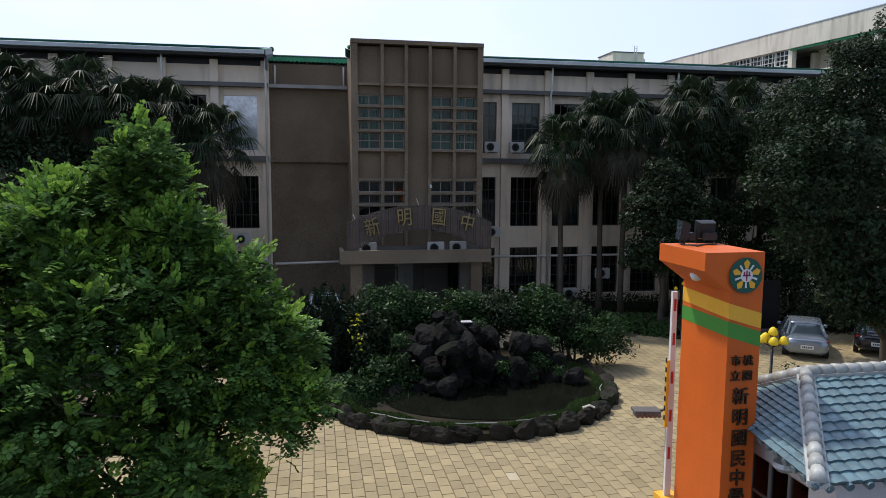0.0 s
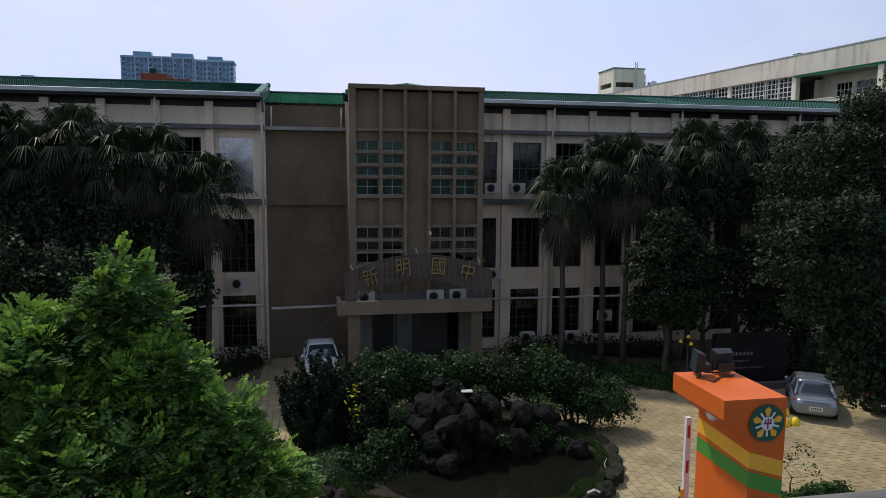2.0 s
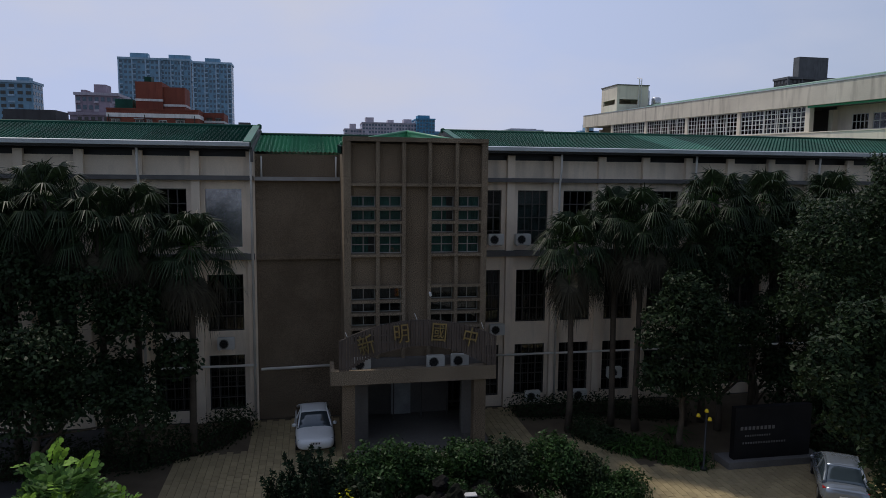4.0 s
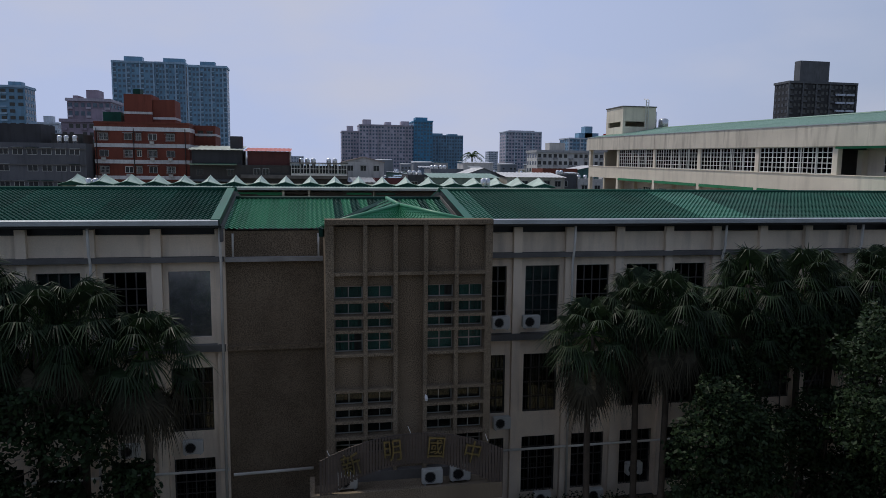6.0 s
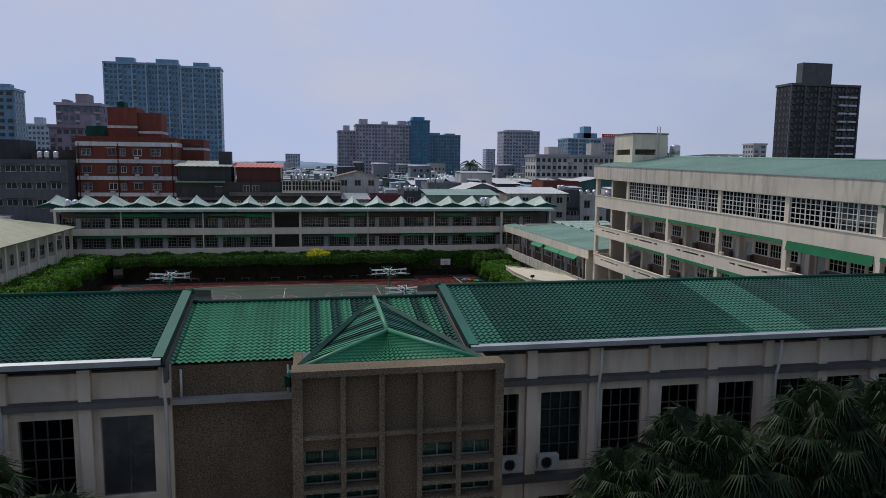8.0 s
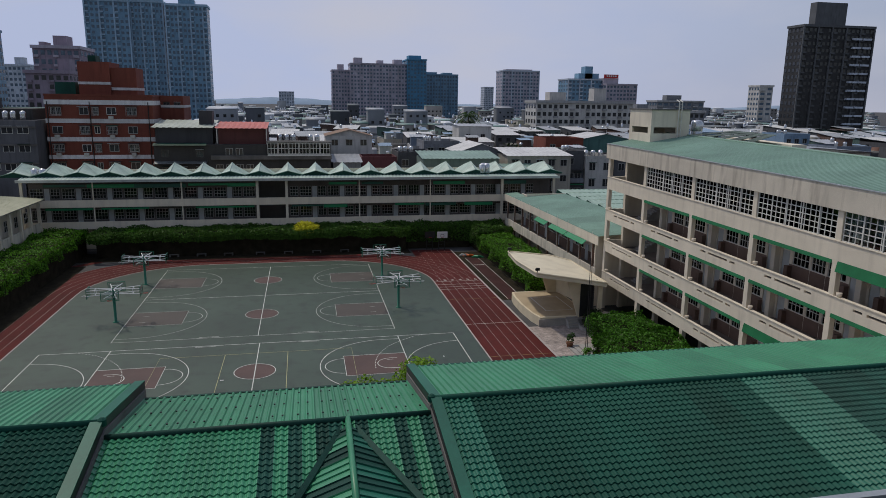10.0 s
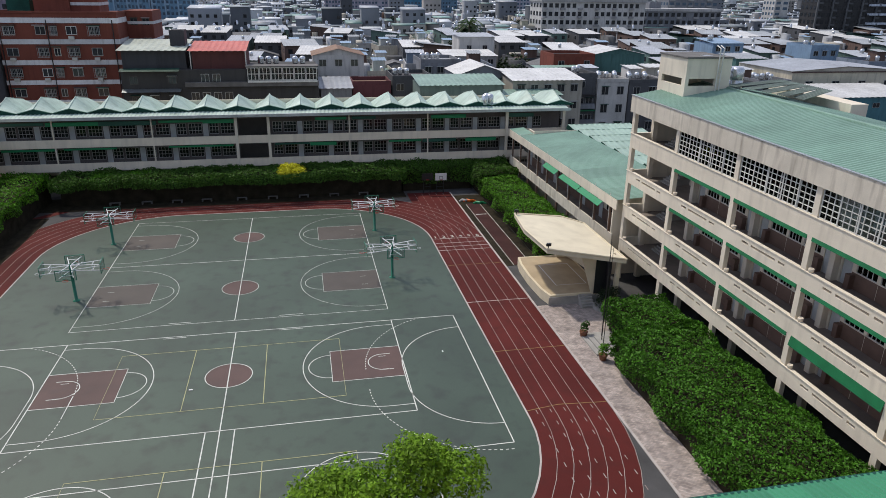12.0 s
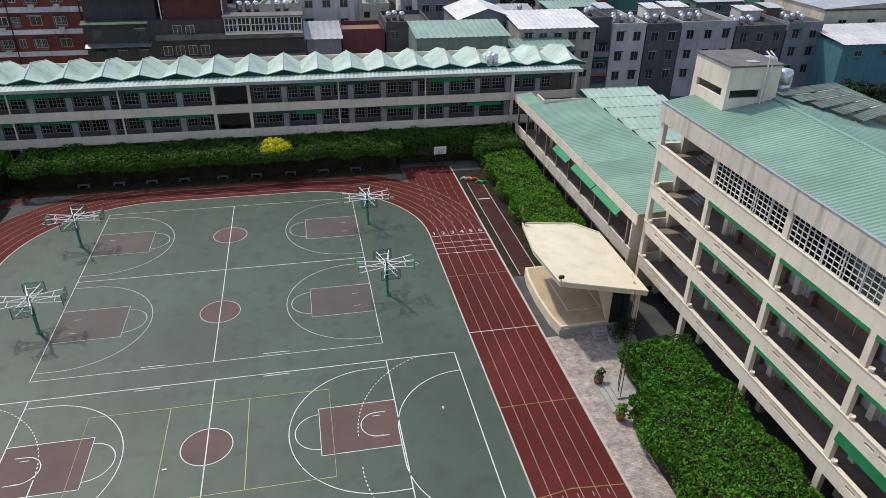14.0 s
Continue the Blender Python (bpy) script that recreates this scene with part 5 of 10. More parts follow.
for k, (a, b, z) in enumerate(((-35, -29, 10.6), (-28.8, -22, 10.6), (-14, -8, 10.6), (-22, -14.3, 10.6), (-35, -28, 7.0), (-8, -3.6, 10.6), (2, 7, 7.0), (7.1, 11, 7.0), (19, 24, 7.0), (24.2, 29.5, 7.0), (-13, -4, 7.0), (31, 36, 7.0), (13.4, 17, 10.6), (25.5, 31, 10.6), (-27, -20, 7.0), (38, 42, 10.6), (8, 12.6, 10.6))):
    g = G()
    drop = (0.35, 0.5, 0.3, 0.55)[k % 4]
    g.box(a, b, SY + 0.1, SY + 0.16, z - drop, z + 0.05)
    part("awning", g, GREENTRIM if k % 3 else TEALP, saw, "green roller awning")
PK = [28.5 + 4.5 * k for k in range(-15, 5)]
for x in PK:
    h, y0, y1, y2 = 2.25, SY + 0.5, SY + 4.2, 146.4
    zb, zg, zr, zv = 11.9, 12.5, 13.6, 11.3
    for s in (-1, 1):
        front = ((x + s * h, y0, zb), (x + s * h, y1, zv), (x, y1, zr), (x, y0, zg))
        back = ((x + s * h, y1, zv), (x + s * h, y2, zv), (x, y2, zg), (x, y1, zr))
        for c, n in ((front, 5), (back, 8)):
            flat_sheet(c if s < 0 else (c[1], c[0], c[3], c[2]), n, PALESAW, saw, "saw_sheet", -0.03)
    # the gable face's shade is put into its dark green colour
    g = G()
    g.add([(x - h + 0.1, y0 + 0.12, zb - 0.2), (x + h - 0.1, y0 + 0.12, zb - 0.2), (x + h - 0.1, y0 + 0.12, zb), (x, y0 + 0.12, zg - 0.04), (x - h + 0.1, y0 + 0.12, zb)], [(0, 1, 2, 3, 4)])
    part("gable_panel", g, GREENDARK, saw, "gable panel coloured dark green for its shade")
    g = G()
    g.tube([(x, y0 - 0.04, zg + 0.02), (x, y1, zr + 0.02), (x, y2, zg + 0.02)], 0.06, 6)
    part("ridge_cap", g, PALESAW, saw, smooth=True)
    g = G()
    for s in (-1, 1):
        g.tube([(x + s * h, y0, zb), (x, y0, zg)], 0.06, 5)
    part("verge", g, PALESHEET, saw)
for x, y in ((34.2, 137.2), (35.2, 137.8), (34.8, 138.6), (-36.6, 138.2), (-35.4, 138.0)):
    g = G()
    g.ring((x, y, 11.9 if x > 0 else 11.4), [(0.5, 0), (0.55, 0.1), (0.55, 1.3), (0.4, 1.5), (0.1, 1.6)], 14)
    tagged(part("water_tank", g, STEEL, smooth=True), "stainless steel water tank on the roof", "water tank", "roof tanks")

# ---- west range with a faded yellow roof ----
west = thing("west_range", "two-storey classroom range with faded yellow-green roof", "school building", (-40, 100, 0))
WX = -35.0
g = G()
g.box(-47, WX - 2.4, 56, 134, 0, 8.6)
part("wall", g, CREAM2, west)
g = G()
g.box(WX - 0.1, WX + 0.1, 56, 134, 3.9, 5.3)
part("balustrade", g, FASCIA, west)
g = G()
g.box(WX - 2.4, WX, 56, 134, 3.75, 3.95).box(WX - 2.4, WX + 0.5, 56, 134.3, 8.5, 8.7)
part("floor_slab", g, CONCRETE, west)
for y in np.arange(58, 134, 3.6):
    g = G()
    g.box(WX - 0.2, WX + 0.2, y - 0.22, y + 0.22, 0, 8.5)
    part("column", g, CREAM2, west)
    Face("x", WX - 2.4, -1).window(west, y + 0.6, y + 2.9, 5.0, 6.6, -0.08, 4, 2, WHITEFRAME, GLASS, 0.06)
for k in range(12):
    ya, yb = 56 + 68 * k / 12, 56 + 68 * (k + 1) / 12
    flat_sheet(((WX + 0.7, ya, 8.7), (WX + 0.7, yb, 8.7), (-42, yb, 11.0), (-42, ya, 11.0)), 10, LEFTROOF, west)
flat_sheet(((WX + 0.7, 124, 8.7), (WX + 0.7, 134.8, 8.7), (-42, 124.2, 11.0), (-42, 124, 11.0)), 10, LEFTROOF, west)
flat_sheet(((WX + 0.7, 134.8, 8.7), (-48, 134.8, 8.7), (-42, 124.2, 11.0), (-42, 124.2, 11.0)), 12, LEFTROOF, west)


# ---- hedges, stage and sports things of the school yard ----
def hedge(name, label, x0, x1, y0, y1, z1, n, size, leaf, wave=0.35, low=0.15, inset=0.45):
    """A clipped hedge: leaves over an uneven top and sides, round a block coloured dark as inner shade."""
    th = thing(name, label, "hedge", ((x0 + x1) / 2, (y0 + y1) / 2, 0))
    r = np.random.default_rng(int(abs(x0 * 13 + y0 * 7)) + 5)
    nx, ny = max(4, int((x1 - x0) / 1.1)), max(4, int((y1 - y0) / 1.1))

    def height(x, y):
        lump = np.abs(np.sin(np.floor(x * 1.7 + 0.35 * np.sin(y * 2.1)) * 12.9898 + np.floor(y * 1.7 + 0.35 * np.sin(x * 1.9)) * 78.233) * 43758.5453) % 1.0
        return z1 + wave * (np.sin(x * 1.1 + y * 0.7) * 0.35 + np.sin(x * 0.43 - y * 0.9) * 0.4 + np.sin(x * 2.3 + y * 1.9) * 0.2 + 0.75 * (lump - 0.6))

    top_a, side_a = (x1 - x0) * (y1 - y0), 2 * ((x1 - x0) + (y1 - y0)) * z1 * 0.8
    k = int(n * top_a / (top_a + side_a))
    c = np.empty((n, 3))
    nr = np.empty((n, 3))
    c[:k, 0], c[:k, 1] = r.uniform(x0, x1, k), r.uniform(y0, y1, k)
    edge = np.minimum(np.minimum(c[:k, 0] - x0, x1 - c[:k, 0]), np.minimum(c[:k, 1] - y0, y1 - c[:k, 1]))
    c[:k, 2] = height(c[:k, 0], c[:k, 1]) - 0.5 * np.exp(-edge * 2.2) - 0.3 * r.random(k) ** 2
    nr[:k] = (0, 0, 1)
    s = r.uniform(0, 2 * ((x1 - x0) + (y1 - y0)), n - k)
    wx, wy = x1 - x0, y1 - y0
    px = np.where(s < wx, x0 + s, np.where(s < wx + wy, x1, np.where(s < 2 * wx + wy, x1 - (s - wx - wy), x0)))
    py = np.where(s < wx, y0, np.where(s < wx + wy, y0 + s - wx, np.where(s < 2 * wx + wy, y1, y1 - (s - 2 * wx - wy))))
    nx_ = np.where(s < wx, 0, np.where(s < wx + wy, 1, np.where(s < 2 * wx + wy, 0, -1)))
    ny_ = np.where(s < wx, -1, np.where(s < wx + wy, 0, np.where(s < 2 * wx + wy, 1, 0)))
    zz = r.uniform(low, 1, n - k) ** 0.75
    bulge = 0.25 * np.sin(px * 1.3 + py * 1.1) + 0.2 * np.sin(zz * 7 + px + py) - 0.25 * r.random(n - k) ** 2 - 0.3 * (zz > 0.92)
    c[k:, 0], c[k:, 1] = px + nx_ * bulge, py + ny_ * bulge
    c[k:, 2] = zz * height(px, py)
    nr[k:] = np.stack([nx_, ny_, 0.3 + 0 * nx_], 1)
    v, f = leaf_quads(c, nr * 0.8 + unit(n, r) * 0.75, size * (0.6 + 0.8 * r.random(n)), r)
    part("foliage", mesh_np("foliage", v, f), leaf, th)
    # solid block, coloured dark for the shade among the leaves
    g = G()
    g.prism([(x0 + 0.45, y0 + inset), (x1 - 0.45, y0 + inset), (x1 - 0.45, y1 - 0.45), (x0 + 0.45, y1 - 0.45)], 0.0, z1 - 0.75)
    part("core", g, SOIL, th, "solid dark block standing for shade inside the hedge")
    return th


hedge("hedge", "tall clipped green hedge beside the classroom block", 29.7, 37.6, 44, 78.6, 3.1, 56000, 0.22, LEAF_HEDGE2)
hedge("hedge", "clipped dark green hedge behind the flagpoles", 31.9, 37.6, 78.0, 84.6, 3.0, 12000, 0.22, LEAF_HEDGE2)
hedge("hedge", "clipped bright green hedge beside the stage", 31.2, 36.9, 100.8, 128, 3.2, 24000, 0.24, LEAF_HEDGE)
hedge("hedge", "dark green clipped hedge before the far classrooms", -27.3, 20.6, 128.5, 135.0, 4.2, 40000, 0.27, LEAF_HEDGED, low=0.6, inset=2.8)
for x in (-20, -15.8, -11.8, -7.8, -3.0, 1.3, 5.7, 10.1, 14.4):
    bench = thing("bench", "low dark concrete bench under the far hedge", "bench", (x, 130.8, 0), "benches under the hedge")
    part("seat", G().box(x - 0.7, x + 0.7, 130.6, 131.0, 0.34, 0.42), DARKCON, bench)
    for d in (-0.6, 0.6):
        part("leg", G().box(x + d - 0.1, x + d + 0.1, 130.64, 130.96, 0, 0.34), DARKCON, bench)
hedge("hedge", "dark green clipped hedge behind the basketball stands", 20.0, 31.4, 131.6, 135.0, 4.1, 11000, 0.27, LEAF_HEDGED, low=0.2)
# dark sheet over the outer lanes stands for the shade along the hedge
g = G()
g.box(-30, 20.5, 128.7, 135, -0.01, 0.03)
solid("planting_bed", g, SOIL, "dark ground sheet under the far hedge, standing for its shade", "planting bed")
hedge("hedge", "dark green hedge in the far corner", 31.0, 37.0, 127.0, 134.9, 4.1, 9000, 0.27, LEAF_HEDGED)
hedge("hedge", "bright green hedge along the west range", -34.8, -28.6, 60, 134.6, 4.3, 38000, 0.27, LEAF_HEDGE, low=0.45, inset=0.8)
# dark soil here, widened so that it also paints the hedge's shade
solid("planting_bed", G().box(-34.8, -27.0, 60, 126, -0.01, 0.03), SOIL, "dark soil strip that also stands for west hedge shade", "planting bed")
v, f = crown([(4.1, 131.0, 4.35, 1.7, 1.2, 0.7), (5.0, 129.9, 4.0, 1.3, 1.0, 0.8), (3.4, 129.8, 3.9, 1.2, 0.9, 0.8), (4.3, 129.2, 3.4, 1.1, 0.7, 0.7)], 2400, 0.26)
sh = thing("shrub", "bright yellow-leaved shrub growing out of the dark hedge", "shrub", (4.1, 131.6, 0))
part("foliage", mesh_np("foliage", v, f), LEAF_YELLOW, sh)
g = G()
limbs(g, (4.1, 131.6, 0), (4.1, 131.6, 3.4), [(3.4, 131.4, 4), (4.8, 131.5, 4.2)], 0.06)
part("stem", g, BARK, sh)
v, f = crown([(-22 + 1.6 * k, 132.4, 3.95, 1.1, 1.4, 0.25) for k in range(5)], 2600, 0.24)
sh = thing("shrub", "fresh green growth on the clipped hedge", "shrub", (-19, 132.4, 0))
part("foliage", mesh_np("foliage", v, f), LEAF_HEDGE, sh)

# open-air stage
stage = thing("open_air_stage", "cream concrete open-air stage with slanting roof slab", "stage", (31, 95, 0))
g = G()
g.prism([(28.7, 89.9), (34.6, 89.9), (34.6, 100.3), (28.7, 100.3), (28.35, 98.5), (28.2, 95.1), (28.35, 91.6)], 0, 1.0)
part("platform", g, STAGEPAINT, stage, "cream stage platform")
part("stage_floor", G().prism([(28.9, 90.15), (34.4, 90.15), (34.4, 100.1), (28.9, 100.1), (28.6, 98.4), (28.45, 95.1), (28.6, 91.7)], 0.99, 1.004), STAGEFLOOR, stage, "tan worn stage floor")
g = G()
g.prism([(28.55, 89.75), (34.6, 89.75), (34.6, 89.9), (28.7, 89.9)], 0, 0.82)
part("platform_face", g, CONCRETE, stage)
g = G()
g.strip([(30.2, 92.2), (33.4, 92.2), (33.4, 97.6), (30.2, 97.6)], 0.12, 1.012, True)
part("painted_square", g, WHITEP, stage)
g = G()
n = 9
ring0 = [(34.0 + 0.9 * math.sin(math.pi * k / n), 90.3 + 9.7 * k / n) for k in range(n + 1)]
pts = ring0 + [(x + 0.2, y) for x, y in reversed(ring0)]
g.prism([(x, y) for x, y in reversed(pts)], 0.99, 5.0)
part("back_wall", g, STAGEPAINT, stage, "curved cream back wall")
for y in (89.95, 99.6):
    g = G()
    g.add([(33.0, y, 0.99), (34.4, y, 0.99), (34.4, y, 5.0), (31.6, y, 5.1), (33.0, y + 0.2, 0.99), (34.4, y + 0.2, 0.99), (34.4, y + 0.2, 5.0), (31.6, y + 0.2, 5.1)],
          [(0, 1, 2, 3), (7, 6, 5, 4), (0, 3, 7, 4), (1, 5, 6, 2), (3, 2, 6, 7)])
    part("side_wall", g, STAGEPAINT, stage)
g = G()
RP = [(27.85, 89.2, 6.15), (35.45, 88.1, 5.05), (35.55, 99.0, 5.05), (33.5, 100.6, 5.4), (28.0, 100.2, 6.15), (27.3, 94.6, 6.3)]
g.add([(x, y, z - 0.42) for x, y, z in RP] + RP, [tuple(range(5, -1, -1)), tuple(range(6, 12))] + [(i, (i + 1) % 6, 6 + (i + 1) % 6, 6 + i) for i in range(6)])
part("roof_slab", g, STAGEROOF, stage, "cream roof slab stained at its rear edge")
g = G()
for i in range(6):
    a, b = Vector(RP[i]), Vector(RP[(i + 1) % 6])
    c = (a + b) / 2
    g.tube([a + Vector((0, 0, 0.03)), b + Vector((0, 0, 0.03))], 0.09, 5)
part("roof_edge", g, STAGEPAINT, stage)
for cx, cy, ra, rb_, ph in ((34.3, 97.2, 0.7, 1.9, 0.3), (34.7, 94.3, 0.35, 1.5, 1.7), (33.3, 99.4, 1.1, 0.5, 2.9), (34.9, 90.6, 0.3, 1.2, 0.9)):
    g = G()
    pts = [(cx + ra * math.cos(q) * (1 + 0.25 * math.sin(3 * q + ph)), cy + rb_ * math.sin(q) * (1 + 0.2 * math.cos(4 * q + ph))) for q in np.linspace(0, 2 * math.pi, 25)[:-1]]
    g.add([(x, y, 6.19 - 0.1455 * (x - 27.6) + 0.012) for x, y in pts], [tuple(range(24))])
    part("moss_stain", g, STAGESTAIN, stage, "dark water stain on the roof slab")
for y in (88.7, 99.4):
    g = G()
    g.box(34.8, 35.2, y, y + 0.4, 0, 5.0)
    part("pillar", g, STAGEPAINT, stage)
g = G()
g.box(34.3, 34.36, 88.9, 89.9, 0.2, 4.6).box(33.2, 34.3, 89.83, 89.89, 0.9, 4.6)
part("side_door", g, DARKMETAL, stage, "dark metal side door")
g = G()
for k in range(5):
    g.box(31.6, 32.9, 88.6 + 0.25 * k, 89.75, 0.2 * k, 0.2 * (k + 1))
part("steps", g, CONCRETE, stage, "concrete steps")
for x, y in ((28.0, 89.4), (28.1, 99.9)):
    lamp = thing("floodlight", "small grey floodlight on the stage roof", "floodlight", (x, y, 6.15))
    g = G()
    g.tube([(x, y, 6.1), (x, y, 6.45)], 0.04, 6)
    part("bracket", g, DARKMETAL, lamp)
    g = G()
    g.add([(x - 0.22, y - 0.1, 6.4), (x + 0.22, y - 0.1, 6.4), (x + 0.22, y + 0.15, 6.45), (x - 0.22, y + 0.15, 6.45), (x - 0.22, y - 0.15, 6.7), (x + 0.22, y - 0.15, 6.7), (x + 0.16, y + 0.1, 6.68), (x - 0.16, y + 0.1, 6.68)],
          [(3, 2, 1, 0), (4, 5, 6, 7), (0, 1, 5, 4), (1, 2, 6, 5), (2, 3, 7, 6), (3, 0, 4, 7)])
    part("head", g, DARKMETAL, lamp)

# four basketball posts, each with four boards on truss arms
def hoop_post(x, y, turn):
    th = thing("basketball_post", "green basketball post with white truss arms and four backboards", "basketball post", (0, 0, 0), "multi-arm basketball posts")
    g = G()
    g.ring((0, 0, 0), [(0.34, 0), (0.34, 0.04), (0.15, 0.07), (0.14, 3.0), (0.12, 3.8), (0.05, 3.84)], 12)
    part("post", g, POLEGREEN, th, "green steel post", True)
    for k, R in enumerate((2.75, 2.0, 2.45, 2.0)):
        a = radians(90 * k)
        c, s = math.cos(a), math.sin(a)

        def P(r, t, z):
            return (c * r - s * t, s * r + c * t, z)

        g = G()
        for z0, z1 in ((3.72, 3.78), (3.2, 3.2)):
            for t in (-0.62, 0.62):
                g.tube([P(0.1, t * 0.12, z0), P(R, t, z1)], 0.042, 6)
            g.tube([P(R * 0.72, -0.46, (z0 + z1) / 2), P(R * 0.72, 0.46, (z0 + z1) / 2)], 0.03, 5)
        for t in (-0.62, 0.62):
            g.tube([P(R * 0.72, t * 0.74, 3.2), P(R * 0.72, t * 0.74, 3.75)], 0.025, 5)
        part("arm", g, STEELWHITE, th, "white steel truss arm")
        g = G()
        w, z0, z1 = 0.9, 2.95, 4.0
        for t0, t1, za, zb in ((-w, w, z0, z0 + 0.05), (-w, w, z1 - 0.05, z1), (-w, -w + 0.05, z0 + 0.05, z1 - 0.05), (w - 0.05, w, z0 + 0.05, z1 - 0.05), (-0.3, 0.3, 3.1, 3.14), (-0.3, 0.3, 3.5, 3.54)):
            g.add([P(R + d, t, z) for d in (0, 0.05) for t, z in ((t0, za), (t1, za), (t1, zb), (t0, zb))], [(0, 1, 2, 3), (7, 6, 5, 4), (0, 4, 5, 1), (1, 5, 6, 2), (2, 6, 7, 3), (3, 7, 4, 0)])
        part("board_frame", g, POLEGREEN, th, "dark green backboard frame")
        g = G()
        g.add([P(R + 0.015 + d, t, z) for d in (0, 0.02) for t, z in ((-0.85, 3.0), (0.85, 3.0), (0.85, 3.95), (-0.85, 3.95))], [(0, 1, 2, 3), (7, 6, 5, 4), (0, 4, 5, 1), (1, 5, 6, 2), (2, 6, 7, 3), (3, 7, 4, 0)])
        pn = part("backboard", g, GLASSPALE, th, "clear backboard")
        pn.visible_shadow = False
        g = G()
        g.tube([P(R + 0.42 + 0.23 * math.cos(q), 0.23 * math.sin(q), 3.08) for q in np.linspace(0, 2 * math.pi, 15)], 0.018, 5)
        g.tube([P(R + 0.05, 0, 3.08), P(R + 0.2, 0, 3.08)], 0.03, 5)
        part("rim", g, REDP if k != 2 else STEELWHITE, th)
    th.matrix_basis = pose(x, y, 0, 0, 0, turn)
    return th


post = hoop_post(14.3, 114.7, 182)
for x, y, turn in ((14.5, 99.3, 184), (-16.6, 114.6, 2), (-16.4, 98.7, 4)):
    copy_thing(post, pose(x, y, 0, 0, 0, turn))


# two movable stands against the hedge
def stand(x, y, dark):
    th = thing("basketball_stand", "movable basketball stand with a white board" if not dark else "old dark movable basketball stand", "basketball stand", (x, y, 0))
    g = G()
    for s in (-0.5, 0.5):
        g.tube([(x + s, y + 1.2, 0.05), (x + s, y - 0.2, 0.05), (x + s, y, 1.4), (x + s * 0.8, y - 0.6, 2.6)], 0.045, 6)
    for z in (0.5, 1.0, 1.4):
        g.tube([(x - 0.5, y, z), (x + 0.5, y, z)], 0.04, 6)
    part("frame", g, DARKMETAL, th)
    g = G()
    g.box(x - 0.85, x + 0.85, y - 0.66, y - 0.6, 2.15, 3.2)
    b = part("backboard", g, DARKMETAL if dark else WHITEP, th)
    g = G()
    g.strip([(x - 0.3, 0), (x + 0.3, 0)], 0.05, 0)
    gg = G()
    for u0, u1, z0, z1 in ((-0.28, 0.28, 2.3, 2.35), (-0.28, 0.28, 2.72, 2.77), (-0.28, -0.23, 2.35, 2.72), (0.23, 0.28, 2.35, 2.72)):
        gg.box(x + u0, x + u1, y - 0.672, y - 0.664, z0, z1)
    part("target_square", gg, DARKMETAL, b, local=True)
    g = G()
    g.tube([(x + 0.23 * math.cos(q), y - 0.92 + 0.23 * math.sin(q), 2.3) for q in np.linspace(0, 2 * math.pi, 15)], 0.018, 5)
    part("rim", g, REDP, th)


stand(25.8, 130.1, False)
stand(23.8, 130.3, True)

# flag poles on a stepped base, pots, litter
base = thing("flagpole_base", "stepped grey stone flagpole base with three poles", "flagpole", (30.6, 81.5, 0))
for k, (d, h) in enumerate(((1.9, 0.14), (1.35, 0.28), (0.8, 0.44))):
    g = G()
    g.prism([(30.7 - d * 0.75, 81.6 - d), (30.7 + d * 0.75, 81.6 - d), (30.7 + d * 0.75, 81.6 + d), (30.7 - d * 0.75, 81.6 + d)], 0.14 * k, h)
    part("step", g, CONCRETE, base)
for x, y in ((30.35, 80.9), (30.75, 82.2), (30.5, 81.6)):
    g = G()
    g.tube([(x, y, 0.4), (x, y, 1.2), (x, y, 9.5)], [0.035, 0.035, 0.016], 8)
    part("pole", g, DARKMETAL, base)
for x, y, s in ((29.5, 83.2, 0.8), (29.5, 79.0, 1.0)):
    pot = thing("potted_plant", "leafy plant in a dark clay pot", "plant", (x, y, 0.0))
    g = G()
    g.ring((x, y, 0), [(0.26, 0), (0.36, 0.45), (0.4, 0.5), (0.34, 0.5), (0.3, 0.42)], 14)
    part("pot", g, TERRACOTTA, pot, "", True)
    v, f = crown([(x, y, 0.9, 0.45 * s, 0.45 * s, 0.5 * s), (x + 0.2, y, 1.2, 0.3, 0.3, 0.3)], 260, 0.2)
    part("foliage", mesh_np("foliage", v, f), LEAF_MID if s < 1 else LEAF_HEDGE, pot)
tree("shrub", "dark round shrub beside the stage steps", (33.9, 88.3, 0), (33.9, 88.3, 0.9), [(33.8, 88.4, 1.2, 0.9, 0.8, 0.8), (34.5, 88.2, 1.5, 0.7, 0.7, 0.8), (33.4, 88.0, 0.8, 0.7, 0.7, 0.6)], 1500, 0.16, LEAF_DARK, 0.07, "shrub")
g = G()
g.ring((33.9, 88.3, 0), [(1.25, 0), (1.25, 0.35), (1.1, 0.35), (1.05, 0.25)], 20)
tagged(part("planter_ring", g, CONCRETE), "low round concrete planter ring", "planter")
r = np.random.default_rng(3)
for col, lab in ((GREENTRIM, "green"), (ORANGE, "orange"), (CONCRETE, "grey")):
    pile = G()
    for k in range(1):
        x, y = 28.9 + r.normal() * 0.7, 125.4 + r.normal() * 0.6
        pile.tube([(x - 0.9, y, 0.06), (x - 0.4, y + 0.3, 0.14), (x, y - 0.2, 0.2), (x + 0.5, y + 0.1, 0.12), (x + 1.0, y - 0.2, 0.06)], [0.1, 0.25, 0.2, 0.22, 0.05], 7)
    tagged(part("cloth_bundle", pile, col), f"crumpled {lab} cloth lying by the hedge", "cloth")
ut = thing("litter", "small piece of white litter on the court", "litter", (-3.4, 80.2, 0.03))
g = G()
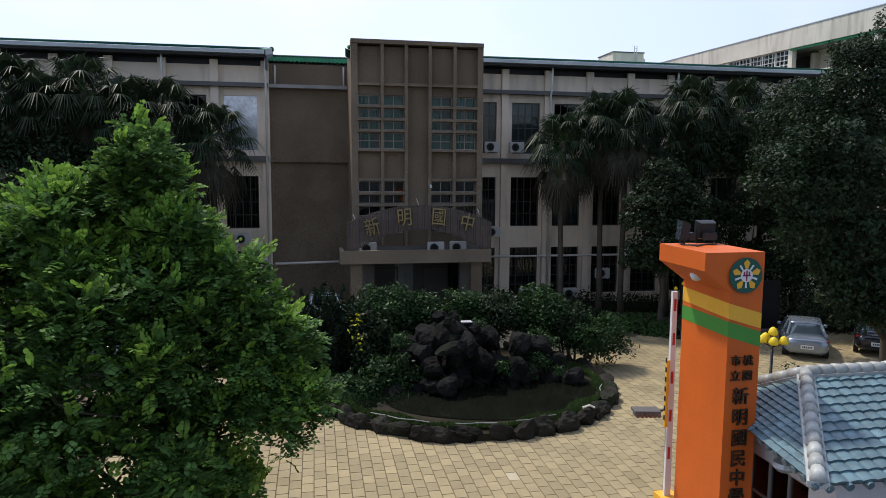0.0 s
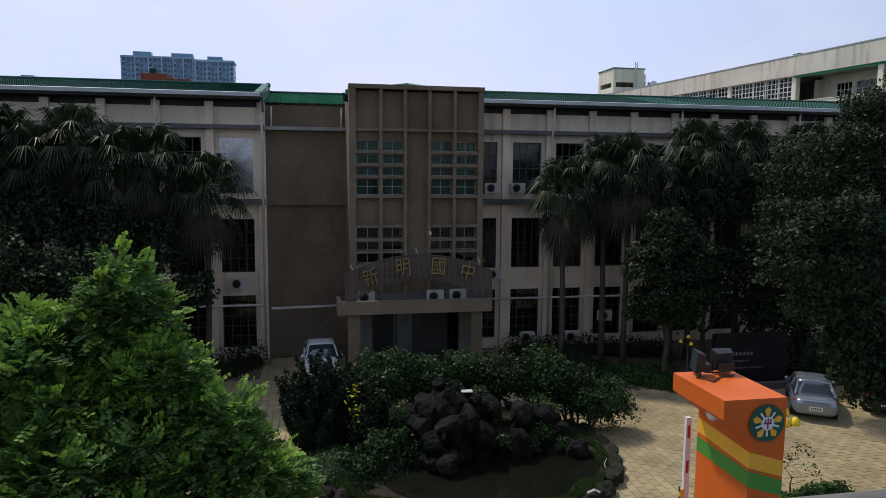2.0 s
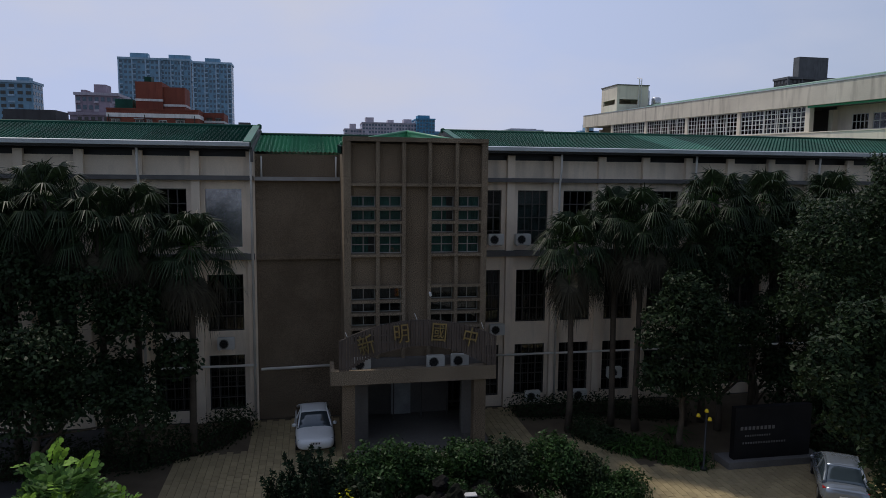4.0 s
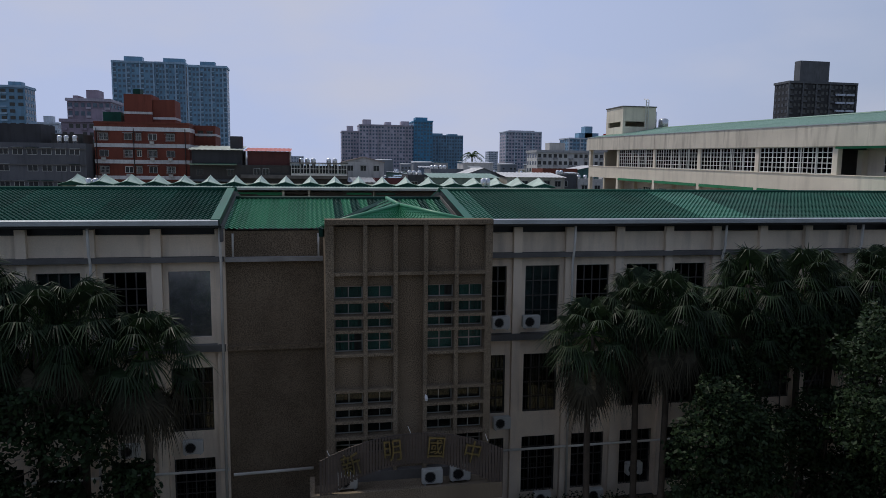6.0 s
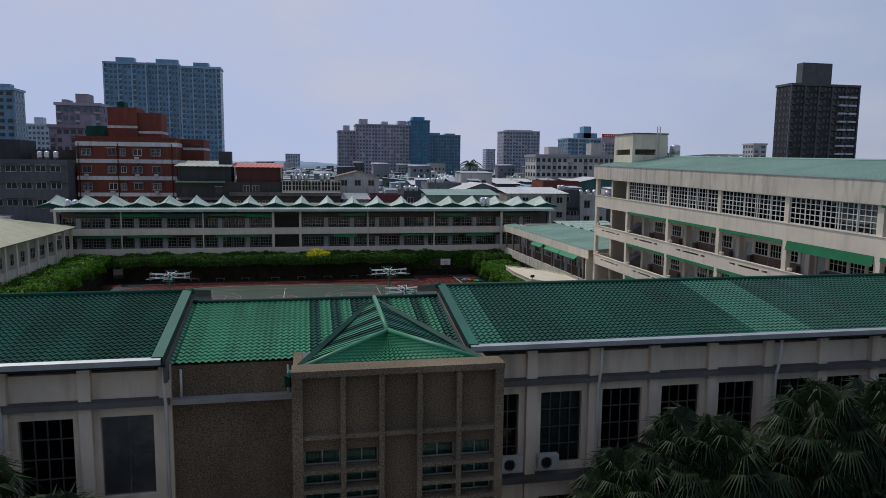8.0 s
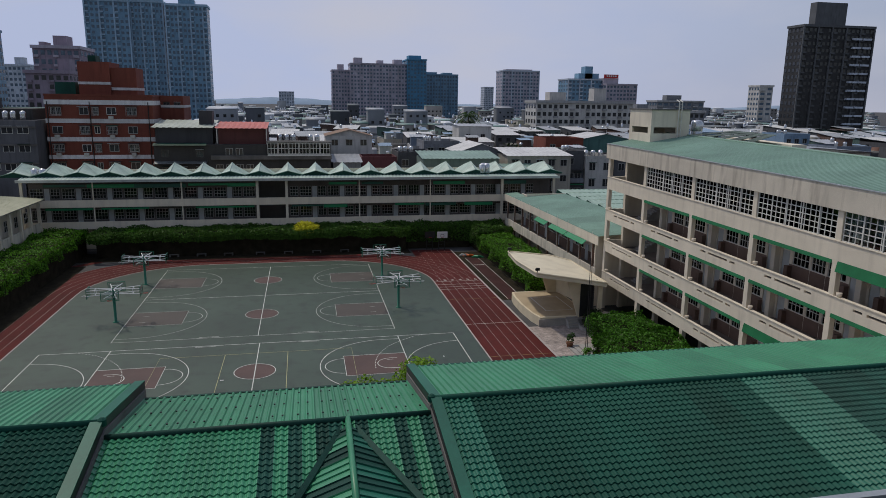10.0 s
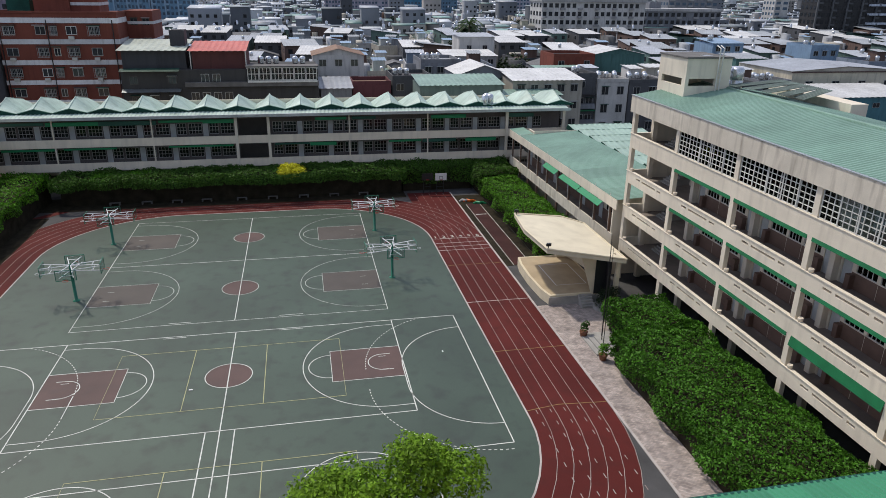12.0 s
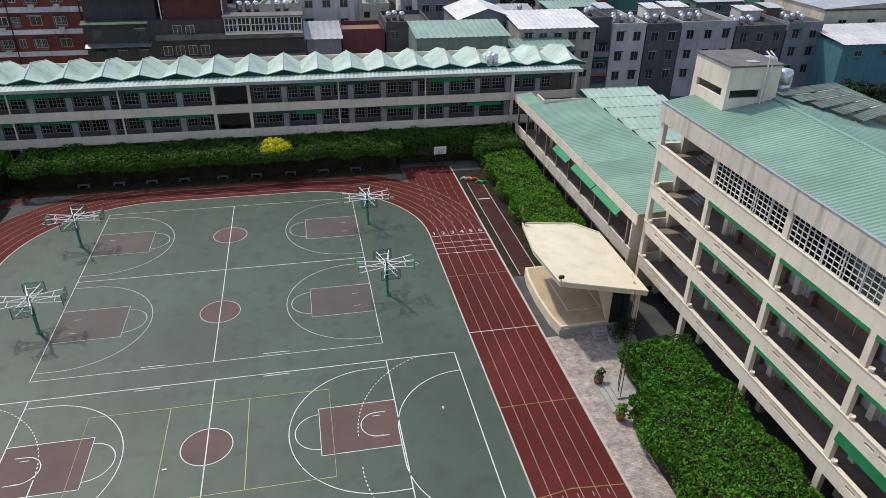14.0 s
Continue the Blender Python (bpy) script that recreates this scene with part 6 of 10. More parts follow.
g.box(-3.6, -3.3, 80.15, 80.28, 0.03, 0.06)
part("scrap", g, WHITEP, ut)

# tree behind the front building
tb = [(10.2, 58.6, 7.9, 1.5, 1.5, 1.3), (7.2, 58.2, 6.9, 2.0, 1.7, 1.5), (5.0, 57.6, 6.2, 1.7, 1.6, 1.4), (3.0, 57.8, 5.4, 1.4, 1.4, 1.2), (12.2, 58.8, 6.6, 1.7, 1.6, 1.4), (8.8, 57.4, 6.0, 2.0, 1.6, 1.6), (11.0, 60.0, 6.4, 1.6, 1.5, 1.5), (6.0, 59.6, 5.8, 1.8, 1.5, 1.4)]
tree("tree", "bright green broadleaf tree behind the front building", (8, 58.4, 0), (8.2, 58.4, 5.2), tb, 18000, 0.22, LEAF_YARD, 0.22)


# ---- front yard ----
# rockery island with a pond
IC, IR = (5.15, 23.45), (5.25, 5.05)


def isl(a, k=1.0, z=0.0):
    return (IC[0] + IR[0] * k * math.cos(a), IC[1] + IR[1] * k * math.sin(a), z)


def boulder(g, c, s, r, squash=0.8, fixed=None):
    """An angular rock: a ball cut back by random planes, then roughened."""
    bm = bmesh.new()
    bmesh.ops.create_icosphere(bm, subdivisions=3, radius=1.0)
    cuts = [(Vector(q), d) for q, d in zip(unit(13, r), r.uniform(0.58, 0.95, 13))]
    ph = r.random(6) * 9
    n = len(g.v)
    a = ph[4] if fixed is None else fixed
    for vtx in bm.verts:
        p = vtx.co
        q = 1.12
        for nr_, d in cuts:
            k = p.dot(nr_)
            if k > 0.05:
                q = min(q, d / k)
        q *= 1 + 0.05 * math.sin(p.x * 6 + p.y * 7 + p.z * 5 + ph[3]) + 0.035 * math.sin(p.x * 13 - p.y * 11 + ph[5]) + 0.03 * math.sin(p.z * 15 + p.y * 9 + ph[2])
        x, y, z = p.x * q * s[0] * 1.2, p.y * q * s[1] * 1.2, p.z * q * s[2] * squash * 1.2
        g.v.append((c[0] + x * math.cos(a) - y * math.sin(a), c[1] + x * math.sin(a) + y * math.cos(a), c[2] + z))
    for fc in bm.faces:
        g.f.append(tuple(n + v_.index for v_ in fc.verts))
    bm.free()
    return g


island = thing("rockery_island", "oval rockery island with pond, dark rocks and shrubs", "rockery", (*IC, FG))
g = G()
g.prism([isl(a)[:2] for a in np.linspace(0, 2 * math.pi, 49)[:-1]], FG - 0.02, FG + 0.22)
part("soil_bed", g, SOIL, island)
r = np.random.default_rng(11)
for k in range(44):
    a = 2 * math.pi * k / 44 + r.normal() * 0.02
    p = isl(a, 0.985 + 0.012 * r.normal(), FG + 0.14)
    gb = boulder(G(), (0, 0, 0), (0.36 + 0.07 * r.random(), 0.2 + 0.05 * r.random(), 0.34 + 0.08 * r.random()), r, fixed=0.0)
    tn = math.atan2(IR[1] * math.cos(a), -IR[0] * math.sin(a)) + r.normal() * 0.12
    gb.v = [(p[0] + x * math.cos(tn) - y * math.sin(tn), p[1] + x * math.sin(tn) + y * math.cos(tn), p[2] + z) for x, y, z in gb.v]
    part("rim_rock", gb, RIMROCK, island, "dark rim rock")
pond = [(5.9 + 3.7 * math.cos(a) + 0.2 * math.sin(3 * a), 22.0 + 2.55 * math.sin(a) + 0.12 * math.cos(2 * a)) for a in np.linspace(0, 2 * math.pi, 49)[:-1]]
part("pond_water", G().prism(pond, FG + 0.2, FG + 0.25), WATER, island, "dark still pond water")
for a0, a1 in ((1.24, 1.37), (1.42, 1.5), (1.54, 1.63), (1.83, 1.88)):
    g = G()
    g.tube([isl(q, 0.925 + 0.006 * math.sin(q * 31), FG + 0.4) for q in np.linspace(a0 * math.pi, a1 * math.pi, 9)], 0.016, 5)
    part("pond_lip", g, CONCRETE, island, "pale mortar lip along the rim rocks")
n = 12000
a = r.uniform(math.pi * 1.1, math.pi * 2.1, n)
k = 0.94 - 0.13 * r.random(n) * (0.55 + 0.45 * np.sin(a * 9) * np.sin(a * 4 + 1))
c = np.stack([IC[0] + IR[0] * k * np.cos(a), IC[1] + IR[1] * k * np.sin(a), FG + 0.28 + 0.06 * r.random(n)], 1)
nr = unit(n, r)
nr[:, 2] *= 0.25
v, f = leaf_quads(c, nr, 0.15 * (0.4 + 1.1 * r.random(n)), r, 0.16, 0.0)
tagged(part("grass", mesh_np("grass", v, f), GRASS, island), kind="stuff")
n = 6000
a = r.uniform(math.pi * 0.55, math.pi * 1.2, n)
k = r.uniform(0.45, 0.95, n)
c = np.stack([IC[0] + IR[0] * k * np.cos(a), IC[1] + IR[1] * k * np.sin(a), np.full(n, FG + 0.28)], 1)
nr = unit(n, r)
nr[:, 2] *= 0.3
v, f = leaf_quads(c, nr, 0.2 * (0.5 + r.random(n)), r, 0.22, 0.0)
tagged(part("ground_cover", mesh_np("ground_cover", v, f), LEAF_DARK, island), kind="stuff")
# rock pile
piles = []
for k in range(135):
    q = r.random()
    x = 5.0 + r.normal() * 1.75 * (1.1 - q * 0.7)
    y = 24.0 + r.normal() * 0.55 - (1 - q) * 1.0
    z = FG + 0.2 + 2.2 * q * max(0.15, 1 - abs(x - 4.7) / 4.6)
    s = 0.17 + 0.27 * r.random() ** 1.5
    if ((x - IC[0]) / IR[0]) ** 2 + ((y - IC[1]) / IR[1]) ** 2 < 0.6:
        piles.append((x, y, z, s))
piles += [(4.65, 23.6, 0.85, 0.45), (4.3, 23.9, 0.5, 0.4), (6.1, 23.5, 0.8, 0.4), (5.6, 23.0, 0.0, 0.42), (7.3, 23.6, 0.4, 0.4), (9.0, 22.6, FG + 0.45, 0.36), (3.3, 23.4, -0.1, 0.42), (6.9, 22.8, -0.35, 0.4), (4.9, 22.7, -0.3, 0.4), (7.9, 23.9, 0.2, 0.4), (8.6, 23.4, -0.3, 0.36)]
for x, y, z, s in piles:
    part("rock", boulder(G(), (x, y, z), (s * (0.8 + 0.5 * r.random()), s, s * (0.8 + 0.7 * r.random())), r), ROCK, island)
g = G()
boulder(g, (4.75, 23.55, 1.15), (0.35, 0.32, 0.62), r, 1.0)
part("rock", g, ROCK, island, "tall pointed rock")
g = G()
g.box(5.1, 5.5, 23.6, 23.85, 1.3, 1.34)
part("rock_plate", g, WALLTILE, island, "pale wet stone plate")
g = G()
g.tube([(8.0, 19.3, FG + 0.5), (8.25, 19.35, FG + 0.55), (8.4, 19.3, FG + 0.48)], 0.035, 6)
part("water_spout", g, WHITEPIPE, island)
# shrubs of the island: thin stems, lobed crowns with sprigs sticking out
def bush(label, x, y, zc, w, h, n, leaf, size=0.12, foot=None):
    lobes = []
    zc, h, w = zc - 0.15, h * 1.15, w * 1.1
    for k in range(22):
        d = unit(1, r)[0]
        q = 0.35 + 0.4 * r.random()
        e = 0.34 + 0.22 * r.random()
        lobes.append((x + d[0] * w * q, y + d[1] * w * 0.8 * q, zc + (d[2] * q * h if d[2] > 0 else d[2] * q * h * 1.1), e * w, e * w * 0.9, e * h * 1.15))
    for k in range(6):
        d = unit(1, r)[0]
        lobes.append((x + d[0] * w * 0.7, y + d[1] * w * 0.4, zc + h * (0.6 + 0.3 * r.random()), 0.12, 0.12, 0.24 + 0.2 * r.random()))
    th = thing("shrub", label, "shrub", (x, y, FG + 0.1))
    g = G()
    fx, fy = foot or (x, y)
    for k in range(5):
        t_ = lobes[k]
        q = (fx + r.normal() * 0.12, fy + r.normal() * 0.1, FG + 0.1)
        g.tube([q, ((q[0] + t_[0]) / 2 + r.normal() * 0.08, (q[1] + t_[1]) / 2, (q[2] + t_[2]) / 2), t_[:3]], [0.055, 0.04, 0.015], 6)
    part("stem", g, BARK, th)
    v, f = crown(lobes, int(n * 1.25), size * 1.1, r, rough=0.35, shell=0.7)
    part("foliage", mesh_np("foliage", v, f), leaf, th)


for label, x, y, zc, w, h, n, leaf, size in (
    ("dark green leafy shrub on the rockery", 2.5, 25.7, 1.2, 1.25, 1.15, 6500, LEAF_ISLE, 0.13),
    ("dark green leafy shrub on the rockery", 4.0, 26.1, 1.15, 1.2, 0.85, 6000, LEAF_ISLE, 0.12),
    ("dark green leafy shrub on the rockery", 5.6, 26.3, 1.2, 1.2, 0.85, 6000, LEAF_ISLE, 0.12),
    ("dark green leafy shrub on the rockery", 7.1, 26.3, 1.15, 1.25, 0.85, 6000, LEAF_DARK, 0.12),
    ("dark green broad shrub on the rockery", 8.7, 26.1, 1.1, 1.25, 1.0, 6500, LEAF_ISLE, 0.12),
    ("dark green broad shrub on the rockery", 9.9, 25.7, 0.75, 1.0, 0.8, 4500, LEAF_DARK, 0.12),
    ("glossy dark shrub beside the rocks", 1.9, 24.5, 0.5, 0.95, 1.0, 4200, LEAF_DARK, 0.13),
    ("feathery green shrub beside the pond", 2.5, 23.0, -0.25, 0.85, 0.6, 4200, LEAF_ISLE, 0.11),
    ("feathery green shrub beside the pond", 1.4, 22.4, -0.5, 0.7, 0.45, 2800, LEAF_ISLE, 0.11),
):
    bush(label, x, y, zc, w, h, n, leaf, size)
bush("small spreading tree at the edge of the rockery", 11.0, 25.2, 0.25, 1.3, 0.8, 8000, LEAF_ISLE, 0.1, (10.35, 25.0))
v, f = crown([(1.35, 24.0, 1.1, 0.3, 0.25, 0.5), (1.55, 24.0, 0.55, 0.3, 0.25, 0.4)], 36, 0.14)
crot = thing("shrub", "croton with scattered yellow leaves", "shrub", (1.4, 24.1, FG))
part("foliage", mesh_np("foliage", v, f), LEAF_YELLOW, crot)
part("stem", G().tube([(1.4, 24.1, FG + 0.1), (1.45, 24.05, 1.2)], [0.03, 0.01], 5), BARK, crot)
for x, y, z, w in ((3.4, 22.9, -0.3, 0.4), (6.4, 22.6, -0.1, 0.3), (7.9, 23.4, -0.2, 0.5), (4.2, 22.4, -0.5, 0.3), (5.9, 24.2, 0.9, 0.45), (8.6, 22.9, -0.5, 0.3), (3.0, 24.2, 0.4, 0.6), (5.3, 22.9, 0.3, 0.25), (7.4, 22.9, -0.4, 0.25), (2.9, 23.6, 0.7, 0.35), (8.2, 24.2, 0.4, 0.6), (5.0, 24.6, 1.0, 0.5)):
    tree("shrub", "small dark plant growing between the rocks", (x, y, z - 0.4), (x, y, z), [(x, y, z, w, w, w * 0.8), (x + w * 0.6, y - 0.1, z - 0.15, w * 0.7, w * 0.6, w * 0.6)], 600, 0.1, LEAF_ISLE, 0.02, "shrub")


# junipers: dark plumes rising and spreading from one foot
def juniper(x, y, h, spread, plumes):
    th = thing("juniper", "dark feathery juniper with rising plumes", "shrub", (x, y, FG))
    g = G()
    C, N = [], []
    for k in range(plumes):
        az, tilt = r.uniform(0, 2 * math.pi), radians(3 + spread * r.random() ** 0.8)
        d = np.array([math.cos(az) * math.sin(tilt), math.sin(az) * math.sin(tilt), math.cos(tilt)])
        L = h * (0.62 + 0.4 * r.random()) * (1 - 0.25 * tilt)
        b0 = np.array([x, y, FG + 0.1])
        g.tube([b0, b0 + d * L * 0.5, b0 + d * L], [0.03, 0.02, 0.006], 4)
        m = 210
        q = 0.12 + 0.88 * r.random(m) ** 0.8
        rad = (0.3 * (1 - q) ** 0.55 + 0.02)[:, None]
        o = unit(m, r)
        C.append(b0 + d * (q * L)[:, None] + o * rad)
        N.append(np.cross(o + d * 0.3, unit(m, r)) + 1e-3)
    c, nr_ = np.concatenate(C), np.concatenate(N)
    v, f = leaf_quads(c, nr_, 0.18 * (0.6 + 0.8 * r.random(len(c))), r, 0.38, 0.1)
    part("foliage", mesh_np("foliage", v, f), LEAF_PINE, th)
    part("trunk", g, BARK, th)


for x, y, h, spread, plumes in ((-0.3, 25.0, 3.2, 26, 40), (0.5, 25.3, 3.7, 20, 42), (1.2, 25.2, 3.4, 24, 36), (0.1, 24.5, 2.5, 36, 36)):
    juniper(x, y, h, spread, plumes)
# clipped mound of ground cover at the flank
n = 7000
d = unit(n, r)
d[:, 2] = np.abs(d[:, 2])
c = np.array([0.75, 23.1, FG + 0.1]) + d * np.array([1.1, 1.5, 0.62]) * (0.93 + 0.09 * r.random(n))[:, None]
v, f = leaf_quads(c, d + unit(n, r) * 0.6, 0.08 * (0.6 + r.random(n)), r)
sh = thing("ground_cover", "low clipped mound of dark green ground cover", "shrub", (0.75, 23.1, FG))
tagged(part("foliage", mesh_np("foliage", v, f), LEAF_ISLE, sh), kind="stuff")
part("core", G().ring((0.75, 23.1, FG), [(0.9, 0.0), (0.85, 0.3), (0.6, 0.5), (0.2, 0.58)], 14), SOIL, sh)

# orange gate pillar
pil = thing("gate_pillar", "tall orange gate pillar with yellow and green bands", "gate pillar", (7.15, 11, FG))
PX0, PX1, PY0, PY1 = 7.03, 7.66, 10.6, 12.12
g = G()
g.box(PX0, PX1, PY0, PY1, FG, 4.62)
part("shaft", g, ORANGE, pil, "orange painted shaft")
g = G()
g.add([(PX0, PY0, 4.62), (PX1, PY0, 4.62), (PX1, PY1, 4.62), (PX0, PY1, 4.62), (PX0 - 0.5, PY0 - 0.004, 5.0), (PX1, PY0 - 0.004, 5.0), (PX1, 12.18, 5.0), (PX0 - 0.5, 12.18, 5.0),
       (PX0 - 0.5, PY0 - 0.004, 5.32), (PX1, PY0 - 0.004, 5.32), (PX1, 12.18, 5.32), (PX0 - 0.5, 12.18, 5.32)],
      [(0, 1, 5, 4), (1, 2, 6, 5), (2, 3, 7, 6), (3, 0, 4, 7), (4, 5, 9, 8), (5, 6, 10, 9), (6, 7, 11, 10), (7, 4, 8, 11), (8, 9, 10, 11)])
part("head", g, ORANGE, pil, "orange cantilevered head")
for mt, zl, zc, zr, w in ((YELLOWP, 4.48, 4.43, 4.24, 0.27), (GREENP, 4.12, 4.11, 3.91, 0.27)):
    g = G()
    e = 0.004
    a, b, c = (PX0 - e, PY1, zl), (PX0 - e, PY0 - e, zc), (PX1, PY0 - e, zr)
    lo = [(p[0], p[1], p[2] - w) for p in (a, b, c)]
    g.add([a, b, c] + lo, [(0, 3, 4, 1), (1, 4, 5, 2)])
    part("painted_band", g, mt, pil, "yellow band" if mt is YELLOWP else "green band")
# round emblem with a five-petal flower
EMB = (7.29, PY0 - 0.03, 4.92)


def on_front(rr, a, d=0.0):
    return (EMB[0] + rr * math.sin(a), PY0 - 0.025 - d, EMB[2] + rr * math.cos(a))


g = G()
g.loft([[on_front(0.31, q, d) for q in np.linspace(0, 2 * math.pi, 33)[:-1]] for d in (0.0, 0.02)])
emb = part("emblem", g, TEALP, pil, "round dark green emblem with a flower")
for k in range(5):
    a = 2 * math.pi * k / 5
    g = G()
    g.add([on_front(0.12, a - 0.2, 0.028), on_front(0.23, a - 0.27, 0.028), on_front(0.28, a, 0.028), on_front(0.23, a + 0.27, 0.028), on_front(0.12, a + 0.2, 0.028)], [(0, 1, 2, 3, 4)])
    part("petal", g, YELLOWP, emb, local=True)
    g = G()
    a += math.pi / 5
    g.add([on_front(0.11, a - 0.14, 0.026), on_front(0.22, a - 0.09, 0.026), on_front(0.22, a + 0.09, 0.026), on_front(0.11, a + 0.14, 0.026)], [(0, 1, 2, 3)])
    part("petal", g, WHITEP, emb, local=True)
g = G()
g.add([on_front(0.115, q, 0.034) for q in np.linspace(0, 2 * math.pi, 25)[:-1]], [tuple(range(24))])
part("disc", g, WHITEP, emb, local=True)
g = G()
for u0, u1, z0, z1 in ((-0.07, 0.07, -0.01, 0.015), (-0.012, 0.012, -0.09, 0.09), (-0.06, -0.035, 0.0, 0.07), (0.035, 0.06, 0.0, 0.07)):
    g.box(EMB[0] + u0, EMB[0] + u1, PY0 - 0.066, PY0 - 0.06, EMB[2] + z0, EMB[2] + z1)
part("sign_mark", g, PURPLEP, emb, local=True)
for ch, x, z, sz in (("市", 7.2, 3.4, 0.2), ("桃", 7.43, 3.4, 0.2), ("立", 7.2, 3.13, 0.2), ("園", 7.43, 3.13, 0.2), ("新", 7.32, 2.75, 0.33), ("明", 7.33, 2.37, 0.33), ("國", 7.34, 1.99, 0.33), ("民", 7.34, 1.61, 0.33), ("中", 7.34, 1.25, 0.33), ("學", 7.34, 0.9, 0.33)):
    lettering("character", ch, sz, BRONZE, pil, pose(x, PY0 - 0.03, z, 90, 0, 0), 0.02, "dark raised character")
g = G()
g.ring((6.8, 11.3, 4.84), [(0.02, -0.12), (0.07, -0.1), (0.11, -0.04), (0.12, 0.0), (0.1, 0.03)], 14)
tagged(part("wall_lamp", g, WHITEP, smooth=True), "small white dome lamp on the gate pillar", "lamp")


def flood(x, y, z, turn):
    th = thing("floodlight", "black floodlight on top of the gate pillar", "floodlight", (0, 0, 0), "gate pillar floodlights")
    g = G()
    g.tube([(-0.22, 0, 0), (-0.22, 0, 0.32)], 0.02, 6).tube([(0.22, 0, 0), (0.22, 0, 0.32)], 0.02, 6).tube([(-0.22, 0, 0.02), (0.22, 0, 0.02)], 0.02, 6)
    part("yoke", g, DARKMETAL, th)
    g = G()
    g.loft([[(-0.2, -0.1, 0.14), (0.2, -0.1, 0.14), (0.2, -0.14, 0.5), (-0.2, -0.14, 0.5)], [(-0.24, 0.06, 0.1), (0.24, 0.06, 0.1), (0.24, 0.02, 0.56), (-0.24, 0.02, 0.56)], [(-0.25, 0.1, 0.1), (0.25, 0.1, 0.1), (0.25, 0.06, 0.57), (-0.25, 0.06, 0.57)]])
    part("housing", g, DARKMETAL, th)
    g = G()
    g.box(-0.17, 0.17, -0.26, -0.12, 0.1, 0.28)
    part("ballast_box", g, DARKMETAL, th)
    g = G()
    g.poly((-0.22, 0.104, 0.12), (0.22, 0.104, 0.12), (0.22, 0.064, 0.55), (-0.22, 0.064, 0.55))
    part("lens", g, CARGLASS, th)
    th.matrix_basis = pose(x, y, z, 0, 0, turn) @ Matrix.Scale(0.78, 4)
    return th


fl = flood(7.36, 12.0, 5.33, 0)
copy_thing(fl, pose(6.86, 11.95, 5.33, 0, 0, 75))
cab = G()
cab.tube([(6.75, 11.8, 5.34), (6.9, 11.5, 5.34), (7.2, 11.75, 5.34), (7.5, 11.8, 5.34)], 0.015, 5)
tagged(part("cable", cab, DARKMETAL), "loose black cable on the pillar head", "cable")

# barrier boom and yellow warning board behind the pillar
boom = thing("barrier_boom", "raised white barrier boom with red marks", "barrier", (7.15, 12.6, FG))
g = G()
g.add([(7.06, 12.55, FG + 0.5), (7.2, 12.55, FG + 0.5), (7.2, 12.62, FG + 0.5), (7.06, 12.62, FG + 0.5), (7.06, 12.55, 4.3), (7.16, 12.55, 4.3), (7.16, 12.62, 4.3), (7.06, 12.62, 4.3)],
      [(3, 2, 1, 0), (4, 5, 6, 7), (0, 1, 5, 4), (1, 2, 6, 5), (2, 3, 7, 6), (3, 0, 4, 7)])
part("arm", g, WHITEP, boom)
for z in (0.8, 1.6, 2.4, 3.2, 3.9):
    g = G()
    g.box(7.09, 7.14, 12.54, 12.546, z, z + 0.25)
    part("red_mark", g, REDP, boom)
g = G()
g.box(6.95, 7.35, 12.4, 12.8, FG, FG + 1.0)
part("cabinet", g, YELLOWP, boom)
g = G()
g.box(6.97, 7.03, 12.5, 12.56, 1.5, 2.9)
wb = tagged(part("warning_board", g, YELLOWP), "narrow yellow warning board with dark bars", "sign")
g = G()
for z in np.arange(1.65, 2.85, 0.2):
    g.box(6.962, 6.969, 12.505, 12.555, z, z + 0.1)
part("text_bars", g, DARKMETAL, wb)
aw = thing("gate_canopy", "small brown tiled gate canopy on a bracket", "canopy", (6.7, 12.9, 1.1))
g = G()
g.loft([[(6.44, 12.75, 1.72), (7.02, 12.75, 1.68), (7.02, 12.95, 1.72), (6.44, 12.95, 1.76)], [(6.44, 12.75, 1.78), (7.02, 12.75, 1.74), (7.02, 12.95, 1.78), (6.44, 12.95, 1.82)]])
part("roof", g, DARKCON, aw)
for k in range(6):
    g = G()
    g.tube([(6.5 + 0.095 * k, 12.73, 1.68 - 0.006 * k), (6.5 + 0.095 * k, 12.9, 1.7 - 0.006 * k)], 0.045, 8)
    part("eave_tile", g, BROWNTILE, aw)
g = G()
g.tube([(7.28, 12.95, FG), (7.28, 12.95, 1.7), (6.95, 12.88, 1.7)], 0.04, 6)
part("bracket", g, DARKMETAL, aw)

# gatehouse with a glazed grey-blue tile roof
gate = thing("gatehouse", "small gatehouse with glazed grey-blue tile roof", "gatehouse", (10, 10.8, FG))
AX, AY, AZ, EZ = 8.85, 10.9, 2.95, 2.1
A0, A1 = (AX, AY, AZ), (15.0, AY, AZ)
F0, F1, B0, B1 = (7.2, 8.45, EZ), (16.0, 8.45, EZ), (7.86, 13.3, EZ), (16.0, 13.3, EZ)


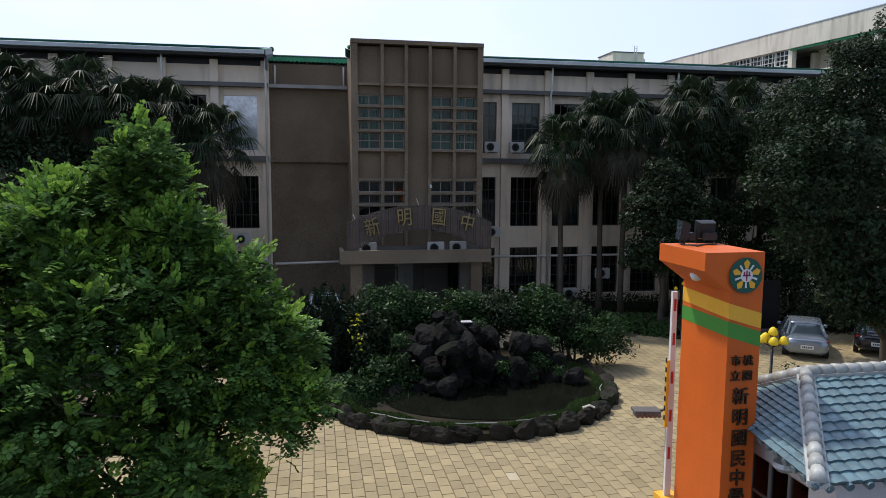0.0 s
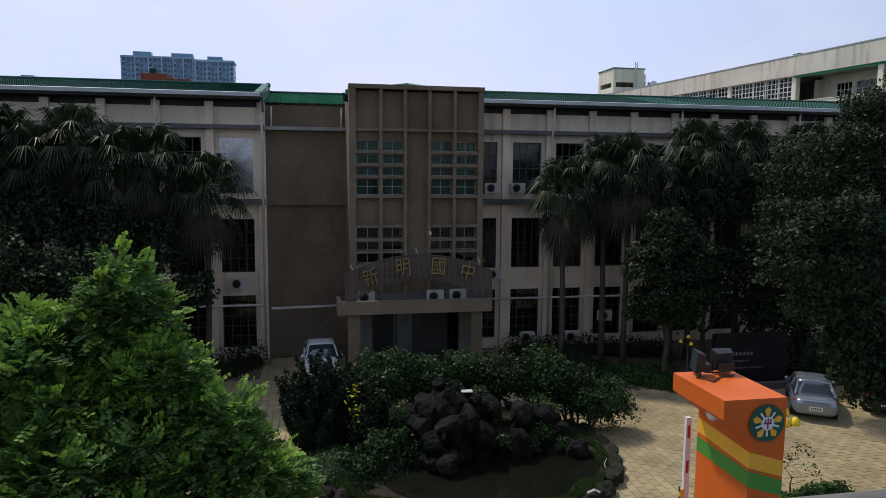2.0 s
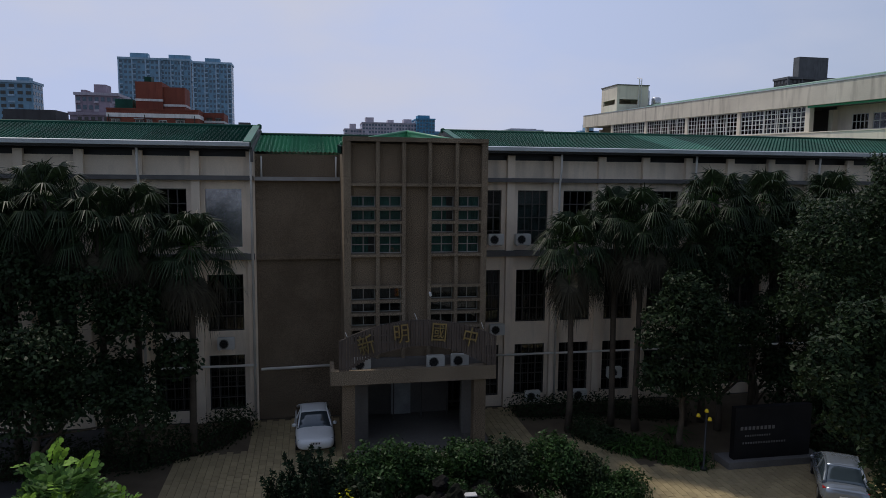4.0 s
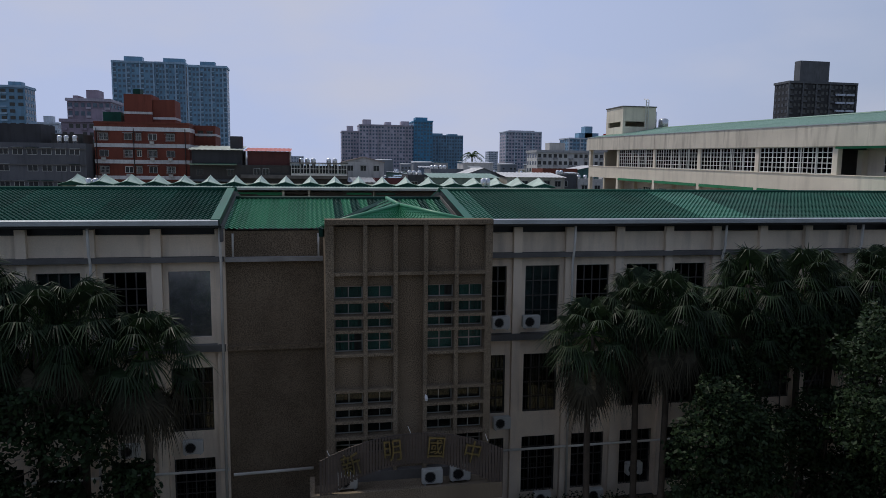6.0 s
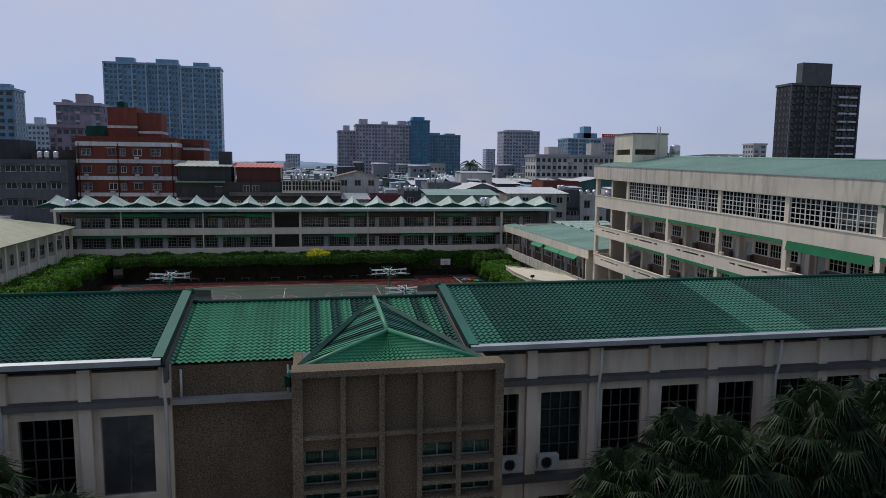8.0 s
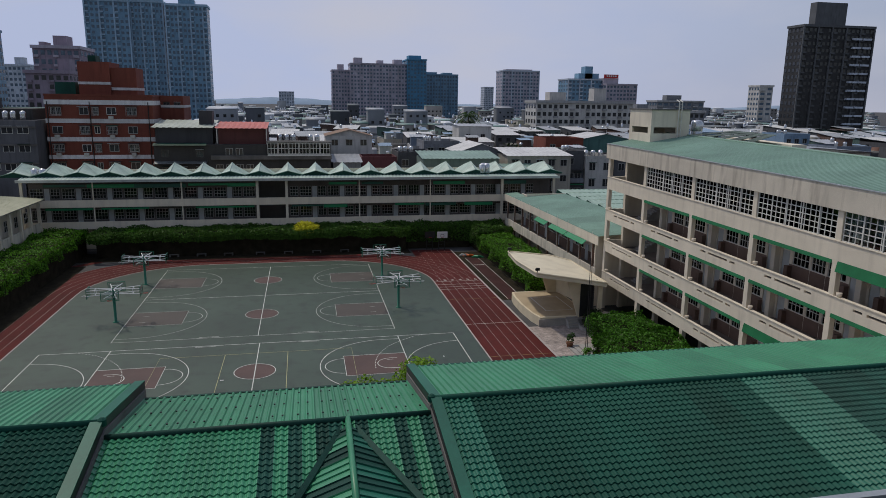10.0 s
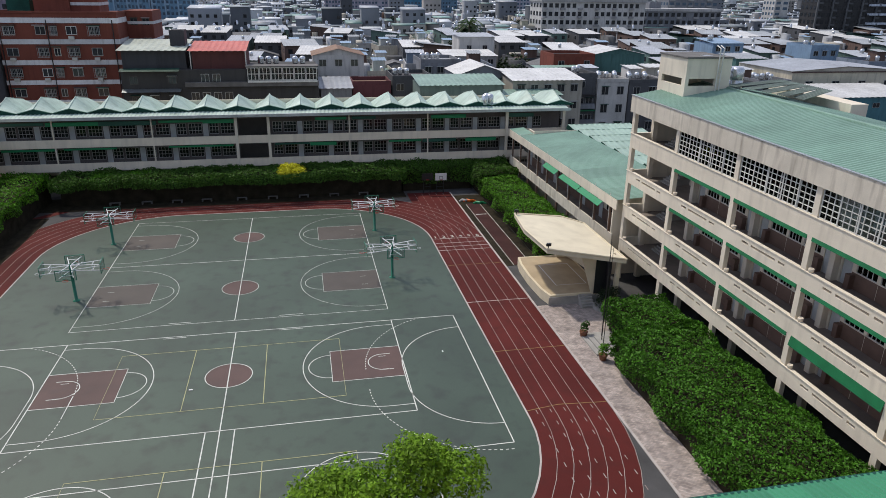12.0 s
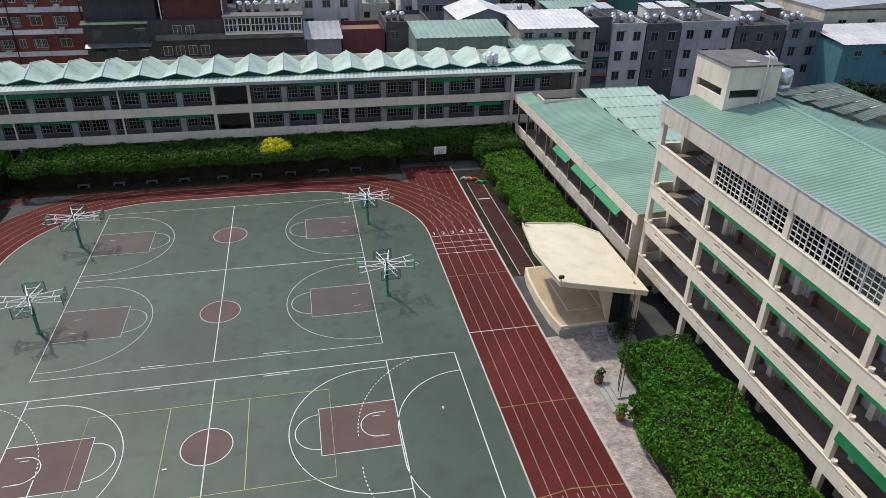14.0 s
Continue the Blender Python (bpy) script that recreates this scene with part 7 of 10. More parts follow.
def tile_field(parent, a, b, c, d, rows, cols, mat):
    """Curved roof tiles laid row by row, each an object of its own."""
    a, b, c, d = (Vector(p) for p in (a, b, c, d))
    up = (b - a).cross(d - a).normalized()
    g = G()
    for k in range(5):
        s = k / 4
        z = 0.035 * math.sin(math.pi * s)
        g.v += [(s - 0.5, -0.56 - 0.05 * math.sin(math.pi * s), z + 0.035), (s - 0.5, 0.5, z)]
    g.f += [(2 * k, 2 * k + 2, 2 * k + 3, 2 * k + 1) for k in range(4)]
    g.v += [(k / 4 - 0.5, -0.56, 0.0) for k in range(5)]
    g.f += [(10 + k, 11 + k, 2 * k + 2, 2 * k) for k in range(4)]
    me = g.mesh("roof_tile")
    me.materials.append(mat)
    for j in range(rows):
        l0, r0 = a.lerp(d, (j + 0.5) / rows), b.lerp(c, (j + 0.5) / rows)
        lo, ro = (l0 - a).dot((b - a).normalized()), (r0 - a).dot((b - a).normalized())
        w = (b - a).length / cols
        y = (d.lerp(c, 0.5) - a.lerp(b, 0.5))
        y -= (b - a).normalized() * y.dot((b - a).normalized())
        h = y.length / rows
        row_o = a + y * ((j + 0.5) / rows)
        i = math.floor(lo / w)
        while i * w < ro:
            cc = (i + 0.5) * w
            if lo - 0.02 < cc < ro + 0.02:
                ob = new("roof_tile", me)
                ob.parent = parent
                m = Matrix.Identity(4)
                m.col[0][:3] = (b - a).normalized() * w
                m.col[1][:3] = y.normalized() * h
                m.col[2][:3] = up
                m.translation = row_o + (b - a).normalized() * cc + up * 0.03 - depth_base(parent)
                ob.matrix_basis = m
            i += 1


tile_field(gate, F0, F1, A1, A0, 12, 36, BLUETILE)
tile_field(gate, (7.86, 12.4, EZ), F0, A0, A0, 12, 17, BLUETILE)
g = G()
g.poly(F0, F1, A1, A0).poly((7.86, 12.4, EZ), F0, A0).poly((7.86, 12.4, EZ), A0, A1, B1, B0)
part("roof_bed", g, DARKCON, gate)
for a, b in ((F0, A0), (A0, A1), ((7.86, 12.4, EZ), A0)):
    a, b = Vector(a), Vector(b)
    n = int((b - a).length / 0.27)
    for k in range(n):
        g = G()
        p, q = a.lerp(b, k / n), a.lerp(b, (k + 0.97) / n)
        g.tube([p + Vector((0, 0, 0.1)), q + Vector((0, 0, 0.1))], [0.125, 0.1], 10)
        part("ridge_tile", g, RIDGETILE, gate, smooth=True)
    g = G()
    sd = (b - a).cross(Vector((0, 0, 1))).normalized() * 0.15
    g.loft([[p + sd + Vector((0, 0, h0)), p - sd + Vector((0, 0, h0)), p - sd + Vector((0, 0, h1)), p + sd + Vector((0, 0, h1))] for p, h0, h1 in ((a, -0.02, 0.07), (b, -0.02, 0.07))])
    part("ridge_base", g, RIDGETILE, gate)
for k in range(26):
    x = 7.35 + 0.34 * k
    g = G()
    g.tube([(x, 8.38, EZ - 0.02), (x, 8.6, EZ + 0.04)], 0.065, 10)
    part("eave_tile", g, BLUETILE, gate)
for k in range(7):
    q = k / 7
    x, y = 7.2 + 0.4 * q, 8.5 + 2.0 * q
    g = G()
    g.tube([(x - 0.06, y, EZ - 0.02), (x + 0.14, y, EZ + 0.05)], 0.06, 10)
    part("eave_tile", g, BLUETILE, gate)
GW = Face("y", 9.0, 1)
g = G()
GW.wall(g, 8.0, 15.5, FG, 2.2, 0, 0.2, [(8.6, 10.4, 0.0, 1.4), (11.2, 13.0, 0.0, 1.4)])
Face("x", 8.0, 1).wall(g, 9.2, 12.8, FG, 2.2, 0, 0.2, [(9.6, 11.2, 0.0, 1.5)])
g.box(8.2, 15.5, 12.6, 12.8, FG, 2.2)
part("wall", g, WALLTILE, gate, "white tiled wall")
GW.window(gate, 8.6, 10.4, 0.0, 1.4, 0.05, 3, 2, ALUFRAME, GLASS)
GW.window(gate, 11.2, 13.0, 0.0, 1.4, 0.05, 3, 2, ALUFRAME, GLASS)
Face("x", 8.0, 1).window(gate, 9.6, 11.2, 0.0, 1.5, 0.05, 3, 2, ALUFRAME, GLASS)
g = G()
g.ring((7.75, 9.9, 1.75), [(0.02, 0.1), (0.18, 0.08), (0.2, 0.0), (0.12, -0.08), (0.02, -0.1)], 14)
tagged(part("satellite_dish", g, GUTTER), "small grey round lamp under the gatehouse eave", "lamp")


# clustered yellow globe lamps
def globe_lamp(x, y, h, n=5, s=1.0):
    th = thing("yard_lamp", "yard lamp with a cluster of yellow shades", "lamp", (x, y, FG))
    g = G()
    g.ring((x, y, FG), [(0.16, 0), (0.16, 0.1), (0.05, 0.2), (0.04, h)], 10)
    part("post", g, DARKMETAL, th, "", True)
    for k in range(n):
        a = 2 * math.pi * k / n + 0.4
        px_, py_, pz = (x, y, FG + h + 0.2) if k == 0 else (x + 0.32 * math.cos(a), y + 0.32 * math.sin(a), FG + h - 0.05)
        g = G()
        g.tube([(x, y, FG + h - 0.3), (px_, py_, pz - 0.1)], 0.02, 5)
        part("arm", g, DARKMETAL, th)
        g = G()
        g.ring((px_, py_, pz - 0.12), [(0.05 * s, 0), (0.14 * s, 0.02), (0.15 * s, 0.1 * s), (0.1 * s, 0.22 * s), (0.02, 0.27 * s)], 12)
        part("shade", g, LAMPYELLOW, th, "yellow plastic shade", True)


globe_lamp(14.25, 19.1, 2.5)
globe_lamp(16.75, 28.9, 2.45, 3, 0.62)
tree("tree", "sparse young tree with bare twigs beside the yard lamp", (14.55, 18.9, FG), (14.6, 18.9, FG + 1.1),
     [(14.75, 18.8, FG + 1.5, 0.35, 0.3, 0.25), (14.35, 18.9, FG + 1.25, 0.25, 0.25, 0.2), (15.05, 18.8, FG + 1.0, 0.3, 0.25, 0.15), (15.2, 18.7, FG + 0.75, 0.25, 0.2, 0.12)], 160, 0.09, LEAF_ISLE, 0.03)


# cars
def car(name, label, paint, x, y, turn, rear=False):
    """Saloon car along y, front at -y; body lofted from cross sections."""
    th = thing(name, label, "car", (0, 0, 0))
    ys = [-2.2, -2.14, -2.0, -1.7, -1.3, -0.95, -0.4, 0.4, 1.0, 1.55, 1.9, 2.08, 2.17, 2.2]
    ws = [0.5, 0.68, 0.78, 0.84, 0.86, 0.87, 0.87, 0.87, 0.87, 0.86, 0.82, 0.77, 0.68, 0.52]
    los = [0.42, 0.3, 0.24, 0.2, 0.2, 0.19, 0.19, 0.19, 0.19, 0.2, 0.24, 0.28, 0.34, 0.44]
    his = [0.6, 0.68, 0.75, 0.83, 0.9, 0.95, 0.97, 0.98, 1.0, 1.01, 0.98, 0.93, 0.86, 0.74]
    st = sorted(set([round(q, 3) for q in np.linspace(-2.2, 2.2, 34)] + ys))

    def section(yy, w, lo, hi, n=28, e=0.42):
        out = []
        for k in range(n):
            c, v = math.cos(2 * math.pi * k / n), math.sin(2 * math.pi * k / n)
            z = (lo + hi) / 2 + (hi - lo) / 2 * math.copysign(abs(v) ** (e + 0.12), v)
            tuck = 1 - 0.07 * max(0.0, (z - 0.55) / 0.45) ** 2
            out.append((w * tuck * math.copysign(abs(c) ** e, c), yy, z))
        return out

    g = G()
    g.loft([section(yy, *(float(np.interp(yy, ys, q)) for q in (ws, los, his))) for yy in st])
    part("body", g, paint, th, smooth=True)
    cy = [-1.05, -0.75, -0.35, 0.05, 0.5, 0.95, 1.3, 1.72]
    cz = [0.93, 1.16, 1.385, 1.435, 1.44, 1.37, 1.22, 0.99]
    cw = [0.74, 0.7, 0.62, 0.6, 0.6, 0.6, 0.63, 0.7]
    rows_ = [(float(q), float(np.interp(q, cy, cz)), float(np.interp(q, cy, cw))) for q in np.linspace(-1.05, 1.72, 20)]
    g = G()
    g.loft([[(-0.79, yy, 0.88), (0.79, yy, 0.88), (0.78, yy, 0.92)] + [((w + (0.78 - w) * (1 - q)) * 1.0, yy, 0.92 + (z - 0.07 - 0.92) * q) for q in (0.5, 1.0)]
            + [(w * 0.9, yy, z - 0.02), (w * 0.55, yy, z), (-w * 0.55, yy, z), (-w * 0.9, yy, z - 0.02)]
            + [(-(w + (0.78 - w) * (1 - q)), yy, 0.92 + (z - 0.07 - 0.92) * q) for q in (1.0, 0.5)] + [(-0.78, yy, 0.92)] for yy, z, w in rows_])
    part("cabin_glass", g, CARGLASS, th, "dark car windows", True)
    g = G()
    g.loft([[(-w * 0.98, yy, z - 0.055), (-w * 0.9, yy, z + 0.004), (-w * 0.5, yy, z + 0.024), (w * 0.5, yy, z + 0.024), (w * 0.9, yy, z + 0.004), (w * 0.98, yy, z - 0.055), (w * 0.8, yy, z - 0.06), (-w * 0.8, yy, z - 0.06)] for yy, z, w in rows_ if -0.4 < yy < 1.05])
    part("roof_panel", g, paint, th, "", True)
    for s in (-1, 1):
        g = G()
        g.tube([(s * 0.75, -1.06, 0.93), (s * 0.69, -0.75, 1.13), (s * 0.62, -0.35, 1.35), (s * 0.6, 0.2, 1.4), (s * 0.6, 0.9, 1.34), (s * 0.64, 1.3, 1.18), (s * 0.73, 1.74, 0.97)], [0.03, 0.035, 0.035, 0.03, 0.035, 0.06, 0.06], 8).tube([(s * 0.6, 0.2, 1.38), (s * 0.79, 0.2, 0.93)], 0.03, 6)
        part("pillar_trim", g, paint, th)
        g = G()
        g.ring((s * 0.92, -0.75, 0.93), [(0.03, -0.05), (0.1, -0.02), (0.1, 0.06), (0.03, 0.1)], 8)
        part("door_mirror", g, paint, th)
        g = G()
        g.add([(s * 0.45, -2.11, 0.52), (s * 0.74, -2.03, 0.54), (s * 0.76, -1.95, 0.72), (s * 0.48, -2.04, 0.68)], [(0, 1, 2, 3)])
        part("headlight", g, STEEL, th)
        g = G()
        g.loft([[(s * x, y, 0.66), (s * x, y + 0.05, 0.68), (s * x, y + 0.03, 0.85), (s * x, y - 0.05, 0.86)] for x, y in ((0.44, 2.14), (0.6, 2.1), (0.72, 2.02), (0.79, 1.9))])
        part("tail_light", g, TAILRED, th, "red tail light")
        for yy in (-1.3, 1.3):
            g = G()
            g.tube([(s * 0.68, yy, 0.31), (s * 0.87, yy, 0.31)], 0.31, 18)
            w = part("tyre", g, TYRE, th)
            g = G()
            g.tube([(s * 0.86, yy, 0.31), (s * 0.885, yy, 0.31)], 0.19, 14)
            part("rim", g, RIM, w, local=True)
    for yy, n_ in ((2.215, 1), (-2.215, -1)):
        g = G()
        g.box(-0.24, 0.24, min(yy - 0.012 * n_, yy), max(yy - 0.012 * n_, yy), 0.5, 0.66)
        pl = part("number_plate", g, WHITEP, th)
        g = G()
        for k in range(6):
            g.box(-0.19 + 0.065 * k, -0.15 + 0.065 * k, min(yy, yy + 0.004 * n_), max(yy, yy + 0.004 * n_), 0.54, 0.62)
        part("plate_bars", g, DARKMETAL, pl, local=True)
    th.matrix_basis = pose(x, y, FG, 0, 0, turn)
    return th


car("car", "white saloon car parked beside the entrance", CARWHITE, 0.42, 35.2, 2)
car("car", "silver saloon car parked with its rear to the gate", CARSILVER, 21.1, 26.3, 146)
car("car", "black car parked under the tree", CARBLACK, 24.6, 26.0, 138)
car("car", "dark car parked behind the leafy tree", CARBLACK, -7.5, 26.5, 80)

# dark memorial wall with pale characters, low hedges
wall_ = thing("memorial_wall", "dark stone wall with rows of small pale characters", "wall", (19.6, 29, FG))
g = G()
g.box(18.2, 21.9, 29.0, 29.3, FG, 1.6)
part("slab", g, BLACKSTONE, wall_)
g = G()
g.box(17.8, 22.4, 28.7, 29.8, FG, FG + 0.3)
part("plinth", g, DARKCON, wall_)
for z, n, w, xs in ((0.6, 9, 0.15, 18.47), (0.3, 11, 0.075, 18.7), (-0.03, 17, 0.085, 18.6)):
    for k in range(n):
        g = G()
        x = xs + k * (w + 0.04)
        g.box(x, x + w * 0.8, 28.985, 28.996, z, z + w)
        part("character_bar", g, DARKCON, wall_)


def low_hedge(label, pts, w, h, n, leaf, size=0.13):
    th = thing("hedge", label, "hedge", (*pts[0], FG))
    r_ = np.random.default_rng(len(pts) * 31 + n)
    P = np.array(pts, float)
    seg = np.linalg.norm(np.diff(P, axis=0), axis=1)
    k = r_.choice(len(seg), n, p=seg / seg.sum())
    t = r_.random(n)[:, None]
    c2 = P[k] * (1 - t) + P[k + 1] * t
    d = unit(n, r_)
    d[:, 2] = np.abs(d[:, 2])
    rad = 0.7 + 0.35 * r_.random(n)
    c = np.stack([c2[:, 0] + d[:, 0] * w * rad, c2[:, 1] + d[:, 1] * w * rad, FG + d[:, 2] * h * rad * (1 + 0.15 * np.sin(c2[:, 0] * 3))], 1)
    v, f = leaf_quads(c, d + unit(n, r_) * 0.7, size * (0.6 + 0.8 * r_.random(n)), r_)
    part("foliage", mesh_np("foliage", v, f), leaf, th)
    g = G()
    for a, b in zip(pts, pts[1:]):
        g.tube([(*a, FG + 0.1), (*b, FG + 0.1)], w * 0.5, 6)
    part("core", g, SOIL, th)


low_hedge("low dark hedge along the drive", [(14.2, 31.6), (16.8, 29.2)], 0.7, 0.85, 3500, LEAF_MID)
low_hedge("low dark hedge along the drive", [(13.0, 33.6), (14.2, 31.6)], 0.8, 1.0, 3000, LEAF_DARK)
low_hedge("clipped dark hedge before the school wing", [(-2.9, 36.9), (-4.0, 35.0), (-6.5, 33.2), (-12, 33.0)], 0.9, 1.5, 7000, LEAF_DARK)
# hedge added only to darken the shaded ground behind the cars
low_hedge("dark hedge added to deepen shade behind the parked cars", [(23.0, 30.0), (27.0, 29.2), (33.0, 28.0)], 1.2, 2.4, 9000, LEAF_DARK, 0.18)
low_hedge("low hedge along the parking strip", [(13.2, 18.2), (16.4, 18.9)], 0.4, 0.5, 1800, LEAF_MID)
low_hedge("dark shrubs along the wall", [(10.8, 36.6), (14, 36.4), (19, 35)], 0.9, 1.1, 5000, LEAF_DARK)
g = G()
g.box(14.0, 34, 19.7, 19.9, FG - 0.01, FG + 0.004)
solid("drain_strip", g, KEYRED, "thin dark red brick strip in the paving", "paving strip")
g = G()
g.box(16.6, 24, 26.9, 27.0, FG - 0.01, FG + 0.004)
solid("parking_line", g, KEYRED, "dark red parking line", "paving strip")


# ---- front trees ----
# near tree with sprays of round leaflets
def spray_tree(label, base, blobs, n, leaf, r0):
    th = thing("tree", label, "tree", base)
    g = G()
    rr = np.random.default_rng(21)
    limbs(g, base, (base[0], base[1], base[2] + 3.4), [b[:3] for b in blobs], r0, rr)
    for b in blobs:
        for _ in range(4):
            d = Vector(unit(1, rr)[0])
            c = Vector(b[:3])
            g.tube([c, c + Vector((d.x * b[3], d.y * b[4], abs(d.z) * b[5])) * 0.95], [0.03, 0.008], 4)
    part("trunk", g, BARK, th)
    B = np.array(blobs, float)
    twigs = []
    for b in blobs:
        for q in unit(6, rr):
            s = 0.24 + 0.34 * rr.random()
            twigs.append((b[0] + q[0] * b[3], b[1] + q[1] * b[4], b[2] + abs(q[2]) * b[5], s, s, s * 1.2))
    B = np.concatenate([B, np.array(twigs)])
    area = B[:, 3] * B[:, 4] + B[:, 4] * B[:, 5]
    area[len(blobs):] *= 2.4
    k = rr.choice(len(B), n, p=area / area.sum())
    d = unit(n, rr)
    d[:, 2] = np.where(d[:, 2] < -0.4, -d[:, 2], d[:, 2])
    lump = 1 + 0.22 * np.sin(d[:, 0] * 6 + k) * np.sin(d[:, 1] * 7 + 2 * k) + 0.12 * np.sin(d[:, 2] * 11 + k)
    q_ = rr.random(n)
    rad = (0.55 + 0.5 * q_) * lump
    o = B[k, :3] + d * B[k, 3:6] * rad[:, None]
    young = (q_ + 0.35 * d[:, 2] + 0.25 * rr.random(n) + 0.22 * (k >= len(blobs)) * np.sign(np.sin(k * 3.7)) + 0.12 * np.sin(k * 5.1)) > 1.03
    ax = d * np.array([1, 1, 0.35]) + unit(n, rr) * 0.5 + np.array([0, 0, 0.12]) + np.array([0, 0, 0.9]) * (young & (rr.random(n) < 0.5))[:, None]
    ax /= np.linalg.norm(ax, axis=1)[:, None]
    up = d * 0.5 + np.array([0, 0, 1.0]) + unit(n, rr) * 0.45
    side = np.cross(ax, up)
    side /= np.linalg.norm(side, axis=1)[:, None] + 1e-9
    up = np.cross(side, ax)
    L = 0.24 + 0.15 * rr.random(n)
    V = []
    m = 5
    for q in range(m):
        f = (q + 0.6) / m
        for s in (-1, 1):
            h = ((0.041 + 0.01 * rr.random(n)) * (1 - 0.5 * abs(f - 0.45)))[:, None]
            t = side * s * 0.95 + ax * 0.3 + rr.normal(size=(n, 3)) * 0.1
            c = o + ax * (L * f)[:, None] - up * (0.3 * f * f * L)[:, None] + t * h * 1.05
            b = np.cross(up + rr.normal(size=(n, 3)) * 0.22, t)
            V.append(np.stack([c - t * h, c - t * h * 0.45 + b * h * 0.95, c + t * h * 0.6 + b * h * 0.85 - up * h * 0.2, c + t * h * 1.05 - up * h * 0.25, c + t * h * 0.6 - b * h * 0.85 - up * h * 0.2, c - t * h * 0.45 - b * h * 0.95], 1))
    V = np.stack(V, 1)
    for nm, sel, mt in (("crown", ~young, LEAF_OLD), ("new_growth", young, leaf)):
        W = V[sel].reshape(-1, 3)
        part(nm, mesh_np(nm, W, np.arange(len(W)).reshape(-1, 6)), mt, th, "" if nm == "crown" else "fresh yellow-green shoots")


LB = [(-4.9, 13.6, 5.3, 1.1, 1.1, 0.9), (-2.7, 13.3, 6.3, 0.35, 0.4, 0.8), (-6.6, 13.0, 5.2, 1.5, 1.4, 1.1), (-2.6, 13.0, 4.7, 1.2, 1.2, 1.1), (-5.2, 12.2, 4.3, 1.7, 1.5, 1.3), (-8.4, 12.6, 4.6, 1.6, 1.5, 1.4), (-1.7, 12.6, 3.3, 1.2, 1.2, 1.2),
      (-3.7, 11.6, 3.2, 1.6, 1.4, 1.3), (-6.6, 11.4, 3.2, 1.8, 1.5, 1.4), (-1.1, 12.4, 2.2, 1.0, 1.0, 1.0), (-2.9, 11.6, 1.6, 1.5, 1.3, 1.2), (-5.2, 11.0, 1.6, 1.8, 1.4, 1.2), (-8.4, 11.0, 2.4, 1.8, 1.5, 1.5), (-1.7, 12.0, 0.9, 0.9, 0.9, 0.8), (-4.0, 11.6, 0.4, 1.6, 1.3, 0.8), (-7.0, 11.0, 0.6, 1.8, 1.3, 0.9), (-10, 12, 3.4, 1.6, 1.5, 1.6)]
LB += [(-1.4, 12.6, 4.2, 0.8, 0.9, 0.8), (-1.9, 12.8, 5.2, 0.65, 0.7, 0.65), (-4.4, 13.2, 5.75, 0.8, 0.9, 0.6), (-0.7, 12.4, 3.1, 0.75, 0.8, 0.85), (-0.5, 12.4, 2.4, 0.6, 0.7, 0.7), (-3.6, 12.4, 4.0, 1.4, 1.2, 1.2), (-5.8, 12.4, 2.6, 1.6, 1.2, 1.2), (-3.2, 12.4, 2.4, 1.3, 1.1, 1.1), (-7.2, 12.6, 4.2, 1.4, 1.2, 1.2), (-6.2, 12.6, 5.2, 1.1, 1.0, 0.9)]
LB = [(x - 0.3, y, z - 0.35 - 0.06 * max(0, -3 - x), *s) for x, y, z, *s in LB]
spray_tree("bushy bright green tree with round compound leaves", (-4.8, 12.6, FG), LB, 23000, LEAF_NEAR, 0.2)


# fan palms
def palm(h, seed):
    rr = np.random.default_rng(seed)
    th = thing("fan_palm", "tall fan palm with a drooping crown before the facade", "palm tree", (0, 0, 0), "fan palms before the facade")
    g = G()
    g.tube([(0, 0, 0), (0.05, 0, 1.5), (0.0, 0.08, h * 0.6), (0.05, 0.05, h)], [0.2, 0.15, 0.13, 0.15], 9)
    part("trunk", g, BARK, th, "", True)
    fans = {"frond": [], "old_frond": []}
    stems = G()
    for k in range(58):
        old = k >= 32
        a = k * 2.399 + rr.normal() * 0.2
        el = radians((75 - 105 * (k / 32) + rr.normal() * 7) if not old else -50 - 30 * rr.random())
        ln = (1.2 + 0.4 * rr.random()) * (1.0 if not old else 1.25)
        d = np.array([math.cos(a) * math.cos(el), math.sin(a) * math.cos(el), math.sin(el)])
        p0 = np.array([0.05, 0.05, h])
        p1 = p0 + d * ln - np.array([0, 0, 0.15 * ln])
        stems.tube([p0, p0 + d * ln * 0.6, p1], [0.025, 0.018, 0.012], 4)
        s = np.cross(d, [0, 0, 1])
        s /= np.linalg.norm(s) + 1e-6
        u = np.cross(s, d)
        for q in range(30):
            b = radians(-140 + 280 * q / 29)
            dr = d * math.cos(b) + s * math.sin(b)
            l0, l1 = 0.42, (1.0 + 0.3 * rr.random()) * (1 - 0.25 * abs(b) / 2.3)
            w = np.cross(dr, u) * 0.026
            m = p1 + dr * l0 + u * 0.05
            tip = p1 + dr * l1 - np.array([0, 0, 0.35 + 0.55 * rr.random()]) * l1
            fans["old_frond" if old else "frond"] += [p1 - w * 0.3, m - w * 1.2, m + w * 1.2, p1 + w * 0.3, m - w * 1.2, tip - w * 0.1, tip + w * 0.1, m + w * 1.2]
    part("stalk", stems, LEAF_MID, th)
    for nm, vs in fans.items():
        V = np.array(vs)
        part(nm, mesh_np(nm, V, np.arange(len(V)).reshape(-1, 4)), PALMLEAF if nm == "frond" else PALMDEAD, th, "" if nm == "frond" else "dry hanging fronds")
    return th


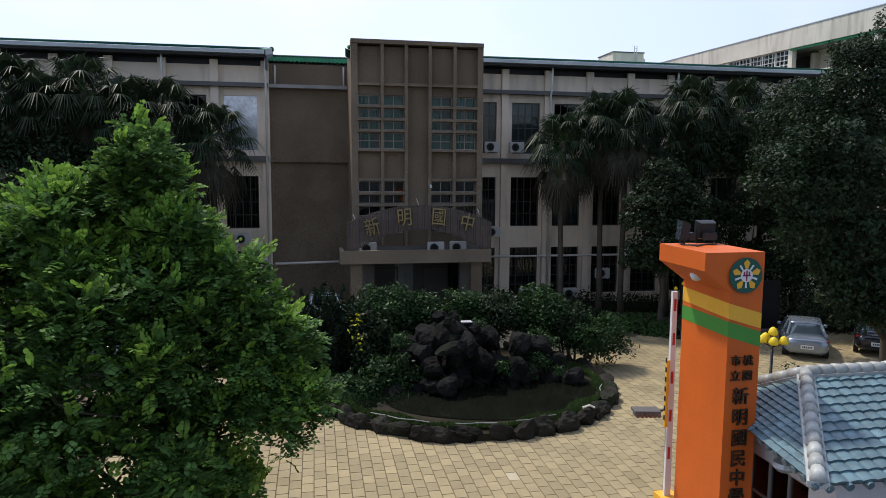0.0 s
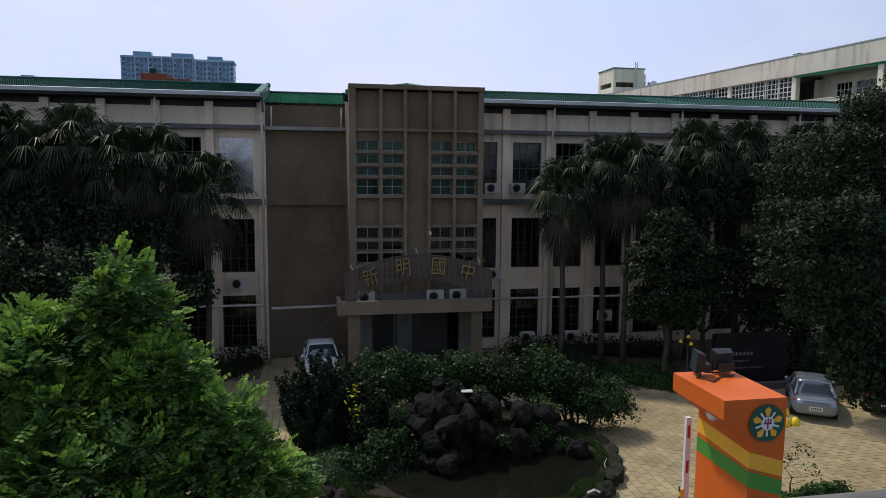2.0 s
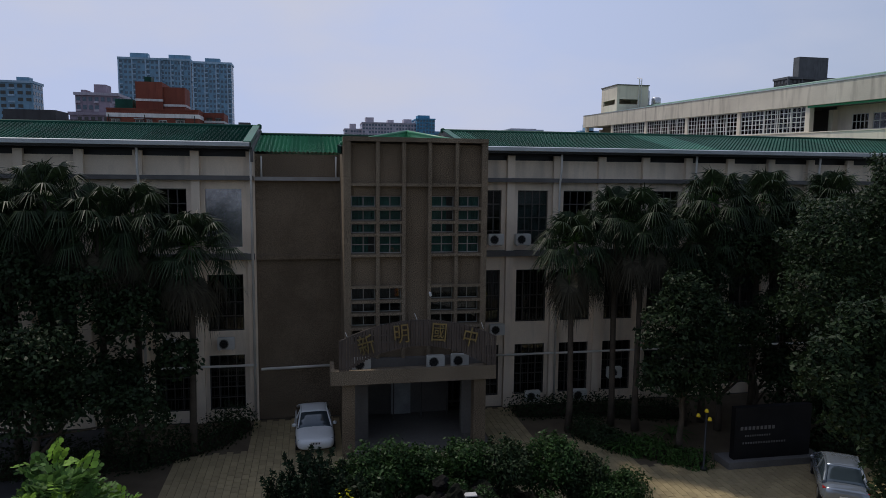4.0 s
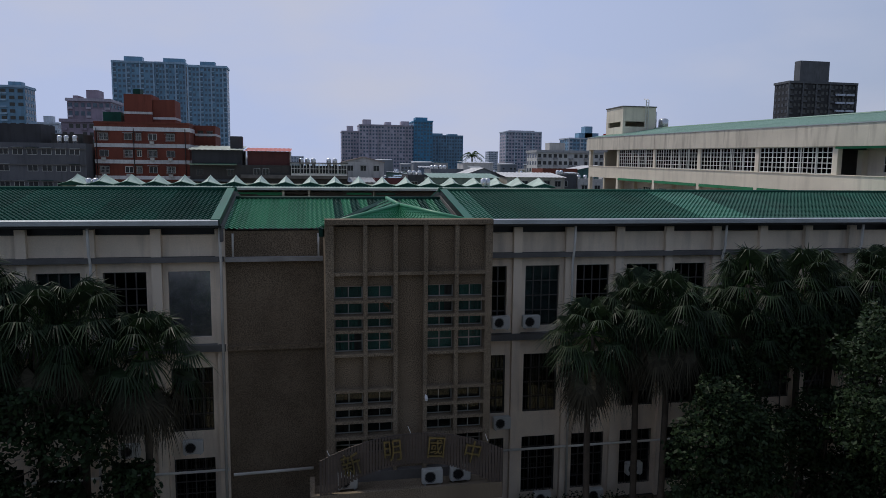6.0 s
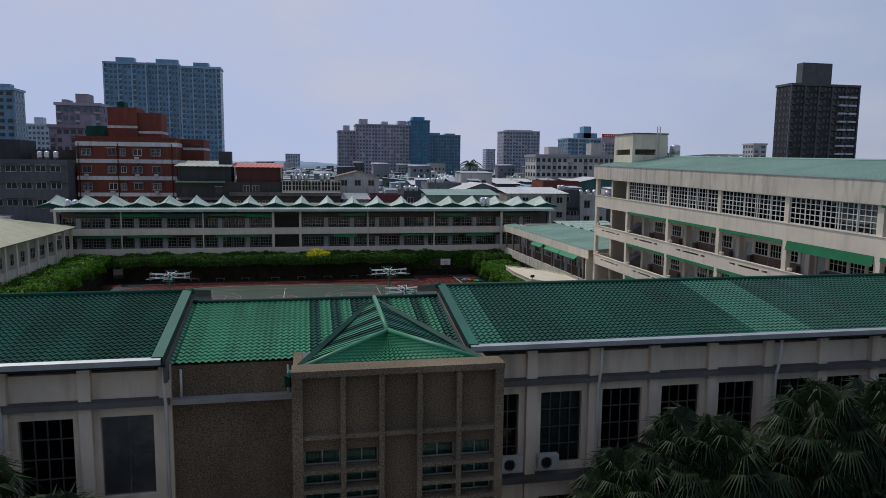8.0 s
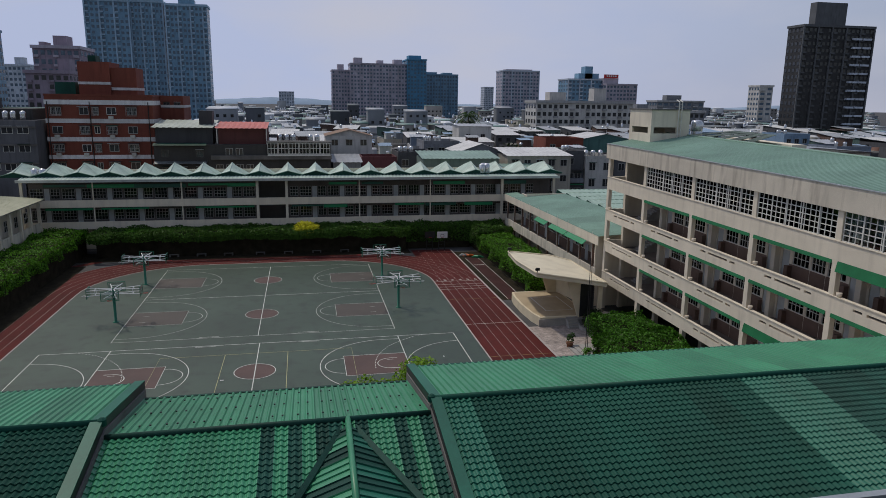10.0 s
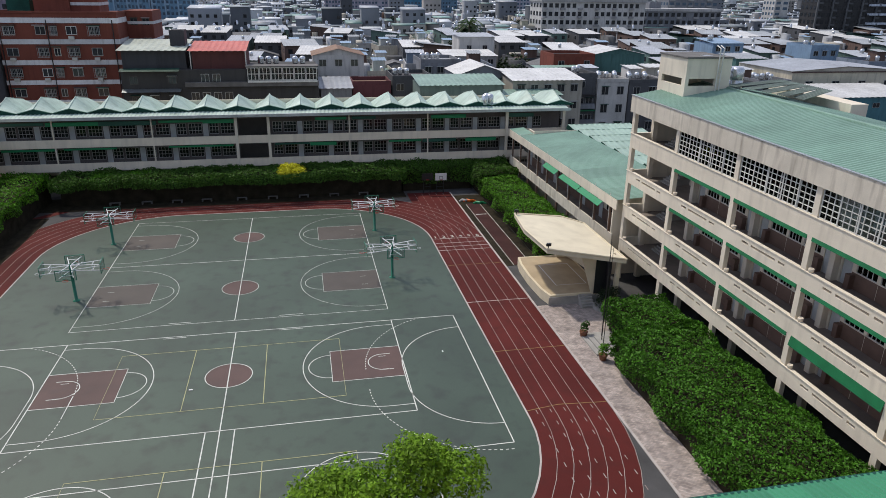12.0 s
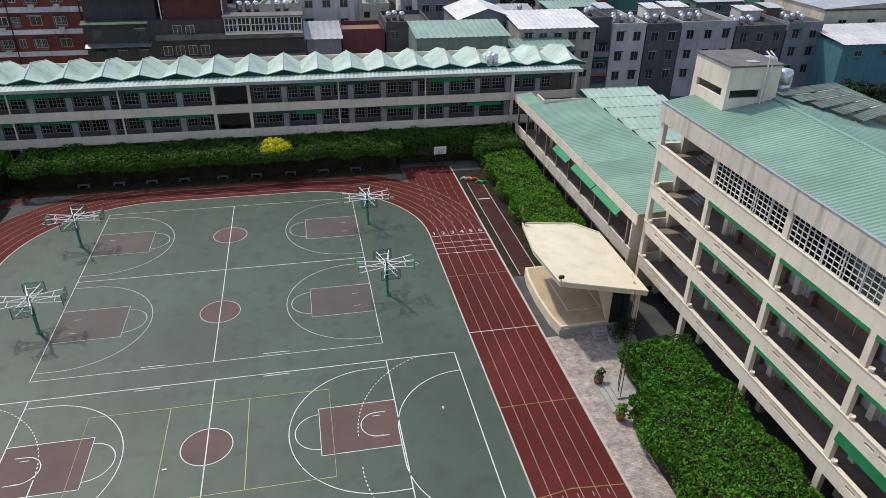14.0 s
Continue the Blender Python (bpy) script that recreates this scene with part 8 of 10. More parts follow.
palms = [palm(h, s) for h, s in ((9.3, 1), (10.3, 2), (11.2, 3))]
spots = [(12.6, 34.0, 0), (15.0, 34.4, 1), (15.9, 33.6, 1), (18.6, 33.8, 0), (19.8, 34.2, 2), (22.4, 34.0, 2), (24.6, 34.6, 1), (26.5, 34.0, 2), (29.5, 34.2, 1), (-4.75, 34.0, 0), (-7.0, 34.2, 1), (-8.2, 33.6, 1), (-10.2, 34.0, 2), (-11.6, 33.6, 1), (-13.2, 34.2, 2), (-15.5, 34, 1), (-17.5, 34, 2)]
used = set()
for k, (x, y, i) in enumerate(spots):
    m = pose(x, y, FG, 0, 0, k * 67)
    if i in used:
        copy_thing(palms[i], m)
    else:
        palms[i].matrix_basis = m
        used.add(i)

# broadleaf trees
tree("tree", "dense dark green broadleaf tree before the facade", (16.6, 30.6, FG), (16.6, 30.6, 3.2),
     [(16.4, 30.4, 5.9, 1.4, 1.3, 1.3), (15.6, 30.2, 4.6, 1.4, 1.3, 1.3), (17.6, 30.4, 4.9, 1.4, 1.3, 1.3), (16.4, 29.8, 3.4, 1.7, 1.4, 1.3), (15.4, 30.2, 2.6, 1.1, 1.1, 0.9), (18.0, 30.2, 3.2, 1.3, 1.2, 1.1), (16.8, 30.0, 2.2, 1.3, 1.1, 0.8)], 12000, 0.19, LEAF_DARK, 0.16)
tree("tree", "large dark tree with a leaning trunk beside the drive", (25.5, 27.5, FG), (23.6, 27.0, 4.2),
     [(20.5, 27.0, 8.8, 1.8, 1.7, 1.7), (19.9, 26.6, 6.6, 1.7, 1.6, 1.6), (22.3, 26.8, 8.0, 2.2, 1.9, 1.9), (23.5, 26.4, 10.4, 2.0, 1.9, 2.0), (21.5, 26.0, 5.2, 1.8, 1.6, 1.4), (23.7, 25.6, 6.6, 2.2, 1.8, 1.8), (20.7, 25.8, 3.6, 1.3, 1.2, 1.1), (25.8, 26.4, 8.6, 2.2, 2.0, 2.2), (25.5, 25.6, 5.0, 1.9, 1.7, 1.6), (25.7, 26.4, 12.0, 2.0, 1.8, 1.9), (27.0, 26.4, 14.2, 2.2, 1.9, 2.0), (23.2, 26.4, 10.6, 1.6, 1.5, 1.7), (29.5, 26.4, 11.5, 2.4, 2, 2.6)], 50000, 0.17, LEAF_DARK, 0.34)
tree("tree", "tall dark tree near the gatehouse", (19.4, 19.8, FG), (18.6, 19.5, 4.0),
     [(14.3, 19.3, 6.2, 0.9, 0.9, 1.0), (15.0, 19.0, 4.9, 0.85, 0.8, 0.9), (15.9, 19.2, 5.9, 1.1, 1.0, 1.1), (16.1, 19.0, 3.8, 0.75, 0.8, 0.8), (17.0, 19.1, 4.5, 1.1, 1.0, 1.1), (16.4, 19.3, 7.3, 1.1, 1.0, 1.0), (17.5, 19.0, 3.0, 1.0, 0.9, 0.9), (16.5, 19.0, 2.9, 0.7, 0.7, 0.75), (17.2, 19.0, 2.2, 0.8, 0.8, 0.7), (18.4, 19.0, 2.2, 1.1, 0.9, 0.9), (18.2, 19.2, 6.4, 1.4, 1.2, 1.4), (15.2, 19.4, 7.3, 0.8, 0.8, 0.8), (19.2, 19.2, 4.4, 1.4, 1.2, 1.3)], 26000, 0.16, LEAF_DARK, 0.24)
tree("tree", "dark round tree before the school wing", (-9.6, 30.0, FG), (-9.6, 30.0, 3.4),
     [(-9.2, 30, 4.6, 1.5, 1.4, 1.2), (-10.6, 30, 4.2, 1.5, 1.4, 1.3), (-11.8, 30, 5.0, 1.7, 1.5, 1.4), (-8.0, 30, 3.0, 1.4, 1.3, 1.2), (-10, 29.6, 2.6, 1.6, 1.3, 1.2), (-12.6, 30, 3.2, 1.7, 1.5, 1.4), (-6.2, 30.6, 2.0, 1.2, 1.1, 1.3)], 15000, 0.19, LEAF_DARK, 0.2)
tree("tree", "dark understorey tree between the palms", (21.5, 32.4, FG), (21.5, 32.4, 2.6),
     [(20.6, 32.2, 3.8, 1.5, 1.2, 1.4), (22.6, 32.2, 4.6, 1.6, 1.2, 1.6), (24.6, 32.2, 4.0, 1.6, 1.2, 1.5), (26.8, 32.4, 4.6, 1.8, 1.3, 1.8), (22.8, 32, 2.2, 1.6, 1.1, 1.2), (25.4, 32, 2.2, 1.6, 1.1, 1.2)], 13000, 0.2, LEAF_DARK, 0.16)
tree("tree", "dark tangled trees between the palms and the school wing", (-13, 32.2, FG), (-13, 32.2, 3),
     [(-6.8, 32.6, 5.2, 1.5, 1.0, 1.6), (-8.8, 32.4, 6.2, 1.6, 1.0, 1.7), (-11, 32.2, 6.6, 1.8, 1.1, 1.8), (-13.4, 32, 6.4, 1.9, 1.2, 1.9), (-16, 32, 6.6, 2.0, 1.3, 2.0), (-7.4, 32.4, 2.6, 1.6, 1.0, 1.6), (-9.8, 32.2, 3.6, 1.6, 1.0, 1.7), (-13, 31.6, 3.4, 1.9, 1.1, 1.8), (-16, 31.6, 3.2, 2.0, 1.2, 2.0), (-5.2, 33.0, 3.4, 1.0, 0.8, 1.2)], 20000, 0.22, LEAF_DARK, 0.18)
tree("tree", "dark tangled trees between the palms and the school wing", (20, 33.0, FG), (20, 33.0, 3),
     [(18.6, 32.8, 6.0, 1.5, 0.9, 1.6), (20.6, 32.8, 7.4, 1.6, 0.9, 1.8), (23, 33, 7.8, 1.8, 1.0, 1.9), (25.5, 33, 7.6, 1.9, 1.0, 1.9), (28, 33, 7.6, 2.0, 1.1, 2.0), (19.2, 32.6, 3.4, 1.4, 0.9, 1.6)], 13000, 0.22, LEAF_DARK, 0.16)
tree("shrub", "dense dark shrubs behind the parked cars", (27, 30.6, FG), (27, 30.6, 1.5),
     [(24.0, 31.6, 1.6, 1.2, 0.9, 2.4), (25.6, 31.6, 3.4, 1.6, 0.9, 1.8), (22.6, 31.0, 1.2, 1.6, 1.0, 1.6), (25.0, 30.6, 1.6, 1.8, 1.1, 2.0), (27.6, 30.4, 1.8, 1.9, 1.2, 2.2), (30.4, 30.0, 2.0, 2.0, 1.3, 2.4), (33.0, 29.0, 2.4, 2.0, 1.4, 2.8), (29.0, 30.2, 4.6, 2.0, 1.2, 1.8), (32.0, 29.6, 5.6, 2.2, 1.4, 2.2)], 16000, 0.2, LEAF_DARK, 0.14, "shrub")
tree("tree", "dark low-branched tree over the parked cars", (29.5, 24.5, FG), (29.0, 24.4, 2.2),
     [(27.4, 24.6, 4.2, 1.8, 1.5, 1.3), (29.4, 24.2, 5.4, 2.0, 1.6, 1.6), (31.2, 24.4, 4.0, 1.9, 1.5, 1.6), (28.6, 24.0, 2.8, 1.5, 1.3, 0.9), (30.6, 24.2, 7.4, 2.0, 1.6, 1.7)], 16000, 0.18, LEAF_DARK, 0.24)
for x, y in ((14.1, 31.2), (17.2, 32.4)):
    th = thing("agave_plant", "low rosette plant with long arching leaves", "plant", (x, y, FG))
    g = G()
    for k in range(18):
        a = k * 2.4
        c, s = math.cos(a), math.sin(a)
        L = 0.9 + 0.2 * (k % 3)
        pts = [(x + c * L * f, y + s * L * f, FG + 0.1 + 1.2 * f - 1.1 * f * f) for f in (0, 0.35, 0.7, 1)]
        ww = (0.02, 0.06, 0.05, 0.005)
        n = len(g.v)
        for p, w in zip(pts, ww):
            g.v += [(p[0] - s * w, p[1] + c * w, p[2]), (p[0] + s * w, p[1] - c * w, p[2])]
        g.f += [(n + 2 * i, n + 2 * i + 1, n + 2 * i + 3, n + 2 * i + 2) for i in range(3)]
    part("leaves", g, LEAF_MID, th)


# air-conditioner units
def ac_unit(x, y, z, front=-1):
    th = thing("air_conditioner", "off-white outdoor air-conditioner unit on a bracket", "air conditioner", (0, 0, 0), "outdoor air conditioners")
    bm = bmesh.new()
    bmesh.ops.create_cube(bm, size=1.0)
    bmesh.ops.scale(bm, vec=(0.82, 0.3, 0.58), verts=bm.verts)
    bmesh.ops.translate(bm, vec=(0, 0, 0.33), verts=bm.verts)
    bmesh.ops.bevel(bm, geom=bm.edges[:], offset=0.03, segments=2, affect="EDGES")
    me = bpy.data.meshes.new("housing")
    bm.to_mesh(me)
    bm.free()
    part("housing", me, ACBODY, th)
    g = G()
    for rr_ in (0.22, 0.16, 0.1):
        g.tube([(-0.1 + rr_ * math.cos(q), -0.155, 0.33 + rr_ * math.sin(q)) for q in np.linspace(0, 2 * math.pi, 21)], 0.012, 4)
    part("fan_guard", g, DARKMETAL, th)
    g = G()
    g.loft([[(-0.1 + 0.2 * math.cos(q), yy, 0.33 + 0.2 * math.sin(q)) for q in np.linspace(0, 2 * math.pi, 21)[:-1]] for yy in (-0.1505, -0.152)])
    part("fan_opening", g, TYRE, th)
    g = G()
    for s in (-0.3, 0.3):
        g.box(s - 0.02, s + 0.02, -0.15, 0.2, 0.0, 0.04)
    part("bracket", g, GUTTER, th)
    th.matrix_basis = pose(x, y, z)
    return th


ac = ac_unit(-3.75, 37.65, 2.75)
for x, y, z in ((9.75, 37.6, 7.75), (11.2, 37.6, 7.75), (-6.3, 37.65, 2.75), (11.7, 36.9, -0.45), (14.3, 36.9, -0.5), (16.3, 37.0, 0.6), (2.55, 33.6, 2.6), (5.9, 33.5, 2.6), (7.05, 33.6, 2.6), (9.9, 37.6, 3.0)):
    copy_thing(ac, pose(x, y, z))
cam_ = thing("security_camera", "small white security camera on the tower", "camera", (5.72, 34.0, 6.0))
g = G()
g.tube([(5.72, 34.18, 6.02), (5.72, 33.95, 6.0)], 0.02, 6).tube([(5.72, 34.05, 6.0), (5.7, 33.8, 5.93)], 0.06, 8)
part("body", g, WHITEP, cam_)

# the pavers of the front yard: the nearest as pieces, the rest joined
PW, PH, GAP = 0.3, 0.45, 0.012


def paver_verts(x, y, dx, dy, z0, z1):
    b = 0.008
    return [(x, y, z0), (x + dx, y, z0), (x + dx, y + dy, z0), (x, y + dy, z0), (x + b, y + b, z1), (x + dx - b, y + b, z1), (x + dx - b, y + dy - b, z1), (x + b, y + dy - b, z1)]


PF = [(4, 5, 6, 7), (0, 1, 5, 4), (1, 2, 6, 5), (2, 3, 7, 6), (3, 0, 4, 7)]
g = G()
g.add(paver_verts(0, 0, PW - GAP, PH - GAP, 0, 0.02), PF)
pm = g.mesh("paver")
pm.materials.append(PAVER)
pmw = pm.copy()
pmw.materials.clear()
pmw.materials.append(PAVERPALE)
rest = G()
count = 0
rp = np.random.default_rng(5)
for i in range(int((34 + 5.5) / PW)):
    for j in range(int((38 - 8.2) / PH)):
        x, y = -5.5 + i * PW, 8.2 + (j + 0.5 * (i % 2)) * PH
        if y > 37.6 or ((x - IC[0]) / (IR[0] * 0.97)) ** 2 + ((y - IC[1]) / (IR[1] * 0.97)) ** 2 < 1 or (x > 14.2 and y > 29.5) or (y > 32.4 and 1.6 < x < 8.6) or (x > 7.3 and y < 13.4) or (6.9 < x < 8 and 10.4 < y < 12.3) or (x > 10.4 and y > 33) or (x < -2.6 and y > 33.8 - x * 0):
            continue
        if 0.6 < x < 6.2 and 14.6 < y < 17.6 and count < 300:
            ob = new("paver", pmw if rp.random() < 0.03 else pm)
            ob.parent = yard
            ob.location = (x, y, FG - 0.014 + 0.003 * rp.random())
            count += 1
        else:
            z = FG + 0.003 * rp.random()
            rest.add(paver_verts(x, y, PW - GAP, PH - GAP, FG - 0.014, z + 0.006), PF)
tagged(part("paver_field", rest, PAVERS, yard), kind="stuff")


# ---- the town behind the school ----
def paint(name, c, r_=0.85, **k):
    return material(name, c, r_, 0.15, 0.25, 8, 0.05, rand=0.1, stain=tuple(x * 0.45 for x in c), streak=0.5, **k)


WALLS = [paint("town_white", (0.52, 0.51, 0.49)), paint("town_grey", (0.19, 0.2, 0.22)), paint("town_beige", (0.42, 0.39, 0.33)), paint("town_dark", (0.085, 0.088, 0.095)), paint("town_bluegrey", (0.2, 0.24, 0.3)), paint("town_pale", (0.38, 0.38, 0.38)), paint("town_brown", (0.13, 0.085, 0.07)), paint("town_sheet_green", (0.1, 0.16, 0.14))]
ROOFS = [paint("roof_white_sheet", (0.56, 0.56, 0.55), 0.45), paint("roof_grey_sheet", (0.3, 0.32, 0.34), 0.5), paint("roof_green_sheet", (0.2, 0.31, 0.26), 0.5), paint("roof_blue_sheet", (0.2, 0.3, 0.42), 0.5), paint("roof_rust_sheet", (0.2, 0.12, 0.08), 0.7), paint("roof_concrete", (0.16, 0.16, 0.165), 0.9), paint("roof_silver_sheet", (0.36, 0.38, 0.41), 0.4), paint("roof_dark", (0.05, 0.05, 0.055), 0.8)]
REDBRICK = paint("red_brick_tile", (0.188, 0.053, 0.035))
BANDWHITE = paint("white_band_tile", (0.62, 0.62, 0.63))
MAROONB = paint("dull_maroon_sheet", (0.1, 0.035, 0.032))
TENEMENT = paint("sooty_tenement", (0.115, 0.118, 0.13))
SOOT = paint("soot_black_concrete", (0.05, 0.049, 0.048))
PALEROOF = paint("pale_grey_green_sheet", (0.4, 0.44, 0.38), 0.5)
PINKROOF = paint("red_roof_sheet", (0.5, 0.11, 0.08), 0.5)
WINDARK = material("town_window", (0.02, 0.024, 0.028), 0.12, 0.3, 1, 10, 0.0, spec=0.6)
# far tower colours are lightened and blued to hold the distance haze
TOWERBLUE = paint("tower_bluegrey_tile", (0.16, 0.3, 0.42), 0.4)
MAUVE = paint("mauve_tile", (0.25, 0.21, 0.26), 0.7)
WINHAZE = material("far_tower_window", (0.075, 0.12, 0.17), 0.2, 0.3, 1, 10, 0.0, spec=0.6)
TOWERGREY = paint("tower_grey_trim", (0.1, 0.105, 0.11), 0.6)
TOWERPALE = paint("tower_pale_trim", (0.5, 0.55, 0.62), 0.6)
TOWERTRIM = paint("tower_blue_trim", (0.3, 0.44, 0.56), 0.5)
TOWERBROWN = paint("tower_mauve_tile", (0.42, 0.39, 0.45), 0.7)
TOWERDARK = paint("tower_dark_tile", (0.03, 0.03, 0.031), 0.6)
NETBLUE = paint("blue_scaffold_net", (0.08, 0.25, 0.4), 0.8)

tank_g = G()
tank_g.ring((0, 0, 0), [(0.42, 0), (0.42, 0.35), (0.5, 0.4), (0.52, 0.5), (0.5, 0.6), (0.52, 0.75), (0.5, 0.9), (0.52, 1.1), (0.5, 1.4), (0.32, 1.6), (0.08, 1.66)], 12)
TANK = tank_g.mesh("water_tank")
TANK.materials.append(STEEL)
TANK.polygons.foreach_set("use_smooth", [True] * len(TANK.polygons))
rc = np.random.default_rng(42)


def put_tank(x, y, z, s=1.0):
    ob = new("water_tank", TANK)
    ob.location = (x, y, z)
    ob.scale = (s, s, s)
    tagged(ob, "shiny stainless steel water tank on a roof", "water tank", "town roof tanks")


def facade_windows(th, face, u0, u1, z0, z1, cols, floors, frame=ALUFRAME, w=1.3, h=1.25, grille=True, skip=0.1):
    """Windows as parts: a projecting frame with panes, some with a grille and a tin hood."""
    for j in range(floors):
        zc = z0 + (z1 - z0) * (j + 0.55) / floors
        for i in range(cols):
            if rc.random() < skip:
                continue
            uc = u0 + (u1 - u0) * (i + 0.5) / cols
            win = face.window(th, uc - w / 2, uc + w / 2, zc - h / 2, zc + h / 2, -0.05, 2, 1, frame, WINDARK, 0.07)
            if grille and rc.random() < 0.5:
                g = G()
                face.box(g, uc - w / 2 - 0.1, uc + w / 2 + 0.1, -0.55, -0.04, zc + h / 2 + 0.03, zc + h / 2 + 0.09)
                part("hood", g, GREENDARK if rc.random() < 0.5 else GUTTER, win, local=True)


def house(kind, w, d, h, floors, wall, roof, style, windows=True):
    """A town house at the origin, front at y 0 towards the school."""
    th = thing(kind[0], kind[1], "house", (0, 0, 0))
    g = G()
    g.box(-w / 2, w / 2, 0, d, 0, h)
    part("wall", g, wall, th)
    F = Face("y", 0, 1)
    S = Face("x", -w / 2, 1)
    if windows:
        facade_windows(th, F, -w / 2, w / 2, h * 0.2, h, max(2, int(w / 2.6)), floors, ALUFRAME)
        facade_windows(th, S, 0, d, h * 0.35, h, 2, max(1, floors - 1), ALUFRAME, skip=0.35)
    else:
        g = G()
        for j in range(floors):
            zc = h * (j + 0.55) / floors
            n = max(2, int(w / 2.4))
            for i in range(n):
                if rc.random() < 0.8:
                    uc = -w / 2 + w * (i + 0.5) / n
                    F.box(g, uc - 0.6, uc + 0.6, -0.03, 0.02, zc - 0.6, zc + 0.6)
            for i in range(2):
                uc = d * (i + 0.5) / 2
                S.box(g, uc - 0.6, uc + 0.6, -0.03, 0.02, zc - 0.6, zc + 0.6)
        tagged(part("window_grid", g, WINDARK, th), kind="stuff")
    if style == "flat":
        g = G()
        for a in ((-w / 2, w / 2, -0.02, 0.18), (-w / 2, w / 2, d - 0.2, d), (-w / 2, -w / 2 + 0.2, 0.18, d - 0.2), (w / 2 - 0.2, w / 2, 0.18, d - 0.2)):
            g.box(*a, h, h + 0.8)
        part("parapet", g, wall, th)
        g = G()
        g.box(-w / 2 + 0.2, w / 2 - 0.2, 0.18, d - 0.2, h, h + 0.06)
        part("roof", g, roof, th)
    elif style == "gable":
        flat_sheet(((-w / 2 - 0.2, -0.3, h), (-w / 2 - 0.2, d + 0.3, h), (0, d + 0.3, h + 1.5), (0, -0.3, h + 1.5)), int(d * 1.3), roof, th, "roof", -0.04)
        flat_sheet(((w / 2 + 0.2, d + 0.3, h), (w / 2 + 0.2, -0.3, h), (0, -0.3, h + 1.5), (0, d + 0.3, h + 1.5)), int(d * 1.3), roof, th, "roof", -0.04)
        g = G()
        g.poly((-w / 2, 0, h), (w / 2, 0, h), (0, 0, h + 1.45))
        part("gable", g, wall, th)
        part("gable", G().poly((w / 2, d, h), (-w / 2, d, h), (0, d, h + 1.45)), wall, th)
    else:
        flat_sheet(((-w / 2 - 0.25, -0.6, h + 0.1), (w / 2 + 0.25, -0.6, h + 0.1), (w / 2 + 0.25, d + 0.3, h + 1.2), (-w / 2 - 0.25, d + 0.3, h + 1.2)), int(w * 1.3), roof, th, "roof")
        g = G()
        g.add([(-w / 2, 0, h), (-w / 2, d, h), (-w / 2, d, h + 1.1)], [(0, 1, 2), (2, 1, 0)])
        part("gable", g, wall, th)
        part("gable", G().add([(w / 2, 0, h), (w / 2, d, h), (w / 2, d, h + 1.1)], [(0, 1, 2), (2, 1, 0)]), wall, th)
    if style == "flat":
        g = G()
        s = 2.4 + rc.random() * 1.5
        x = rc.uniform(-w / 2 + 0.4, w / 2 - s - 0.4)
        g.box(x, x + s, d * 0.45, d * 0.45 + 3, h + 0.06, h + 2.6)
        part("roof_room", g, WALLS[int(rc.integers(0, 8))], th)
        flat_sheet(((x - 0.3, d * 0.45 - 0.4, h + 2.6), (x + s + 0.3, d * 0.45 - 0.4, h + 2.6), (x + s + 0.3, d * 0.45 + 3.3, h + 3.0), (x - 0.3, d * 0.45 + 3.3, h + 3.0)), 5, ROOFS[int(rc.integers(0, 7))], th, "shed_roof")
    return th


STYLES = ("flat", "lean", "gable")
WORD = ("white", "grey", "beige", "dark grey", "blue-grey", "pale grey", "brown", "green-grey")


def house_set(n, windows):
    made = []
    for k in range(n):
        wi = (0, 3, 5, 1, 2, 3, 4, 3, 6, 5, 7, 1)[k % 12]
        st = STYLES[(0, 1, 0, 2, 0, 1, 0, 0, 1)[k % 9]]
        fl = 2 + int(rc.integers(0, 3))
        made.append((house(("town_house", f"{WORD[wi]} town house with {'flat' if st == 'flat' else 'sheet metal'} roof"), 5.5 + 5 * rc.random(), 9 + 4 * rc.random(), fl * 3.1 + 0.6, fl, WALLS[wi], ROOFS[(6, 7, 1, 5, 2, 0, 7, 4, 1, 3, 6, 5)[k % 12]], st, windows), fl * 3.1 + 0.6))
    return made


near_set, far_set = house_set(12, True), house_set(12, False)
placed = set()


def place(sets, k, x, y, turn):
    th, h = sets[k]
    key = (id(sets), k)
    m = pose(x, y, 0, 0, 0, turn)
    if key in placed:
        th = copy_thing(th, m)
    else:
        th.matrix_basis = m
        placed.add(key)
    return th, h, m


KEEP = [(12, 62, 140, 170), (60, 84, 168, 196), (40, 62, 192, 212), (-46, 12, 150, 184), (58, 104, 150, 170), (104, 140, 158, 180), (47, 61, 219, 238), (-70, -40, 160, 200)]
y = 151.0
row = 0
while y < 335:
    half_l, half_r = -0.40 * y - 12, 0.86 * y + 12
    x = half_l + rc.random() * 6
    while x < half_r:
        w = 9.2 + rc.random() * 2.5
        xc = x + w / 2
        if not any(a - 3 < xc < b + 3 and c - 10 < y < d for a, b, c, d in KEEP) and not (y < 152 and xc > 50) and rc.random() > 0.07:
            near = y < 192
            st = near_set if near else far_set
            k = int(rc.integers(0, 12))
            th, h, m = place(st, k, xc, y + rc.normal() * 2.2, float(rc.normal() * 7 + (90 if rc.random() < 0.12 else 0)))
            for _ in range(int(rc.integers(1, 3)) if y < 200 else int(rc.integers(0, 2))):
                p = m @ Vector((rc.uniform(-2.0, 2.0), 4.2 + rc.uniform(-1.8, 1.8), h + 0.06))
                put_tank(p.x, p.y, p.z, 0.85 + 0.3 * rc.random())
        x += w
    y += 13.5 + rc.random() * 2.0
    row += 1
for sets in (near_set, far_set):
    for k, (th, h) in enumerate(sets):
        if (id(sets), k) not in placed:
            place(sets, k, 66 + 10 * k, 338, 0)

